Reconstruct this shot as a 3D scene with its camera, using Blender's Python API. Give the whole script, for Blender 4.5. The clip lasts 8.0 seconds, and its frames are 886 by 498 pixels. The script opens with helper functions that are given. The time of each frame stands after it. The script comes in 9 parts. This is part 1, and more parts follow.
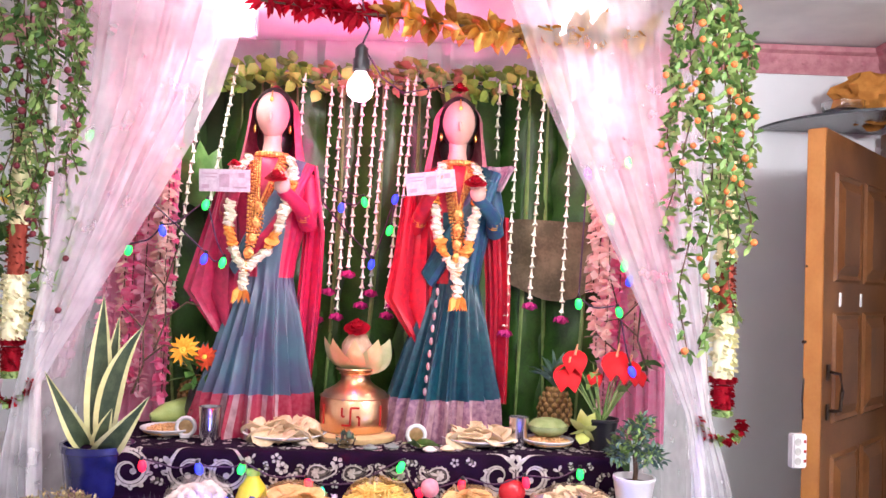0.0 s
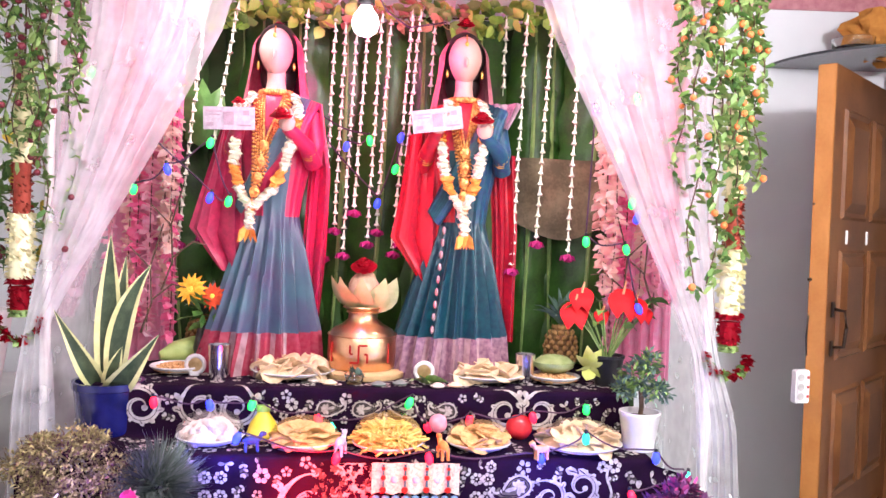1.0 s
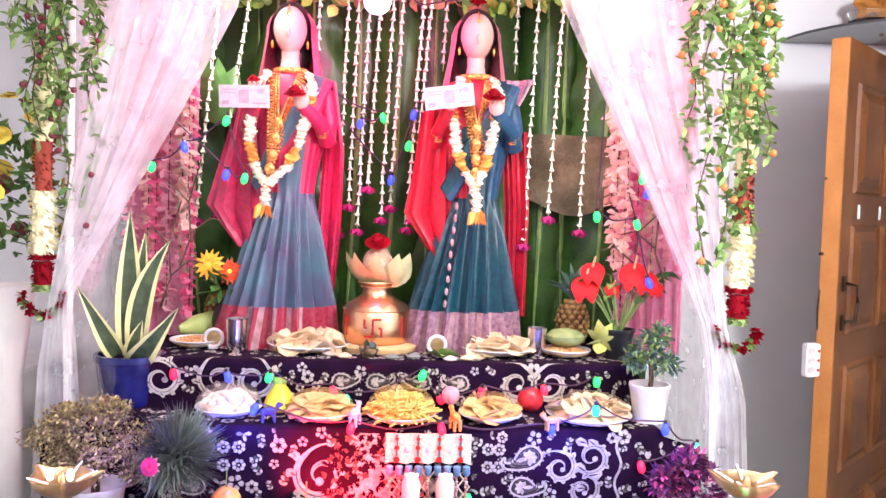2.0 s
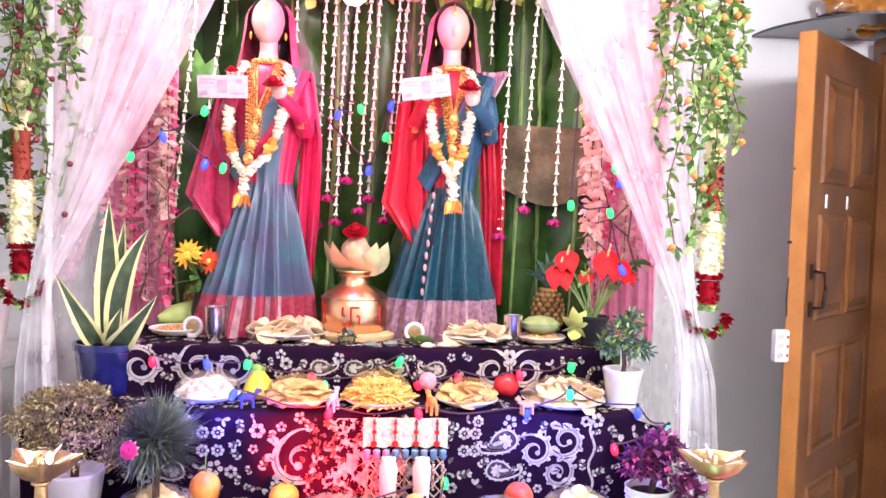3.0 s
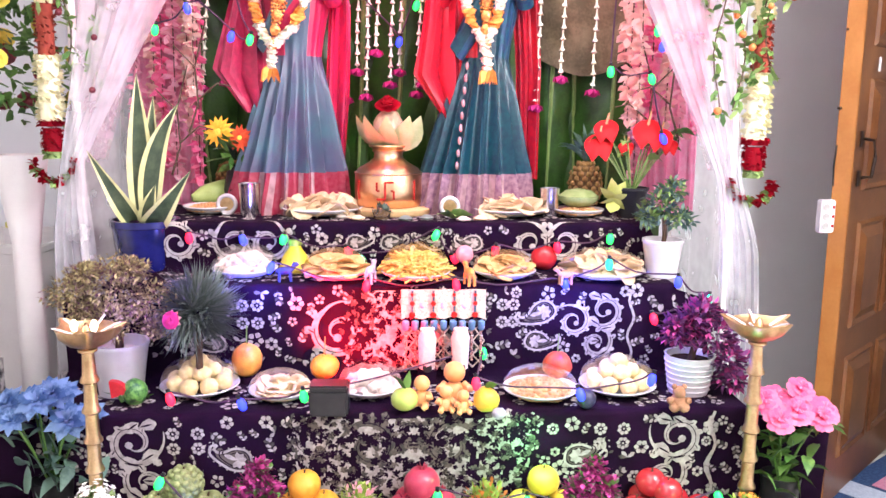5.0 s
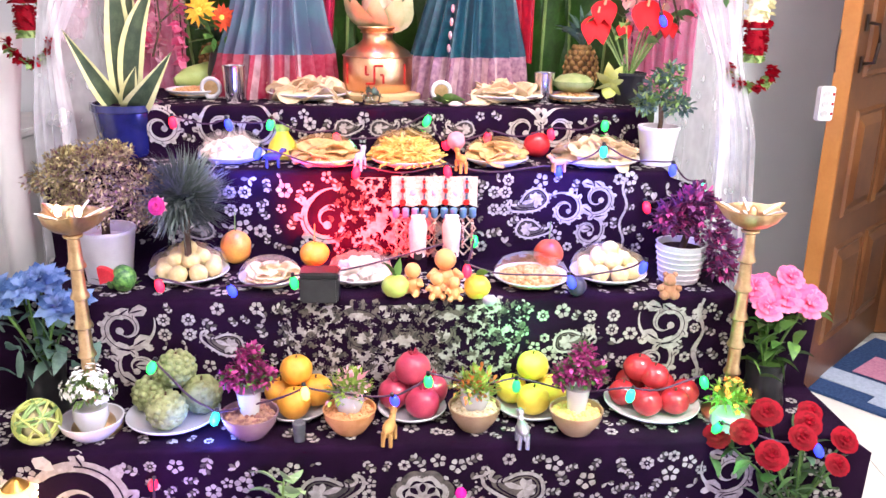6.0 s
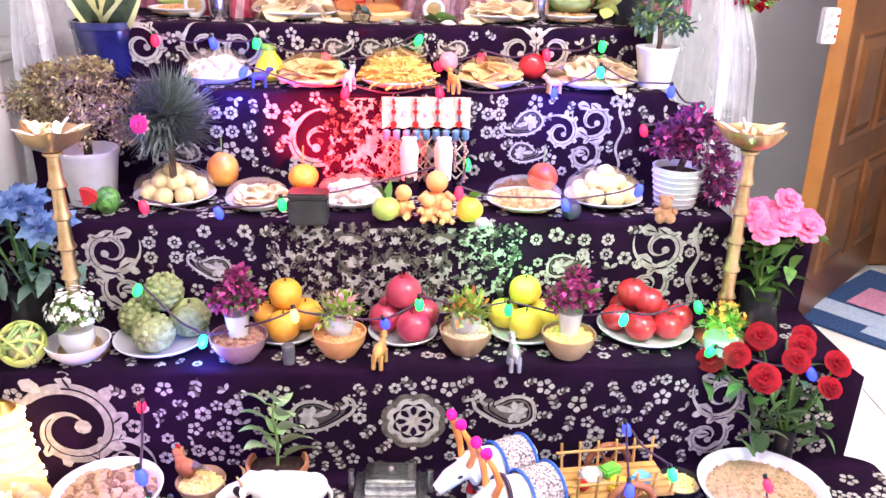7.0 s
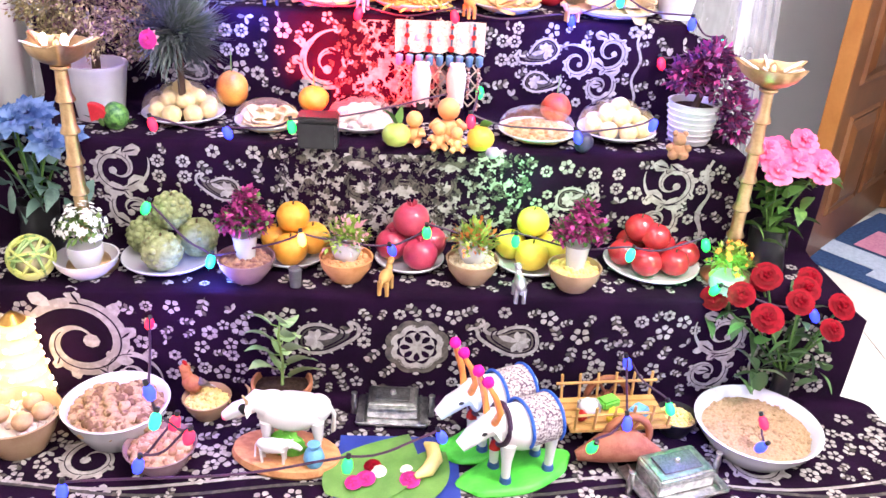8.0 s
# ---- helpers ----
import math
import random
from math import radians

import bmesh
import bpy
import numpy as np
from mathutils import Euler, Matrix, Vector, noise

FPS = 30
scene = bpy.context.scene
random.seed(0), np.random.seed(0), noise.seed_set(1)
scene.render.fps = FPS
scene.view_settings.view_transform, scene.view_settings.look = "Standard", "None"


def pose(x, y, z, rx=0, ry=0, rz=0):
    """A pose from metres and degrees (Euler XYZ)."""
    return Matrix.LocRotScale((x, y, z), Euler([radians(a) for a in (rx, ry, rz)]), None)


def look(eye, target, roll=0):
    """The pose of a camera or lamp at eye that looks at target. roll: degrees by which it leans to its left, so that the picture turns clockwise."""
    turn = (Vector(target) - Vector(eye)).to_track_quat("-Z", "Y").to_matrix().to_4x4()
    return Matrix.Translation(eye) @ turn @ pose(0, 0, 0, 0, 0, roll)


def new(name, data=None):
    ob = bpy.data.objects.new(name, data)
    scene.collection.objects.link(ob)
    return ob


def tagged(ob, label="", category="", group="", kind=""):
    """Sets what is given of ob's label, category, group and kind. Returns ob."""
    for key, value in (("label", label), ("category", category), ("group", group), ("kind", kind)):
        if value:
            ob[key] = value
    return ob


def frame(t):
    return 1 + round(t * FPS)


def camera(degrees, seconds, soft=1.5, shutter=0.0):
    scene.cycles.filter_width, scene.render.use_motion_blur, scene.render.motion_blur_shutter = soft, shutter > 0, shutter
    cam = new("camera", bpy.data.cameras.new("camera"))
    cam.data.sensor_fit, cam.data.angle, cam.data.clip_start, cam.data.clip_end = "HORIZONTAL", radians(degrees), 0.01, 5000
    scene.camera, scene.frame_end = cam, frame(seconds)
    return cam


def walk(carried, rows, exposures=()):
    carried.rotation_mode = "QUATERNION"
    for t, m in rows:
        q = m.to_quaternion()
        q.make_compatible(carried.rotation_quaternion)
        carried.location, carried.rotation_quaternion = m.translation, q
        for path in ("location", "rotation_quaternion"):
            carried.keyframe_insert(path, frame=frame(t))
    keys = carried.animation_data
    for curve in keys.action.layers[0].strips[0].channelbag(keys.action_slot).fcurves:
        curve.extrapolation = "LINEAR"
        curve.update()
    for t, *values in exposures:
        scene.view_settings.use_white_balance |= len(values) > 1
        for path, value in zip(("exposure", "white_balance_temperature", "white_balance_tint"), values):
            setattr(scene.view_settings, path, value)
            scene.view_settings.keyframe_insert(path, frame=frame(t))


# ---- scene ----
cam = camera(56.3, 8.0)
PATH = [
    (0, (0.003, 0.004, 1.49), (-0.003, 2.002, 1.57), 2.2),
    (0.5, (-0.008, -0.004, 1.482), (-0.025, 1.996, 1.504), 2.0),
    (1, (-0.022, 0.011, 1.461), (-0.019, 2.011, 1.415), 2.0),
    (1.5, (-0.003, 0.014, 1.468), (-0.033, 2.013, 1.394), 1.7),
    (1.7, (-0.006, -0.001, 1.466), (-0.046, 1.997, 1.384), 1.8),
    (2.8, (0.011, -0.052, 1.403), (-0.017, 1.944, 1.278), 1.5),
    (3, (0.013, -0.062, 1.416), (0.017, 1.935, 1.322), 1.7),
    (3.5, (-0.014, -0.084, 1.419), (0.0, 1.916, 1.423), 1.9),
    (4, (-0.026, -0.094, 1.39), (-0.028, 1.905, 1.321), 1.4),
    (4.5, (-0.011, -0.069, 1.348), (-0.048, 1.923, 1.178), 1.2),
    (5, (-0.007, -0.026, 1.333), (-0.066, 1.944, 0.997), 0.6),
    (5.2, (0.003, -0.015, 1.363), (-0.076, 1.937, 0.935), 0.5),
    (6.5, (-0.017, 0.012, 1.271), (-0.023, 1.909, 0.638), 1.3),
    (7, (-0.002, 0.028, 1.255), (-0.016, 1.893, 0.534), 1.3),
    (7.5, (0.011, 0.036, 1.255), (0.014, 1.869, 0.456), 2.6),
    (8, (-0.008, 0.035, 1.259), (-0.028, 1.828, 0.374), 3.3),
]
walk(cam, [(t, look(eye, target, roll)) for t, eye, target, roll in PATH], [(0.0, -0.36), (1.0, -0.14), (1.5, -0.06), (3.0, 0.0), (5.0, 0.04), (6.5, 0.12), (8.0, 0.14)])

# ---- light ----
world = bpy.data.worlds.new("room_air")
world.use_nodes = True
world.node_tree.nodes["Background"].inputs[0].default_value = (0.8, 0.85, 1.0, 1)
world.node_tree.nodes["Background"].inputs[1].default_value = 0.3
scene.world = world


def lamp(name, kind, loc, power, color, size=0.3, target=None, size_y=None, cone=60):
    d = bpy.data.lights.new(name, kind)
    d.energy, d.color = power, color
    if kind == "AREA":
        d.size = size
        if size_y:
            d.shape, d.size_y = "RECTANGLE", size_y
    elif kind == "SPOT":
        d.spot_size, d.spot_blend, d.shadow_soft_size = radians(cone), 0.8, size
    else:
        d.shadow_soft_size = size
    ob = new(name, d)
    ob.matrix_world = look(loc, target) if target else Matrix.Translation(loc)
    return ob


lamp("tube_light_glow", "AREA", (-0.7, -0.5, 2.38), 26, (1.0, 0.93, 0.99), 1.6, (-0.5, 1.6, 0.8), 0.4)
# added fill from overhead for the tiers, no fixture behind it
lamp("overhead_fill", "AREA", (-0.15, 1.0, 2.44), 29, (1.0, 0.94, 1.0), 2.2, (-0.1, 1.01, 0), 0.5)
# added point fill, out of view, that lifts the right wall and ceiling
lamp("right_wall_fill", "POINT", (1.2, 0.8, 2.2), 165, (1.0, 0.95, 1.0), 0.12)
lamp("flood_glow", "SPOT", (-0.66, 2.46, 2.2), 20, (1.0, 0.86, 0.93), 0.05, (-1.0, 2.62, 1.35), cone=125)
lamp("flood_glow", "SPOT", (0.38, 2.46, 2.2), 20, (1.0, 0.86, 0.93), 0.05, (0.64, 2.6, 1.35), cone=125)
lamp("colour_bulb_glow", "POINT", (-0.255, 2.33, 2.0), 38.0, (1.0, 0.03, 0.36), 0.035)
lamp("colour_projector_glow", "SPOT", (-0.34, 1.95, 0.675), 60, (1.0, 0.0, 0.02), 0.008, (-0.29, 2.17, 0.755), cone=105)

# ---- materials ----
MATS = {}


def mat(name, a, b=None, rough=0.6, metal=0.0, scale=40.0, fine=300.0, bump=0.25, sheen=0.0, trans=0.0, alpha=1.0, emit=0.0, sss=0.0, coat=0.0, rand=0.0, dist=0.002, ior=1.45):
    """A surface between the colours a and b, with grain at two scales; rand varies it from island to island."""
    if name in MATS:
        return MATS[name]
    b = b or tuple(c * 0.75 for c in a)
    m = bpy.data.materials.new(name)
    m.use_nodes = True
    nt = m.node_tree
    n, ln = nt.nodes, nt.links
    bs = n["Principled BSDF"]
    tc = n.new("ShaderNodeTexCoord")
    n1, n2 = n.new("ShaderNodeTexNoise"), n.new("ShaderNodeTexNoise")
    n1.inputs["Scale"].default_value, n1.inputs["Detail"].default_value = scale, 4
    n2.inputs["Scale"].default_value, n2.inputs["Detail"].default_value = fine, 3
    for k in (n1, n2):
        ln.new(tc.outputs["Object"], k.inputs["Vector"])
    ramp = n.new("ShaderNodeValToRGB")
    ramp.color_ramp.elements[0].position, ramp.color_ramp.elements[1].position = 0.36, 0.64
    ramp.color_ramp.elements[0].color, ramp.color_ramp.elements[1].color = (*b, 1), (*a, 1)
    mixf = n.new("ShaderNodeMath")
    mixf.operation = "MULTIPLY_ADD"
    mixf.inputs[1].default_value, mixf.inputs[2].default_value = 0.3, -0.15
    ln.new(n2.outputs["Fac"], mixf.inputs[0])
    add = n.new("ShaderNodeMath")
    ln.new(n1.outputs["Fac"], add.inputs[0])
    ln.new(mixf.outputs[0], add.inputs[1])
    last = add
    if rand:
        geo = n.new("ShaderNodeNewGeometry")
        r = n.new("ShaderNodeMath")
        r.operation = "MULTIPLY_ADD"
        r.inputs[1].default_value, r.inputs[2].default_value = rand, -rand / 2
        ln.new(geo.outputs["Random Per Island"], r.inputs[0])
        add2 = n.new("ShaderNodeMath")
        ln.new(add.outputs[0], add2.inputs[0])
        ln.new(r.outputs[0], add2.inputs[1])
        last = add2
    ln.new(last.outputs[0], ramp.inputs[0])
    ln.new(ramp.outputs[0], bs.inputs["Base Color"])
    bs.inputs["Roughness"].default_value, bs.inputs["Metallic"].default_value = rough, metal
    bs.inputs["Sheen Weight"].default_value, bs.inputs["Transmission Weight"].default_value = sheen, trans
    bs.inputs["Alpha"].default_value, bs.inputs["Coat Weight"].default_value, bs.inputs["IOR"].default_value = alpha, coat, ior
    bs.inputs["Coat Roughness"].default_value = 0.12
    if rough >= 0.55 and metal == 0:
        bs.inputs["Specular IOR Level"].default_value = 0.12 if rough > 0.9 else 0.22
    if sss:
        bs.inputs["Subsurface Weight"].default_value, bs.inputs["Subsurface Scale"].default_value = sss, 0.01
    if emit:
        bs.inputs["Emission Color"].default_value, bs.inputs["Emission Strength"].default_value = (*a, 1), emit
    if bump:
        bp = n.new("ShaderNodeBump")
        bp.inputs["Strength"].default_value, bp.inputs["Distance"].default_value = bump, dist
        ln.new(n2.outputs["Fac"], bp.inputs["Height"])
        ln.new(bp.outputs[0], bs.inputs["Normal"])
    MATS[name] = m
    return m


def sheer(name, colour, alpha):
    """Thin net cloth: partly seen through, partly lit from both sides."""
    m = bpy.data.materials.new(name)
    m.use_nodes = True
    n, ln = m.node_tree.nodes, m.node_tree.links
    n.remove(n["Principled BSDF"])
    d, tl, tp = n.new("ShaderNodeBsdfDiffuse"), n.new("ShaderNodeBsdfTranslucent"), n.new("ShaderNodeBsdfTransparent")
    d.inputs[0].default_value = tl.inputs[0].default_value = (*colour, 1)
    m1, m2 = n.new("ShaderNodeMixShader"), n.new("ShaderNodeMixShader")
    m1.inputs[0].default_value = 0.45
    wave, tc = n.new("ShaderNodeTexNoise"), n.new("ShaderNodeTexCoord")
    wave.inputs["Scale"].default_value = 14
    ln.new(tc.outputs["Object"], wave.inputs["Vector"])
    ma = n.new("ShaderNodeMath")
    ma.operation = "MULTIPLY_ADD"
    ma.inputs[1].default_value, ma.inputs[2].default_value = 0.3, alpha - 0.15
    ln.new(wave.outputs["Fac"], ma.inputs[0])
    ln.new(ma.outputs[0], m2.inputs[0])
    ln.new(d.outputs[0], m1.inputs[1])
    ln.new(tl.outputs[0], m1.inputs[2])
    ln.new(tp.outputs[0], m2.inputs[1])
    ln.new(m1.outputs[0], m2.inputs[2])
    ln.new(m2.outputs[0], n["Material Output"].inputs["Surface"])
    return m


def petal(name, a, b):
    """Thin silk petal: scatters light on both sides, each petal a little different."""
    m = mat(name, a, b, 0.6, scale=50, rand=0.5)
    n, ln = m.node_tree.nodes, m.node_tree.links
    tl, mix = n.new("ShaderNodeBsdfTranslucent"), n.new("ShaderNodeMixShader")
    mix.inputs[0].default_value = 0.5
    src = n["Principled BSDF"].inputs["Base Color"].links[0].from_socket
    ln.new(src, tl.inputs[0])
    ln.new(n["Principled BSDF"].outputs[0], mix.inputs[1])
    ln.new(tl.outputs[0], mix.inputs[2])
    ln.new(mix.outputs[0], n["Material Output"].inputs["Surface"])
    return m


WALL = mat("wall_paint", (0.80, 0.84, 0.86), (0.75, 0.79, 0.81), 0.8, scale=3, fine=220, bump=0.08)
WHITE_PAINT = mat("white_paint", (0.82, 0.81, 0.79), (0.74, 0.73, 0.72), 0.55, scale=6, bump=0.1)
PINK_PLASTER = mat("pink_plaster", (0.62, 0.30, 0.33), (0.5, 0.2, 0.24), 0.6, scale=30, bump=0.3)
TILE = mat("cream_tile", (0.78, 0.77, 0.70), (0.72, 0.71, 0.63), 0.25, scale=4, fine=60, bump=0.03)
GROUT = mat("grout", (0.5, 0.48, 0.43), rough=0.9)
CLOTH = mat("dark_purple_cloth", (0.014, 0.003, 0.017), (0.008, 0.002, 0.010), 0.98, scale=12, fine=900, bump=0.5, sheen=0.0)
CREAM = mat("cream_weave", (0.46, 0.42, 0.39), (0.30, 0.27, 0.25), 0.95, scale=60, fine=900, bump=0.5, rand=0.25)
OLIVE = mat("grey_olive_weave", (0.14, 0.12, 0.10), (0.06, 0.055, 0.05), 0.95, scale=60, fine=900, bump=0.5, rand=0.4)
NET = sheer("white_net", (0.93, 0.92, 0.95), 0.31)
NET_PINK = sheer("pink_net", (0.96, 0.80, 0.88), 0.26)
NET_THIN = sheer("thin_net", (0.92, 0.9, 0.92), 0.30)
PIPE = mat("white_plastic_pipe", (0.72, 0.7, 0.68), (0.62, 0.6, 0.58), 0.45, scale=20, bump=0.1)
BANANA_LEAF = mat("banana_leaf", (0.030, 0.095, 0.012), (0.010, 0.036, 0.006), 0.34, scale=9, fine=120, bump=0.5, rand=0.5)
DRY_LEAF = mat("dried_banana_leaf", (0.20, 0.15, 0.09), (0.09, 0.07, 0.04), 0.7, scale=12, fine=120, bump=0.5)
MIDRIB = mat("leaf_midrib", (0.22, 0.32, 0.10), (0.15, 0.24, 0.07), 0.45)
DARK_GREEN = mat("dark_green_sheet", (0.05, 0.10, 0.035), (0.03, 0.06, 0.02), 0.7, scale=8, bump=0.3)
TUBEROSE = mat("tuberose_bud", (0.80, 0.82, 0.70), (0.62, 0.68, 0.48), 0.6, scale=90, rand=0.3)
ROSE_RED = petal("red_petal", (0.40, 0.003, 0.018), (0.24, 0.002, 0.010))
MAGENTA = mat("magenta_petal", (0.55, 0.03, 0.22), (0.36, 0.02, 0.13), 0.6, scale=60, rand=0.5)
PINK = petal("pink_petal", (0.94, 0.30, 0.48), (0.90, 0.18, 0.38))
PALE_PINK = petal("pale_pink_petal", (0.95, 0.62, 0.70), (0.92, 0.46, 0.58))
PEACH = petal("peach_petal", (0.93, 0.74, 0.66), (0.88, 0.58, 0.52))
BLUE_PETAL = petal("blue_petal", (0.30, 0.45, 0.72), (0.10, 0.20, 0.42))
PURPLE_LEAF = mat("purple_leaf", (0.22, 0.06, 0.20), (0.10, 0.03, 0.10), 0.55, scale=50, rand=0.8)
MAUVE_LEAF = mat("mauve_flower", (0.50, 0.07, 0.26), (0.26, 0.03, 0.13), 0.6, scale=60, rand=0.8)
BROWN_LEAF = mat("olive_brown_foliage", (0.44, 0.38, 0.18), (0.28, 0.22, 0.12), 0.8, scale=14, rand=0.8)
GREY_GREEN = mat("grey_green_bristle", (0.17, 0.20, 0.19), (0.10, 0.13, 0.11), 0.6, scale=30, rand=0.8)
GREEN = mat("leaf_green", (0.12, 0.24, 0.05), (0.05, 0.13, 0.025), 0.5, scale=60, rand=0.8)
PALE_GREEN = mat("pale_leaf_green", (0.26, 0.38, 0.12), (0.14, 0.25, 0.06), 0.5, scale=60, rand=0.8)
LIME = mat("lime_leaf", (0.36, 0.50, 0.10), (0.22, 0.36, 0.05), 0.5, scale=60, rand=0.7)
BLUE_GREEN = mat("blue_green_leaf", (0.13, 0.22, 0.17), (0.06, 0.12, 0.09), 0.5, scale=60, rand=0.8)
YELLOW_GREEN = mat("yellow_green", (0.52, 0.55, 0.16), (0.4, 0.45, 0.1), 0.5, scale=30)
SNAKE = mat("snake_plant_green", (0.075, 0.105, 0.055), (0.03, 0.05, 0.028), 0.35, scale=28, bump=0.15)
SNAKE_EDGE = mat("snake_plant_margin", (0.68, 0.66, 0.34), (0.58, 0.56, 0.26), 0.4, scale=30, bump=0.1)
BROWN_STEM = mat("brown_stem", (0.10, 0.06, 0.04), rough=0.8, scale=60)
WIRE = mat("dark_wire", (0.06, 0.015, 0.05), (0.03, 0.01, 0.03), 0.5)
BRASS = mat("brass", (0.76, 0.46, 0.12), (0.6, 0.33, 0.08), 0.28, 1.0, scale=12, fine=150, bump=0.08)
PALE_BRASS = mat("worn_brass", (0.66, 0.47, 0.26), (0.48, 0.32, 0.16), 0.36, 1.0, scale=25, fine=150, bump=0.12)
COPPER = mat("copper", (0.80, 0.50, 0.30), (0.68, 0.38, 0.2), 0.3, 1.0, scale=10, fine=180, bump=0.06)
STEEL = mat("steel", (0.7, 0.7, 0.72), (0.6, 0.6, 0.62), 0.22, 1.0, scale=15, bump=0.04)
SILVER = mat("embossed_silver", (0.74, 0.73, 0.72), (0.40, 0.40, 0.40), 0.28, 1.0, scale=70, bump=0.5)
VERMILION = mat("vermilion", (0.40, 0.02, 0.015), rough=0.8)
CERAMIC = mat("white_ceramic", (0.62, 0.61, 0.62), (0.56, 0.55, 0.57), 0.22, scale=8, bump=0.02, coat=0.3)
MATTE_WHITE = mat("white_plastic", (0.70, 0.69, 0.69), (0.62, 0.61, 0.62), 0.45, scale=20, bump=0.08)
NAVY = mat("navy_glaze", (0.012, 0.014, 0.11), (0.006, 0.008, 0.06), 0.15, scale=15, bump=0.03, coat=0.5)
BLACK_PLASTIC = mat("black_plastic", (0.02, 0.02, 0.022), (0.012, 0.012, 0.014), 0.3, scale=30, bump=0.1)
TERRACOTTA = mat("terracotta", (0.48, 0.20, 0.10), (0.36, 0.14, 0.07), 0.8, scale=30, bump=0.4)
CLAY_ORANGE = mat("orange_clay", (0.66, 0.32, 0.14), (0.55, 0.24, 0.09), 0.7, scale=30, bump=0.3)
SOIL = mat("soil", (0.06, 0.035, 0.025), (0.03, 0.018, 0.012), 0.95, scale=90, bump=1.0, dist=0.006)
DOOR_WOOD = mat("varnished_teak", (0.17, 0.068, 0.022), (0.095, 0.034, 0.011), 0.3, scale=6, fine=90, bump=0.12)
DOOR_EDGE = mat("pale_teak_edge", (0.40, 0.17, 0.045), (0.33, 0.13, 0.03), 0.5, scale=8, fine=90, bump=0.1)
WOOD_TOY = mat("toy_wood", (0.52, 0.30, 0.10), (0.42, 0.22, 0.07), 0.55, scale=30)
BOARD = mat("pale_wood_board", (0.55, 0.38, 0.19), (0.45, 0.3, 0.14), 0.6, scale=18)
GLASS = mat("clear_glass", (0.95, 0.97, 0.96), (0.95, 0.97, 0.96), 0.03, trans=1.0, bump=0)
FILM = mat("cling_film", (0.95, 0.95, 0.95), (0.95, 0.95, 0.95), 0.10, trans=1.0, alpha=0.3, scale=20, fine=55, bump=0.9, ior=1.15)
SHELF_GLASS = mat("smoked_glass", (0.10, 0.11, 0.12), (0.08, 0.09, 0.1), 0.08, trans=0.4)


# ---- mesh tools ----
def part(name, bm, material, parent=None, label="", smooth=True, m=None):
    """Links a bmesh as one mesh object; material may be a list."""
    me = bpy.data.meshes.new(name)
    bm.normal_update()
    bm.to_mesh(me)
    bm.free()
    for k in material if isinstance(material, (list, tuple)) else [material]:
        me.materials.append(k)
    if smooth:
        me.polygons.foreach_set("use_smooth", [True] * len(me.polygons))
        me.set_sharp_from_angle(angle=radians(48))
    ob = new(name, me)
    if parent:
        ob.parent = parent
    if m is not None:
        ob.matrix_basis = m
    if label:
        ob["label"] = label
    return ob


def thing(name, loc, label, category, group="", rz=0.0, kind=""):
    ob = new(name)
    ob.empty_display_size = 0.05
    ob.matrix_basis = pose(*loc, 0, 0, rz)
    return tagged(ob, label, category, group, kind)


def single(name, bm, material, loc, label, category, group="", rz=0.0, kind="", smooth=True):
    ob = part(name, bm, material, None, "", smooth, pose(*loc, 0, 0, rz))
    return tagged(ob, label, category, group, kind)


def lathe(profile, seg=28, bm=None, mi=0, c=(0, 0, 0), wob=0.0):
    """Turns (radius, z) pairs round the z axis."""
    bm = bm or bmesh.new()
    rings = []
    for r, z in profile:
        if r < 1e-5:
            rings.append([bm.verts.new((c[0], c[1], c[2] + z))])
        else:
            rings.append([bm.verts.new((c[0] + r * (1 + wob * math.sin(5 * a + z * 60)) * math.cos(a), c[1] + r * (1 + wob * math.cos(4 * a)) * math.sin(a), c[2] + z)) for a in (2 * math.pi * k / seg for k in range(seg))])
    for A, B in zip(rings, rings[1:]):
        for k in range(seg):
            k2 = (k + 1) % seg
            if len(A) == 1 and len(B) == 1:
                break
            vs = [A[0], B[k2], B[k]] if len(A) == 1 else ([A[k], A[k2], B[0]] if len(B) == 1 else [A[k], A[k2], B[k2], B[k]])
            bm.faces.new(vs).material_index = mi
    return bm


def tube(path, r, seg=8, bm=None, mi=0, closed=False, caps=True):
    """A round bar along the path; r may be a list of radii."""
    bm = bm or bmesh.new()
    pts = [Vector(q) for q in path]
    rs = r if isinstance(r, (list, tuple)) else [r] * len(pts)
    rings, up = [], Vector((0.13, 0.21, 0.97))
    for k, q in enumerate(pts):
        d = (pts[(k + 1) % len(pts)] - pts[k - 1]) if closed else (pts[min(k + 1, len(pts) - 1)] - pts[max(k - 1, 0)])
        d = d.normalized() if d.length > 1e-9 else Vector((0, 0, 1))
        s = d.cross(up)
        if s.length < 0.05:
            s = d.cross(Vector((1, 0, 0)))
        s.normalize()
        w = d.cross(s)
        rings.append([bm.verts.new(q + (s * math.cos(a) + w * math.sin(a)) * max(rs[k], 1e-5)) for a in (2 * math.pi * i / seg for i in range(seg))])
    pairs = list(zip(rings, rings[1:])) + ([(rings[-1], rings[0])] if closed else [])
    for A, B in pairs:
        for i in range(seg):
            bm.faces.new([A[i], A[(i + 1) % seg], B[(i + 1) % seg], B[i]]).material_index = mi
    if caps and not closed:
        bm.faces.new(rings[0][::-1]).material_index = mi
        bm.faces.new(rings[-1]).material_index = mi
    return bm


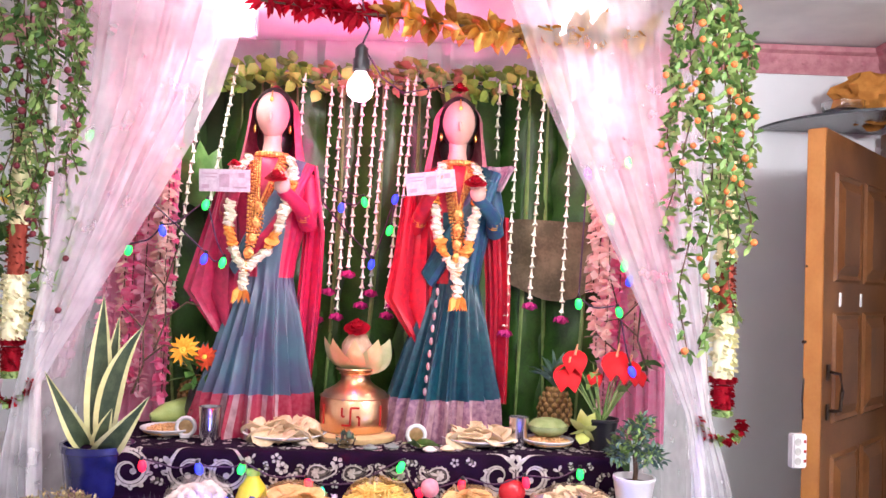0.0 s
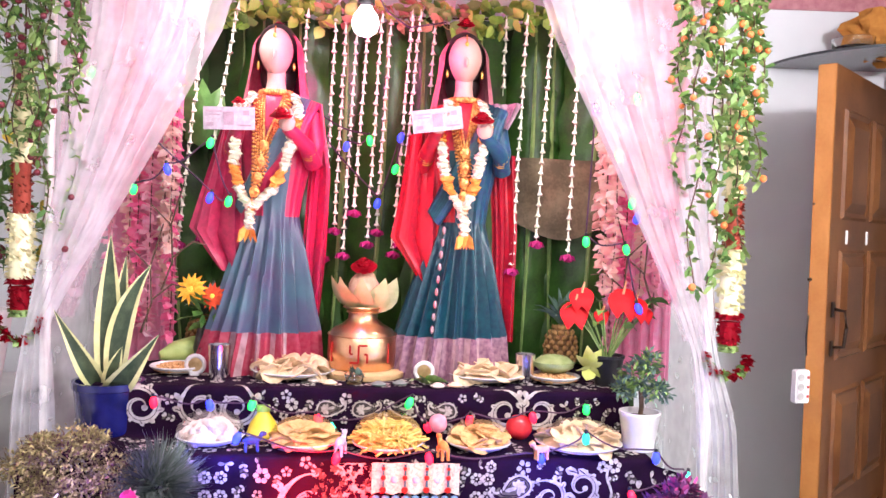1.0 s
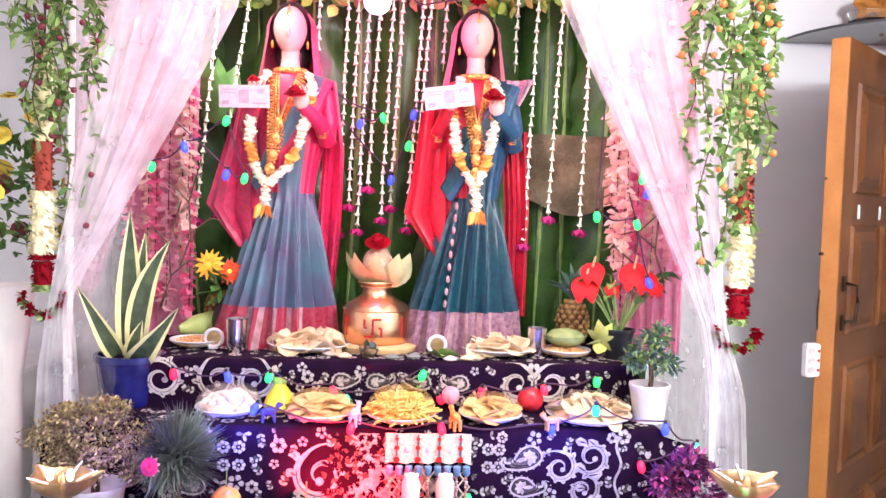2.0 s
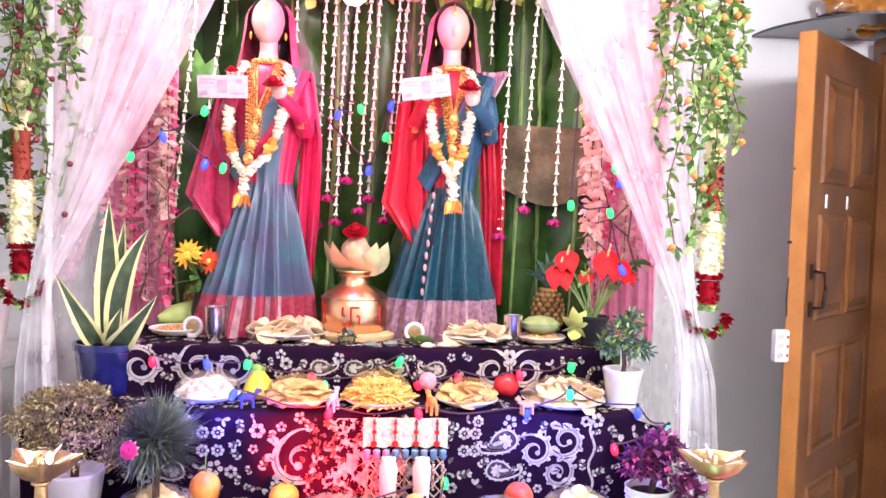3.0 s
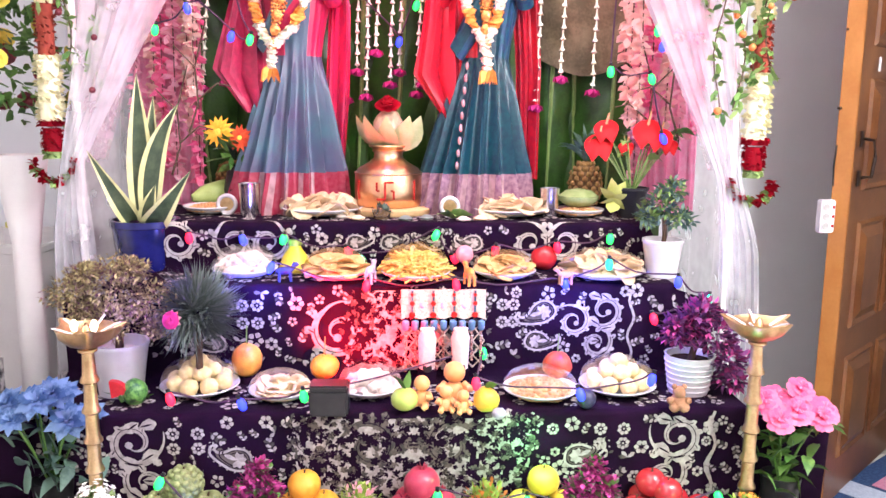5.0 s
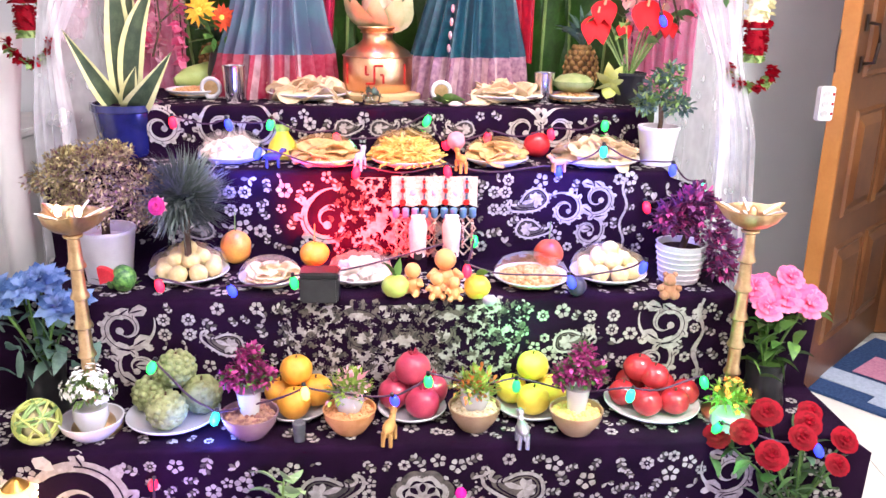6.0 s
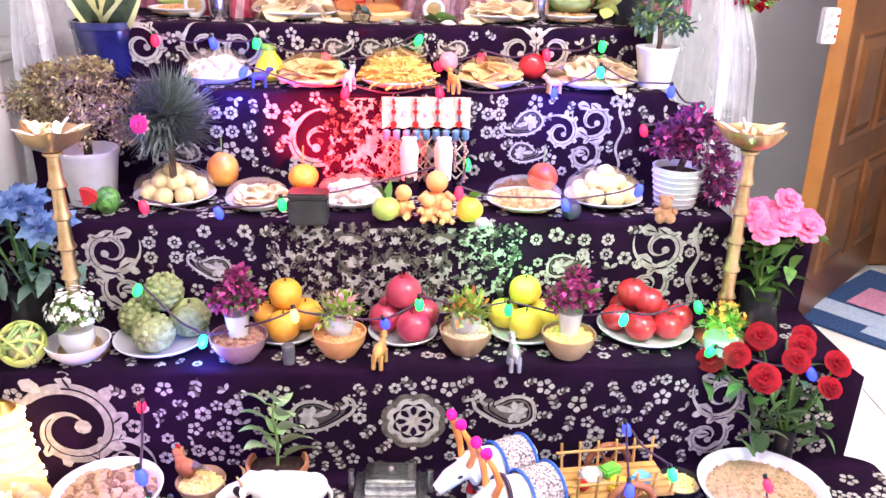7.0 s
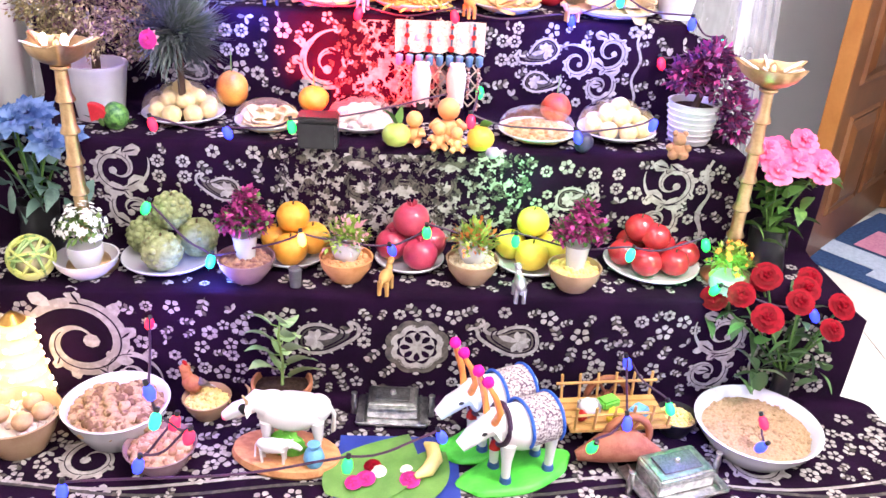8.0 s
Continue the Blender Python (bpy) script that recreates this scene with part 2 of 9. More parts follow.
def box(sx, sy, sz, c=(0, 0, 0), bevel=0.0, bm=None, mi=0, taper=1.0, m=None):
    """A block, its base centre at c, with chamfered edges."""
    own = bmesh.new()
    bmesh.ops.create_cube(own, size=1)
    for v in own.verts:
        k = taper if v.co.z > 0 else 1
        v.co = Vector((v.co.x * sx * k, v.co.y * sy * k, (v.co.z + 0.5) * sz))
    if bevel:
        bmesh.ops.bevel(own, geom=own.edges[:], offset=bevel, segments=2, affect="EDGES")
    mm = Matrix.Translation(c) @ (m or Matrix())
    for v in own.verts:
        v.co = mm @ v.co
    for f in own.faces:
        f.material_index = mi
    return own if bm is None else merge(bm, own)


def merge(bm, own):
    me = bpy.data.meshes.new("tmp")
    own.to_mesh(me)
    own.free()
    bm.from_mesh(me)
    bpy.data.meshes.remove(me)
    return bm


def ball(r, c=(0, 0, 0), sx=1, sy=1, sz=1, bm=None, mi=0, rough=0.0, freq=6.0, u=16, v=10, seed=0.0):
    """A lumpy round body."""
    bm = bm if bm is not None else bmesh.new()
    rings = []
    for i in range(v + 1):
        th = math.pi * i / v
        n = 1 if i in (0, v) else u
        ring = []
        for k in range(n):
            a = 2 * math.pi * k / u
            d = Vector((math.sin(th) * math.cos(a), math.sin(th) * math.sin(a), -math.cos(th)))
            q = 1 + rough * noise.noise(d * freq * 0.35 + Vector((seed, c[0] * 50, c[1] * 50))) if rough else 1
            ring.append(bm.verts.new((c[0] + d.x * r * sx * q, c[1] + d.y * r * sy * q, c[2] + d.z * r * sz * q)))
        rings.append(ring)
    for A, B in zip(rings, rings[1:]):
        for k in range(u):
            k2 = (k + 1) % u
            vs = [A[0], B[k2], B[k]] if len(A) == 1 else ([A[k], A[k2], B[0]] if len(B) == 1 else [A[k], A[k2], B[k2], B[k]])
            bm.faces.new(vs).material_index = mi
    return bm


def blade(bm, base, tip, width, bend=(0, 0, 0), mi=0, n=4, fold=0.25, side=None, edge=None):
    """A leaf or petal from base to tip, widest in the middle, folded along its rib."""
    b, t, bend = Vector(base), Vector(tip), Vector(bend)
    d = (t - b).normalized()
    s = Vector(side) if side else d.cross(Vector((0.31, 0.52, 0.79)))
    s = s.normalized() if s.length > 1e-4 else Vector((1, 0, 0))
    nrm = s.cross(d)
    rows = []
    for k in range(n + 1):
        f = k / n
        q = b.lerp(t, f) + bend * math.sin(math.pi * f * 0.9)
        w = width * 0.5 * (math.sin(math.pi * (0.12 + 0.88 * f) ** 0.8) if f < 1 else 0.0)
        if k == n:
            rows.append([bm.verts.new(q)])
        else:
            row = [q - s * w + nrm * w * fold, q, q + s * w + nrm * w * fold]
            if edge is not None:
                row = [row[0], row[0].lerp(q, 0.40), q, row[2].lerp(q, 0.40), row[2]]
            rows.append([bm.verts.new(x) for x in row])
    for A, B in zip(rows, rows[1:]):
        m = len(A) - 1
        for i in range(m):
            f = bm.faces.new([A[i], A[i + 1], B[0]] if len(B) == 1 else [A[i], A[i + 1], B[i + 1], B[i]])
            f.material_index = edge if edge is not None and i in (0, m - 1) else mi
    return bm


def round_petal(bm, base, tip, width, cup, mi=0, side=(1, 0, 0)):
    """A broad petal with a rounded, slightly rolled tip."""
    b, t, cup, sd = Vector(base), Vector(tip), Vector(cup), Vector(side).normalized()
    rows = []
    for f, w in ((0.0, 0.30), (0.35, 0.82), (0.68, 1.0), (0.90, 0.78), (1.0, 0.34)):
        q = b.lerp(t, f) + cup * math.sin(math.pi * f * 0.85)
        rows.append([bm.verts.new(q + sd * width * 0.5 * w * k - cup * (0.5 * abs(k) * w)) for k in (-1, 0, 1)])
    for A, B in zip(rows, rows[1:]):
        for i in (0, 1):
            bm.faces.new([A[i], A[i + 1], B[i + 1], B[i]]).material_index = mi
    return bm


def rand_dir(rng, up=-1.0):
    while True:
        d = Vector((rng.uniform(-1, 1), rng.uniform(-1, 1), rng.uniform(-1, 1)))
        if 0.1 < d.length < 1 and d.z / d.length > up:
            return d.normalized()


def foliage(bm, c, rx, rz, count, leaf, width, rng, mi=0, up=-0.6, shell=0.55, mis=None):
    """Small leaves spread through a rounded crown with an uneven outline."""
    c = Vector(c)
    for _ in range(count):
        d = rand_dir(rng, up)
        k = rng.uniform(shell, 1.0) * (0.85 + 0.3 * noise.noise(d * 2.2 + c * 9))
        q = c + Vector((d.x * rx, d.y * rx, d.z * rz)) * k
        o = (d + 0.9 * rand_dir(rng)).normalized()
        L = leaf * rng.uniform(0.7, 1.3)
        blade(bm, q, q + o * L, width * rng.uniform(0.7, 1.2), o.cross(Vector((0, 0, 1))) * L * 0.1, (rng.choice(mis) if mis else mi), 2, 0.3)
    return bm


def blossom(bm, c, r, rng, mi=0, layers=3, petals=6, axis=(0, 0, 1), core=None, cup=0.5, wide=1.15):
    """A flower of overlapping petals round an axis."""
    c, ax = Vector(c), Vector(axis).normalized()
    s = ax.cross(Vector((0.2, 0.9, 0.1))).normalized()
    w = ax.cross(s)
    for l in range(layers):
        f = 1 - l / (layers + 0.5)
        for k in range(petals):
            a = 2 * math.pi * (k + 0.5 * l + rng.uniform(-0.12, 0.12)) / petals
            d = s * math.cos(a) + w * math.sin(a)
            tip = c + d * r * f + ax * r * (cup * (l + 0.3) / layers)
            if wide > 0.7:
                round_petal(bm, c + ax * r * 0.05 * l, tip, r * wide * f * rng.uniform(0.85, 1.1), (d * -0.35 + ax * 0.3 + rand_dir(rng) * 0.12) * r * 0.5, mi, d.cross(ax))
            else:
                blade(bm, c + ax * r * 0.05 * l, tip, r * wide * f, ax * r * 0.12, mi, 3, 0.15, side=d.cross(ax))
    if core is not None:
        ball(r * 0.25, c + ax * r * 0.2, bm=bm, mi=core, u=8, v=5)
    return bm


# ---- the altar's own axes: turned a little from the room's ----
PIV = Vector((-0.19, 2.0, 0))
ALT = Matrix.Translation(PIV) @ Matrix.Rotation(radians(5.2), 4, "Z") @ Matrix.Translation(-Vector((0, 2.0, 0)))


def alt(x, y, z):
    return ALT @ Vector((x, y, z))


LEVEL = (0.0, 0.308, 0.589, 0.857, 1.005)
LIP = (1.10, 1.704, 1.924, 2.184, 2.344, 2.86)
HALF = (1.28, 1.14, 0.90, 0.78, 0.75)


# ---- the room ----
def room():
    def slab(name, sx, sy, sz, c, m, label):
        return tagged(part(name, box(sx, sy, sz, c), m, smooth=False), label, "wall" if "wall" in name else name, kind="structure")
    floor = slab("floor", 5.6, 7.4, 0.1, (0, 0.6, -0.108), GROUT, "cream glazed floor tiles with thin grout lines")
    slab("wall_north", 4.2, 0.15, 2.5, (-0.3, 3.425, 0), WALL, "pale blue-grey painted plaster wall")
    slab("wall_west", 0.15, 6.2, 2.5, (-2.5, 0.4, 0), WHITE_PAINT, "white painted side wall")
    slab("wall_south", 4.5, 0.15, 2.5, (-0.3, -2.8, 0), WHITE_PAINT, "white painted rear wall")
    wall_e = slab("wall_east", 0.15, 5.2, 2.5, (1.83, -0.2, 0), WALL, "pale blue-grey wall with a doorway")
    part("wall_pier", box(0.15, 0.1, 2.5, (1.83, 3.30, 0)), WALL, wall_e, smooth=False)
    part("wall_over_door", box(0.15, 0.85, 0.41, (1.83, 2.825, 2.09)), WALL, wall_e, smooth=False)
    slab("wall_passage", 0.12, 3.0, 2.5, (2.75, 2.6, 0), WHITE_PAINT, "white passage wall past the doorway")
    slab("ceiling", 5.4, 6.4, 0.1, (0.1, 0.35, 2.5), WHITE_PAINT, "white painted ceiling")
    drop = slab("ceiling_step", 1.2, 0.5, 0.035, (1.16, 2.45, 2.463), WHITE_PAINT, "shallow raised plaster border on the ceiling")
    # moulded cornice along two walls
    prof = [(0, 0), (0.012, 0.0), (0.016, 0.02), (0.03, 0.03), (0.036, 0.075), (0.055, 0.085), (0.06, 0.105), (0, 0.105)]
    for nm, a, b, out in (("cornice_north", (-2.4, 3.35), (1.755, 3.35), (0, -1)), ("cornice_east", (1.755, 3.35), (1.755, -2.7), (-1, 0))):
        bm = bmesh.new()
        ends = [[bm.verts.new((q[0] + out[0] * o, q[1] + out[1] * o, 2.39 + z)) for o, z in prof] for q in (a, b)]
        for k in range(len(prof) - 1):
            bm.faces.new([ends[0][k], ends[0][k + 1], ends[1][k + 1], ends[1][k]])
        rng = random.Random(4)
        L = (Vector(b) - Vector(a)).length
        n = int(L / 0.06)
        for k in range(n):  # raised leaf ornament
            q = Vector(a).lerp(Vector(b), (k + 0.5) / n)
            ball(0.018, (q.x + out[0] * 0.03, q.y + out[1] * 0.03, 2.44 + 0.006 * (-1) ** k), 1.0 if out[0] == 0 else 0.4, 0.4 if out[0] == 0 else 1.0, 0.7, bm=bm, u=6, v=4)
        tagged(part(nm, bm, PINK_PLASTER), "pink moulded plaster cornice with leaf ornament", "cornice", kind="structure")
    # tiles
    me = None
    for i in range(-5, 6):
        for j in range(-7, 8):
            x, y = i * 0.45 + 0.12, j * 0.45 + 0.2
            if abs(x) > 2.65 or y < -2.75 or y > 3.25:
                continue
            if me is None:
                t = part("tile", box(0.446, 0.446, 0.008, (0, 0, 0), 0.001), TILE, floor, smooth=False)
                me = t.data
            else:
                t = new("tile", me)
                t.parent = floor
            t.location = (x, y, -0.008)


room()


# ---- stepped altar and its cloth ----
def cloth_profile():
    """Side line of the cloth: (y, z) from the floor in front to the top's back, with rounded lips and hollows."""
    raw = [(LIP[0], 0.004)]
    for k in range(1, 5):
        raw += [(LIP[k] + 0.012, LEVEL[k - 1] + 0.004), (LIP[k] - 0.004, LEVEL[k])]
    raw.append((LIP[5], LEVEL[4]))
    out = [raw[0]]
    for k in range(1, len(raw) - 1):
        a, b, c = Vector(raw[k - 1]), Vector(raw[k]), Vector(raw[k + 1])
        r = 0.016 if k % 2 == 0 else 0.022
        p0, p1 = b + (a - b).normalized() * r, b + (c - b).normalized() * r
        for f in (0, 0.25, 0.5, 0.75, 1):
            q = p0.lerp(b, f).lerp(b.lerp(p1, f), f)
            out.append((q.x, q.y))
    out.append(raw[-1])
    return out


PROF = cloth_profile()
ARC = [0.0]
for A_, B_ in zip(PROF, PROF[1:]):
    ARC.append(ARC[-1] + math.hypot(B_[0] - A_[0], B_[1] - A_[1]))


def on_cloth(u, v, lift=0.0):
    """The cloth's point u metres across and v metres along its side line."""
    v = min(max(v, 0.0), ARC[-1] - 1e-6)
    k = max(i for i in range(len(ARC) - 1) if ARC[i] <= v)
    f = (v - ARC[k]) / (ARC[k + 1] - ARC[k])
    a, b = Vector(PROF[k]), Vector(PROF[k + 1])
    q = a.lerp(b, f)
    d = (b - a).normalized()
    n = Vector((-d.y, d.x))
    steep = abs(d.y)
    wave = steep * (0.007 * noise.noise(Vector((u * 3.1, v * 1.7, 0.3))) + 0.003 * noise.noise(Vector((u * 11, v * 4, 2.1)))) + 0.0012 * noise.noise(Vector((u * 9, v * 9, 5)))
    sag = -0.004 * noise.noise(Vector((u * 4.0, 7.7, v * 0.3))) * (1 - steep)
    q = q + n * (lift + wave)
    return alt(u, q.x, q.y + sag * 0.3)


def v_at(y=None, z=None, level=0):
    """Arc length at height z on the riser above a level, or at depth y on a tread."""
    best = 0
    for k in range(len(PROF) - 1):
        a, b = PROF[k], PROF[k + 1]
        if z is not None and a[1] <= z <= b[1] and b[1] - a[1] > 0.03:
            return ARC[k] + (z - a[1]) / (b[1] - a[1]) * (ARC[k + 1] - ARC[k])
        if y is not None and abs(b[1] - a[1]) < 0.01 and a[0] <= y <= b[0] and abs(a[1] - LEVEL[level]) < 0.03:
            return ARC[k] + (y - a[0]) / (b[0] - a[0]) * (ARC[k + 1] - ARC[k])
    return best


def half_width(v):
    z = PROF[max(i for i in range(len(ARC)) if ARC[i] <= v + 1e-9)][1]
    pts = list(zip(LEVEL, HALF))
    for (z0, h0), (z1, h1) in zip(pts, pts[1:]):
        if z <= z1 + 1e-6:
            f = max(0, min(1, (z - z0) / (z1 - z0)))
            return h0 + (h1 - h0) * min(1, f * (8 if z0 == 0 else 1.0))
    return HALF[-1]


altar = thing("stepped_altar", (0, 0, 0), "four-tier altar draped in dark purple cloth woven with cream flowers", "altar", kind="structure")
for k in range(1, 5):
    bm = bmesh.new()
    y0, y1 = LIP[k] + 0.02, LIP[5]
    q = [(-HALF[k], y0), (HALF[k], y0), (HALF[k], y1), (-HALF[k], y1)]
    low = [bm.verts.new(alt(x, y, 0.0)) for x, y in q]
    top = [bm.verts.new(alt(x, y, LEVEL[k] - 0.006)) for x, y in q]
    bm.faces.new(top)
    for i in range(4):
        bm.faces.new([low[i], low[(i + 1) % 4], top[(i + 1) % 4], top[i]])
    part("tier", bm, CLOTH, altar, "dark cloth-covered tier", smooth=False)
bm = bmesh.new()
grid = []
NU = 90
vs = []
for a, b in zip(ARC, ARC[1:]):
    n = max(1, int((b - a) / 0.03))
    vs += [a + (b - a) * i / n for i in range(n)]
vs.append(ARC[-1])
for v in vs:
    h = half_width(v)
    grid.append([bm.verts.new(on_cloth(-h + 2 * h * i / NU, v)) for i in range(NU + 1)])
for A_, B_ in zip(grid, grid[1:]):
    for i in range(NU):
        bm.faces.new([A_[i], A_[i + 1], B_[i + 1], B_[i]])
altar_cloth = tagged(part("altar_cloth", bm, CLOTH), "dark purple altar cloth with cream paisleys, scrolls and flowers", "tablecloth")


# ---- woven motifs of the cloth, each a thin raised shape ----
class Weave:
    def __init__(self):
        self.bm = bmesh.new()
        self.taken = []
        self.rng = random.Random(11)

    def poly(self, pts, mi=0, lift=0.0022):
        vs = [self.bm.verts.new(on_cloth(x, y, lift)) for x, y in pts]
        c = self.bm.verts.new(on_cloth(sum(p[0] for p in pts) / len(pts), sum(p[1] for p in pts) / len(pts), lift))
        for i in range(len(vs)):
            self.bm.faces.new([c, vs[i], vs[(i + 1) % len(vs)]]).material_index = mi

    def strip(self, pts, w, mi=0, lift=0.0022):
        """A band along pts; w is a width or a function of the fraction along it."""
        rows = []
        n = len(pts)
        for k, (x, y) in enumerate(pts):
            x0, y0 = pts[max(k - 1, 0)]
            x1, y1 = pts[min(k + 1, n - 1)]
            L = math.hypot(x1 - x0, y1 - y0) or 1
            h = (w(k / (n - 1)) if callable(w) else w) / 2
            ox, oy = -(y1 - y0) / L * h, (x1 - x0) / L * h
            rows.append((self.bm.verts.new(on_cloth(x + ox, y + oy, lift)), self.bm.verts.new(on_cloth(x - ox, y - oy, lift))))
        for A, B in zip(rows, rows[1:]):
            self.bm.faces.new([A[0], A[1], B[1], B[0]]).material_index = mi

    def free(self, x, y, r):
        return all((x - a) ** 2 + (y - b) ** 2 > (r + c) ** 2 for a, b, c in self.taken)

    def take(self, x, y, r):
        self.taken.append((x, y, r))

    def petal(self, x, y, a, L, w, mi=0, lift=0.0022):
        c, s = math.cos(a), math.sin(a)
        self.poly([(x + c * t * L - s * o * w, y + s * t * L + c * o * w) for t, o in ((0, 0), (0.3, 0.38), (0.7, 0.5), (1.0, 0.12), (1.0, -0.12), (0.7, -0.5), (0.3, -0.38))], mi, lift)

    def flower(self, x, y, r, n=6, mi=0):
        self.take(x, y, r)
        a0 = self.rng.uniform(0, 6)
        for k in range(n):
            a = a0 + 2 * math.pi * k / n
            self.petal(x + math.cos(a) * r * 0.28, y + math.sin(a) * r * 0.28, a, r * 0.72, r * 0.72, mi)

    def ring_flower(self, x, y, r, n=7):
        """A rosette of round petals about a dark eye."""
        self.take(x, y, r)
        a0 = self.rng.uniform(0, 1)
        for k in range(n):
            a = a0 + 2 * math.pi * k / n
            self.petal(x + math.cos(a) * r * 0.34, y + math.sin(a) * r * 0.34, a, r * 0.62, r * 0.62)
        self.poly([(x + r * 0.17 * math.cos(q), y + r * 0.17 * math.sin(q)) for q in (k * 1.0472 for k in range(6))])

    def paisley(self, x, y, r, flip=1, turn=0.0):
        """A comma-shaped drop: pale outline with dots, grey ground, leaf spray inside."""
        self.take(x, y, r * 0.8)
        line = [(-.62, -.05), (-.5, .32), (-.2, .5), (.2, .47), (.52, .28), (.8, .2), (.98, .32), (.9, .52), (1.14, .4), (1.12, .08), (.84, -.14), (.5, -.32), (.1, -.46), (-.3, -.43), (-.55, -.28)]
        n = len(line)

        def at(k, f):
            f = f % 1.0 * n
            i, t = int(f) % n, f - int(f)
            p = [line[(i + d) % n] for d in (-1, 0, 1, 2)]
            q = [0.5 * (2 * p[1][c] + (p[2][c] - p[0][c]) * t + (2 * p[0][c] - 5 * p[1][c] + 4 * p[2][c] - p[3][c]) * t * t + (3 * p[1][c] - p[0][c] - 3 * p[2][c] + p[3][c]) * t ** 3) for c in (0, 1)]
            px, py = (q[0] + 0.05) * k - 0.05, q[1] * k
            px = (px - 0.2) * flip
            return (x + r * (px * math.cos(turn) - py * math.sin(turn)), y + r * (px * math.sin(turn) + py * math.cos(turn)))
        self.poly([at(0.8, i / 26) for i in range(26)], 1, 0.0016)
        self.strip([at(1.0, i / 44) for i in range(45)], r * 0.11)
        self.strip([at(0.66, i / 30) for i in range(31)], r * 0.05, 2, 0.0026)
        for i in range(22):
            a = at(1.17, i / 22)
            self.poly([(a[0] + 0.045 * r * math.cos(t), a[1] + 0.045 * r * math.sin(t)) for t in (0, 1.57, 3.14, 4.71)])
        cx, cy = at(0.0, 0)
        for i in range(6):
            a = turn + (1.3 + i * 0.75 if flip > 0 else 1.84 - i * 0.75)
            self.petal(cx, cy, a, r * 0.36, r * 0.2, 0, 0.003)
        self.petal(cx, cy, turn + (0.25 if flip > 0 else math.pi - 0.25), r * 0.6, r * 0.2, 0, 0.003)

    def ground(self, x0, x1, y0, y1, cut=0.0, seed=0.0):
        """A pale ground with ragged edges, covered with dark leaves and flowers."""
        s = 0.0085
        cx = (x0 + x1) / 2
        nx, ny = int((x1 - x0) / s), int((y1 - y0) / s)
        for i in range(nx):
            for j in range(ny):
                x, y = x0 + (i + 0.5) * s, y0 + (j + 0.5) * s
                e = min(i, nx - 1 - i) / (0.22 * nx)
                if noise.noise(Vector((abs(x - cx) * 17, y * 17, seed))) + min(1, e) * 0.9 - 0.45 < cut:
                    continue
                self.poly([(x - s / 2, y - s / 2), (x + s / 2, y - s / 2), (x + s / 2, y + s / 2), (x - s / 2, y + s / 2)], 0, 0.0016)
        for k in range(int((x1 - x0) * (y1 - y0) / 0.00042)):
            x, y = self.rng.uniform(cx, x1), self.rng.uniform(y0, y1)
            r = self.rng.uniform(0.009, 0.017)
            mi = self.rng.choice((2, 2, 1))
            a, kind = self.rng.uniform(0, 6.28), self.rng.random()
            for sd in (-1, 1):
                px, turn = cx + sd * (x - cx), a if sd > 0 else math.pi - a
                if kind < 0.3:
                    for q in range(5):
                        self.petal(px, y, q * 1.2566, r * 0.8, r * 0.6, mi, 0.0026)
                else:
                    for q in (-0.7, 0, 0.7):
                        self.petal(px, y, turn + q, r * 1.1, r * 0.45, mi, 0.0026)

    def scroll(self, x, y, r, flip=1, turn=0.0, lobes=8, mi=0, turns=1.35):
        """A thick acanthus scroll: a smooth curling band with rounded lobes and a dark vein."""
        self.take(x, y, r * 0.9)
        pts = []
        n = 46
        for k in range(n):
            f = k / (n - 1)
            a = turn + flip * f * turns * 2 * math.pi
            q = r * (0.92 - 0.72 * f)
            pts.append((x + q * math.cos(a), y + q * math.sin(a)))
        self.strip(pts, lambda f: r * (0.05 + 0.30 * math.sin(math.pi * min(1, f + 0.12)) * (1 - 0.45 * f)), mi)
        self.strip(pts[4:34], lambda f: r * 0.035 * (1 - 0.5 * f), 2, 0.003)
        for k in range(lobes):
            f = 0.05 + 0.62 * k / lobes
            px, py = pts[int(f * (n - 1))]
            a = math.atan2(py - y, px - x)
            g = r * (0.34 - 0.2 * f)
            self.petal(px, py, a - flip * 0.55, g * 1.25, g * 0.85, mi)
            if k % 2:
                self.petal(px, py, a - flip * 0.55, g * 0.8, g * 0.16, 2, 0.003)
        ex, ey = pts[-1]
        self.poly([(ex + r * 0.15 * math.cos(q), ey + r * 0.15 * math.sin(q)) for q in (k * 0.7854 for k in range(8))], mi)
        tail = [(x + r * (0.92 + 0.25 * t) * math.cos(turn - flip * t * 0.9), y + r * (0.92 + 0.25 * t) * math.sin(turn - flip * t * 0.9)) for t in (k / 8 for k in range(9))]
        self.strip(tail, lambda f: r * (0.14 - 0.11 * f), mi)

    def acanthus(self, x, y0, y1, flip=1, w=0.055):
        """An upright border: two opposed scrolls with broad leaves between them, and a waving edge line."""
        h = y1 - y0
        self.scroll(x - flip * w * 0.15, y0 + h * 0.27, w * 1.0, -flip, 1.2 if flip > 0 else 1.9)
        self.scroll(x + flip * w * 0.25, y0 + h * 0.72, w * 1.1, flip, 3.6 if flip > 0 else -0.5)
        for f, g, a in ((0.08, 0.8, 0.6), (0.46, 0.9, 0.2), (0.52, 0.8, 2.6), (0.95, 0.7, -0.6), (0.9, 0.7, 2.9), (0.30, 0.6, 3.2)):
            q = a if flip > 0 else math.pi - a
            self.petal(x, y0 + h * f, q, w * g, w * g * 0.7)
            self.petal(x, y0 + h * f, q, w * g * 0.75, w * 0.08, 2, 0.003)
        self.strip([(x + flip * (w * 1.75 + 0.008 * math.sin(k * 0.9)), y0 + h * k / 14) for k in range(15)], 0.007)

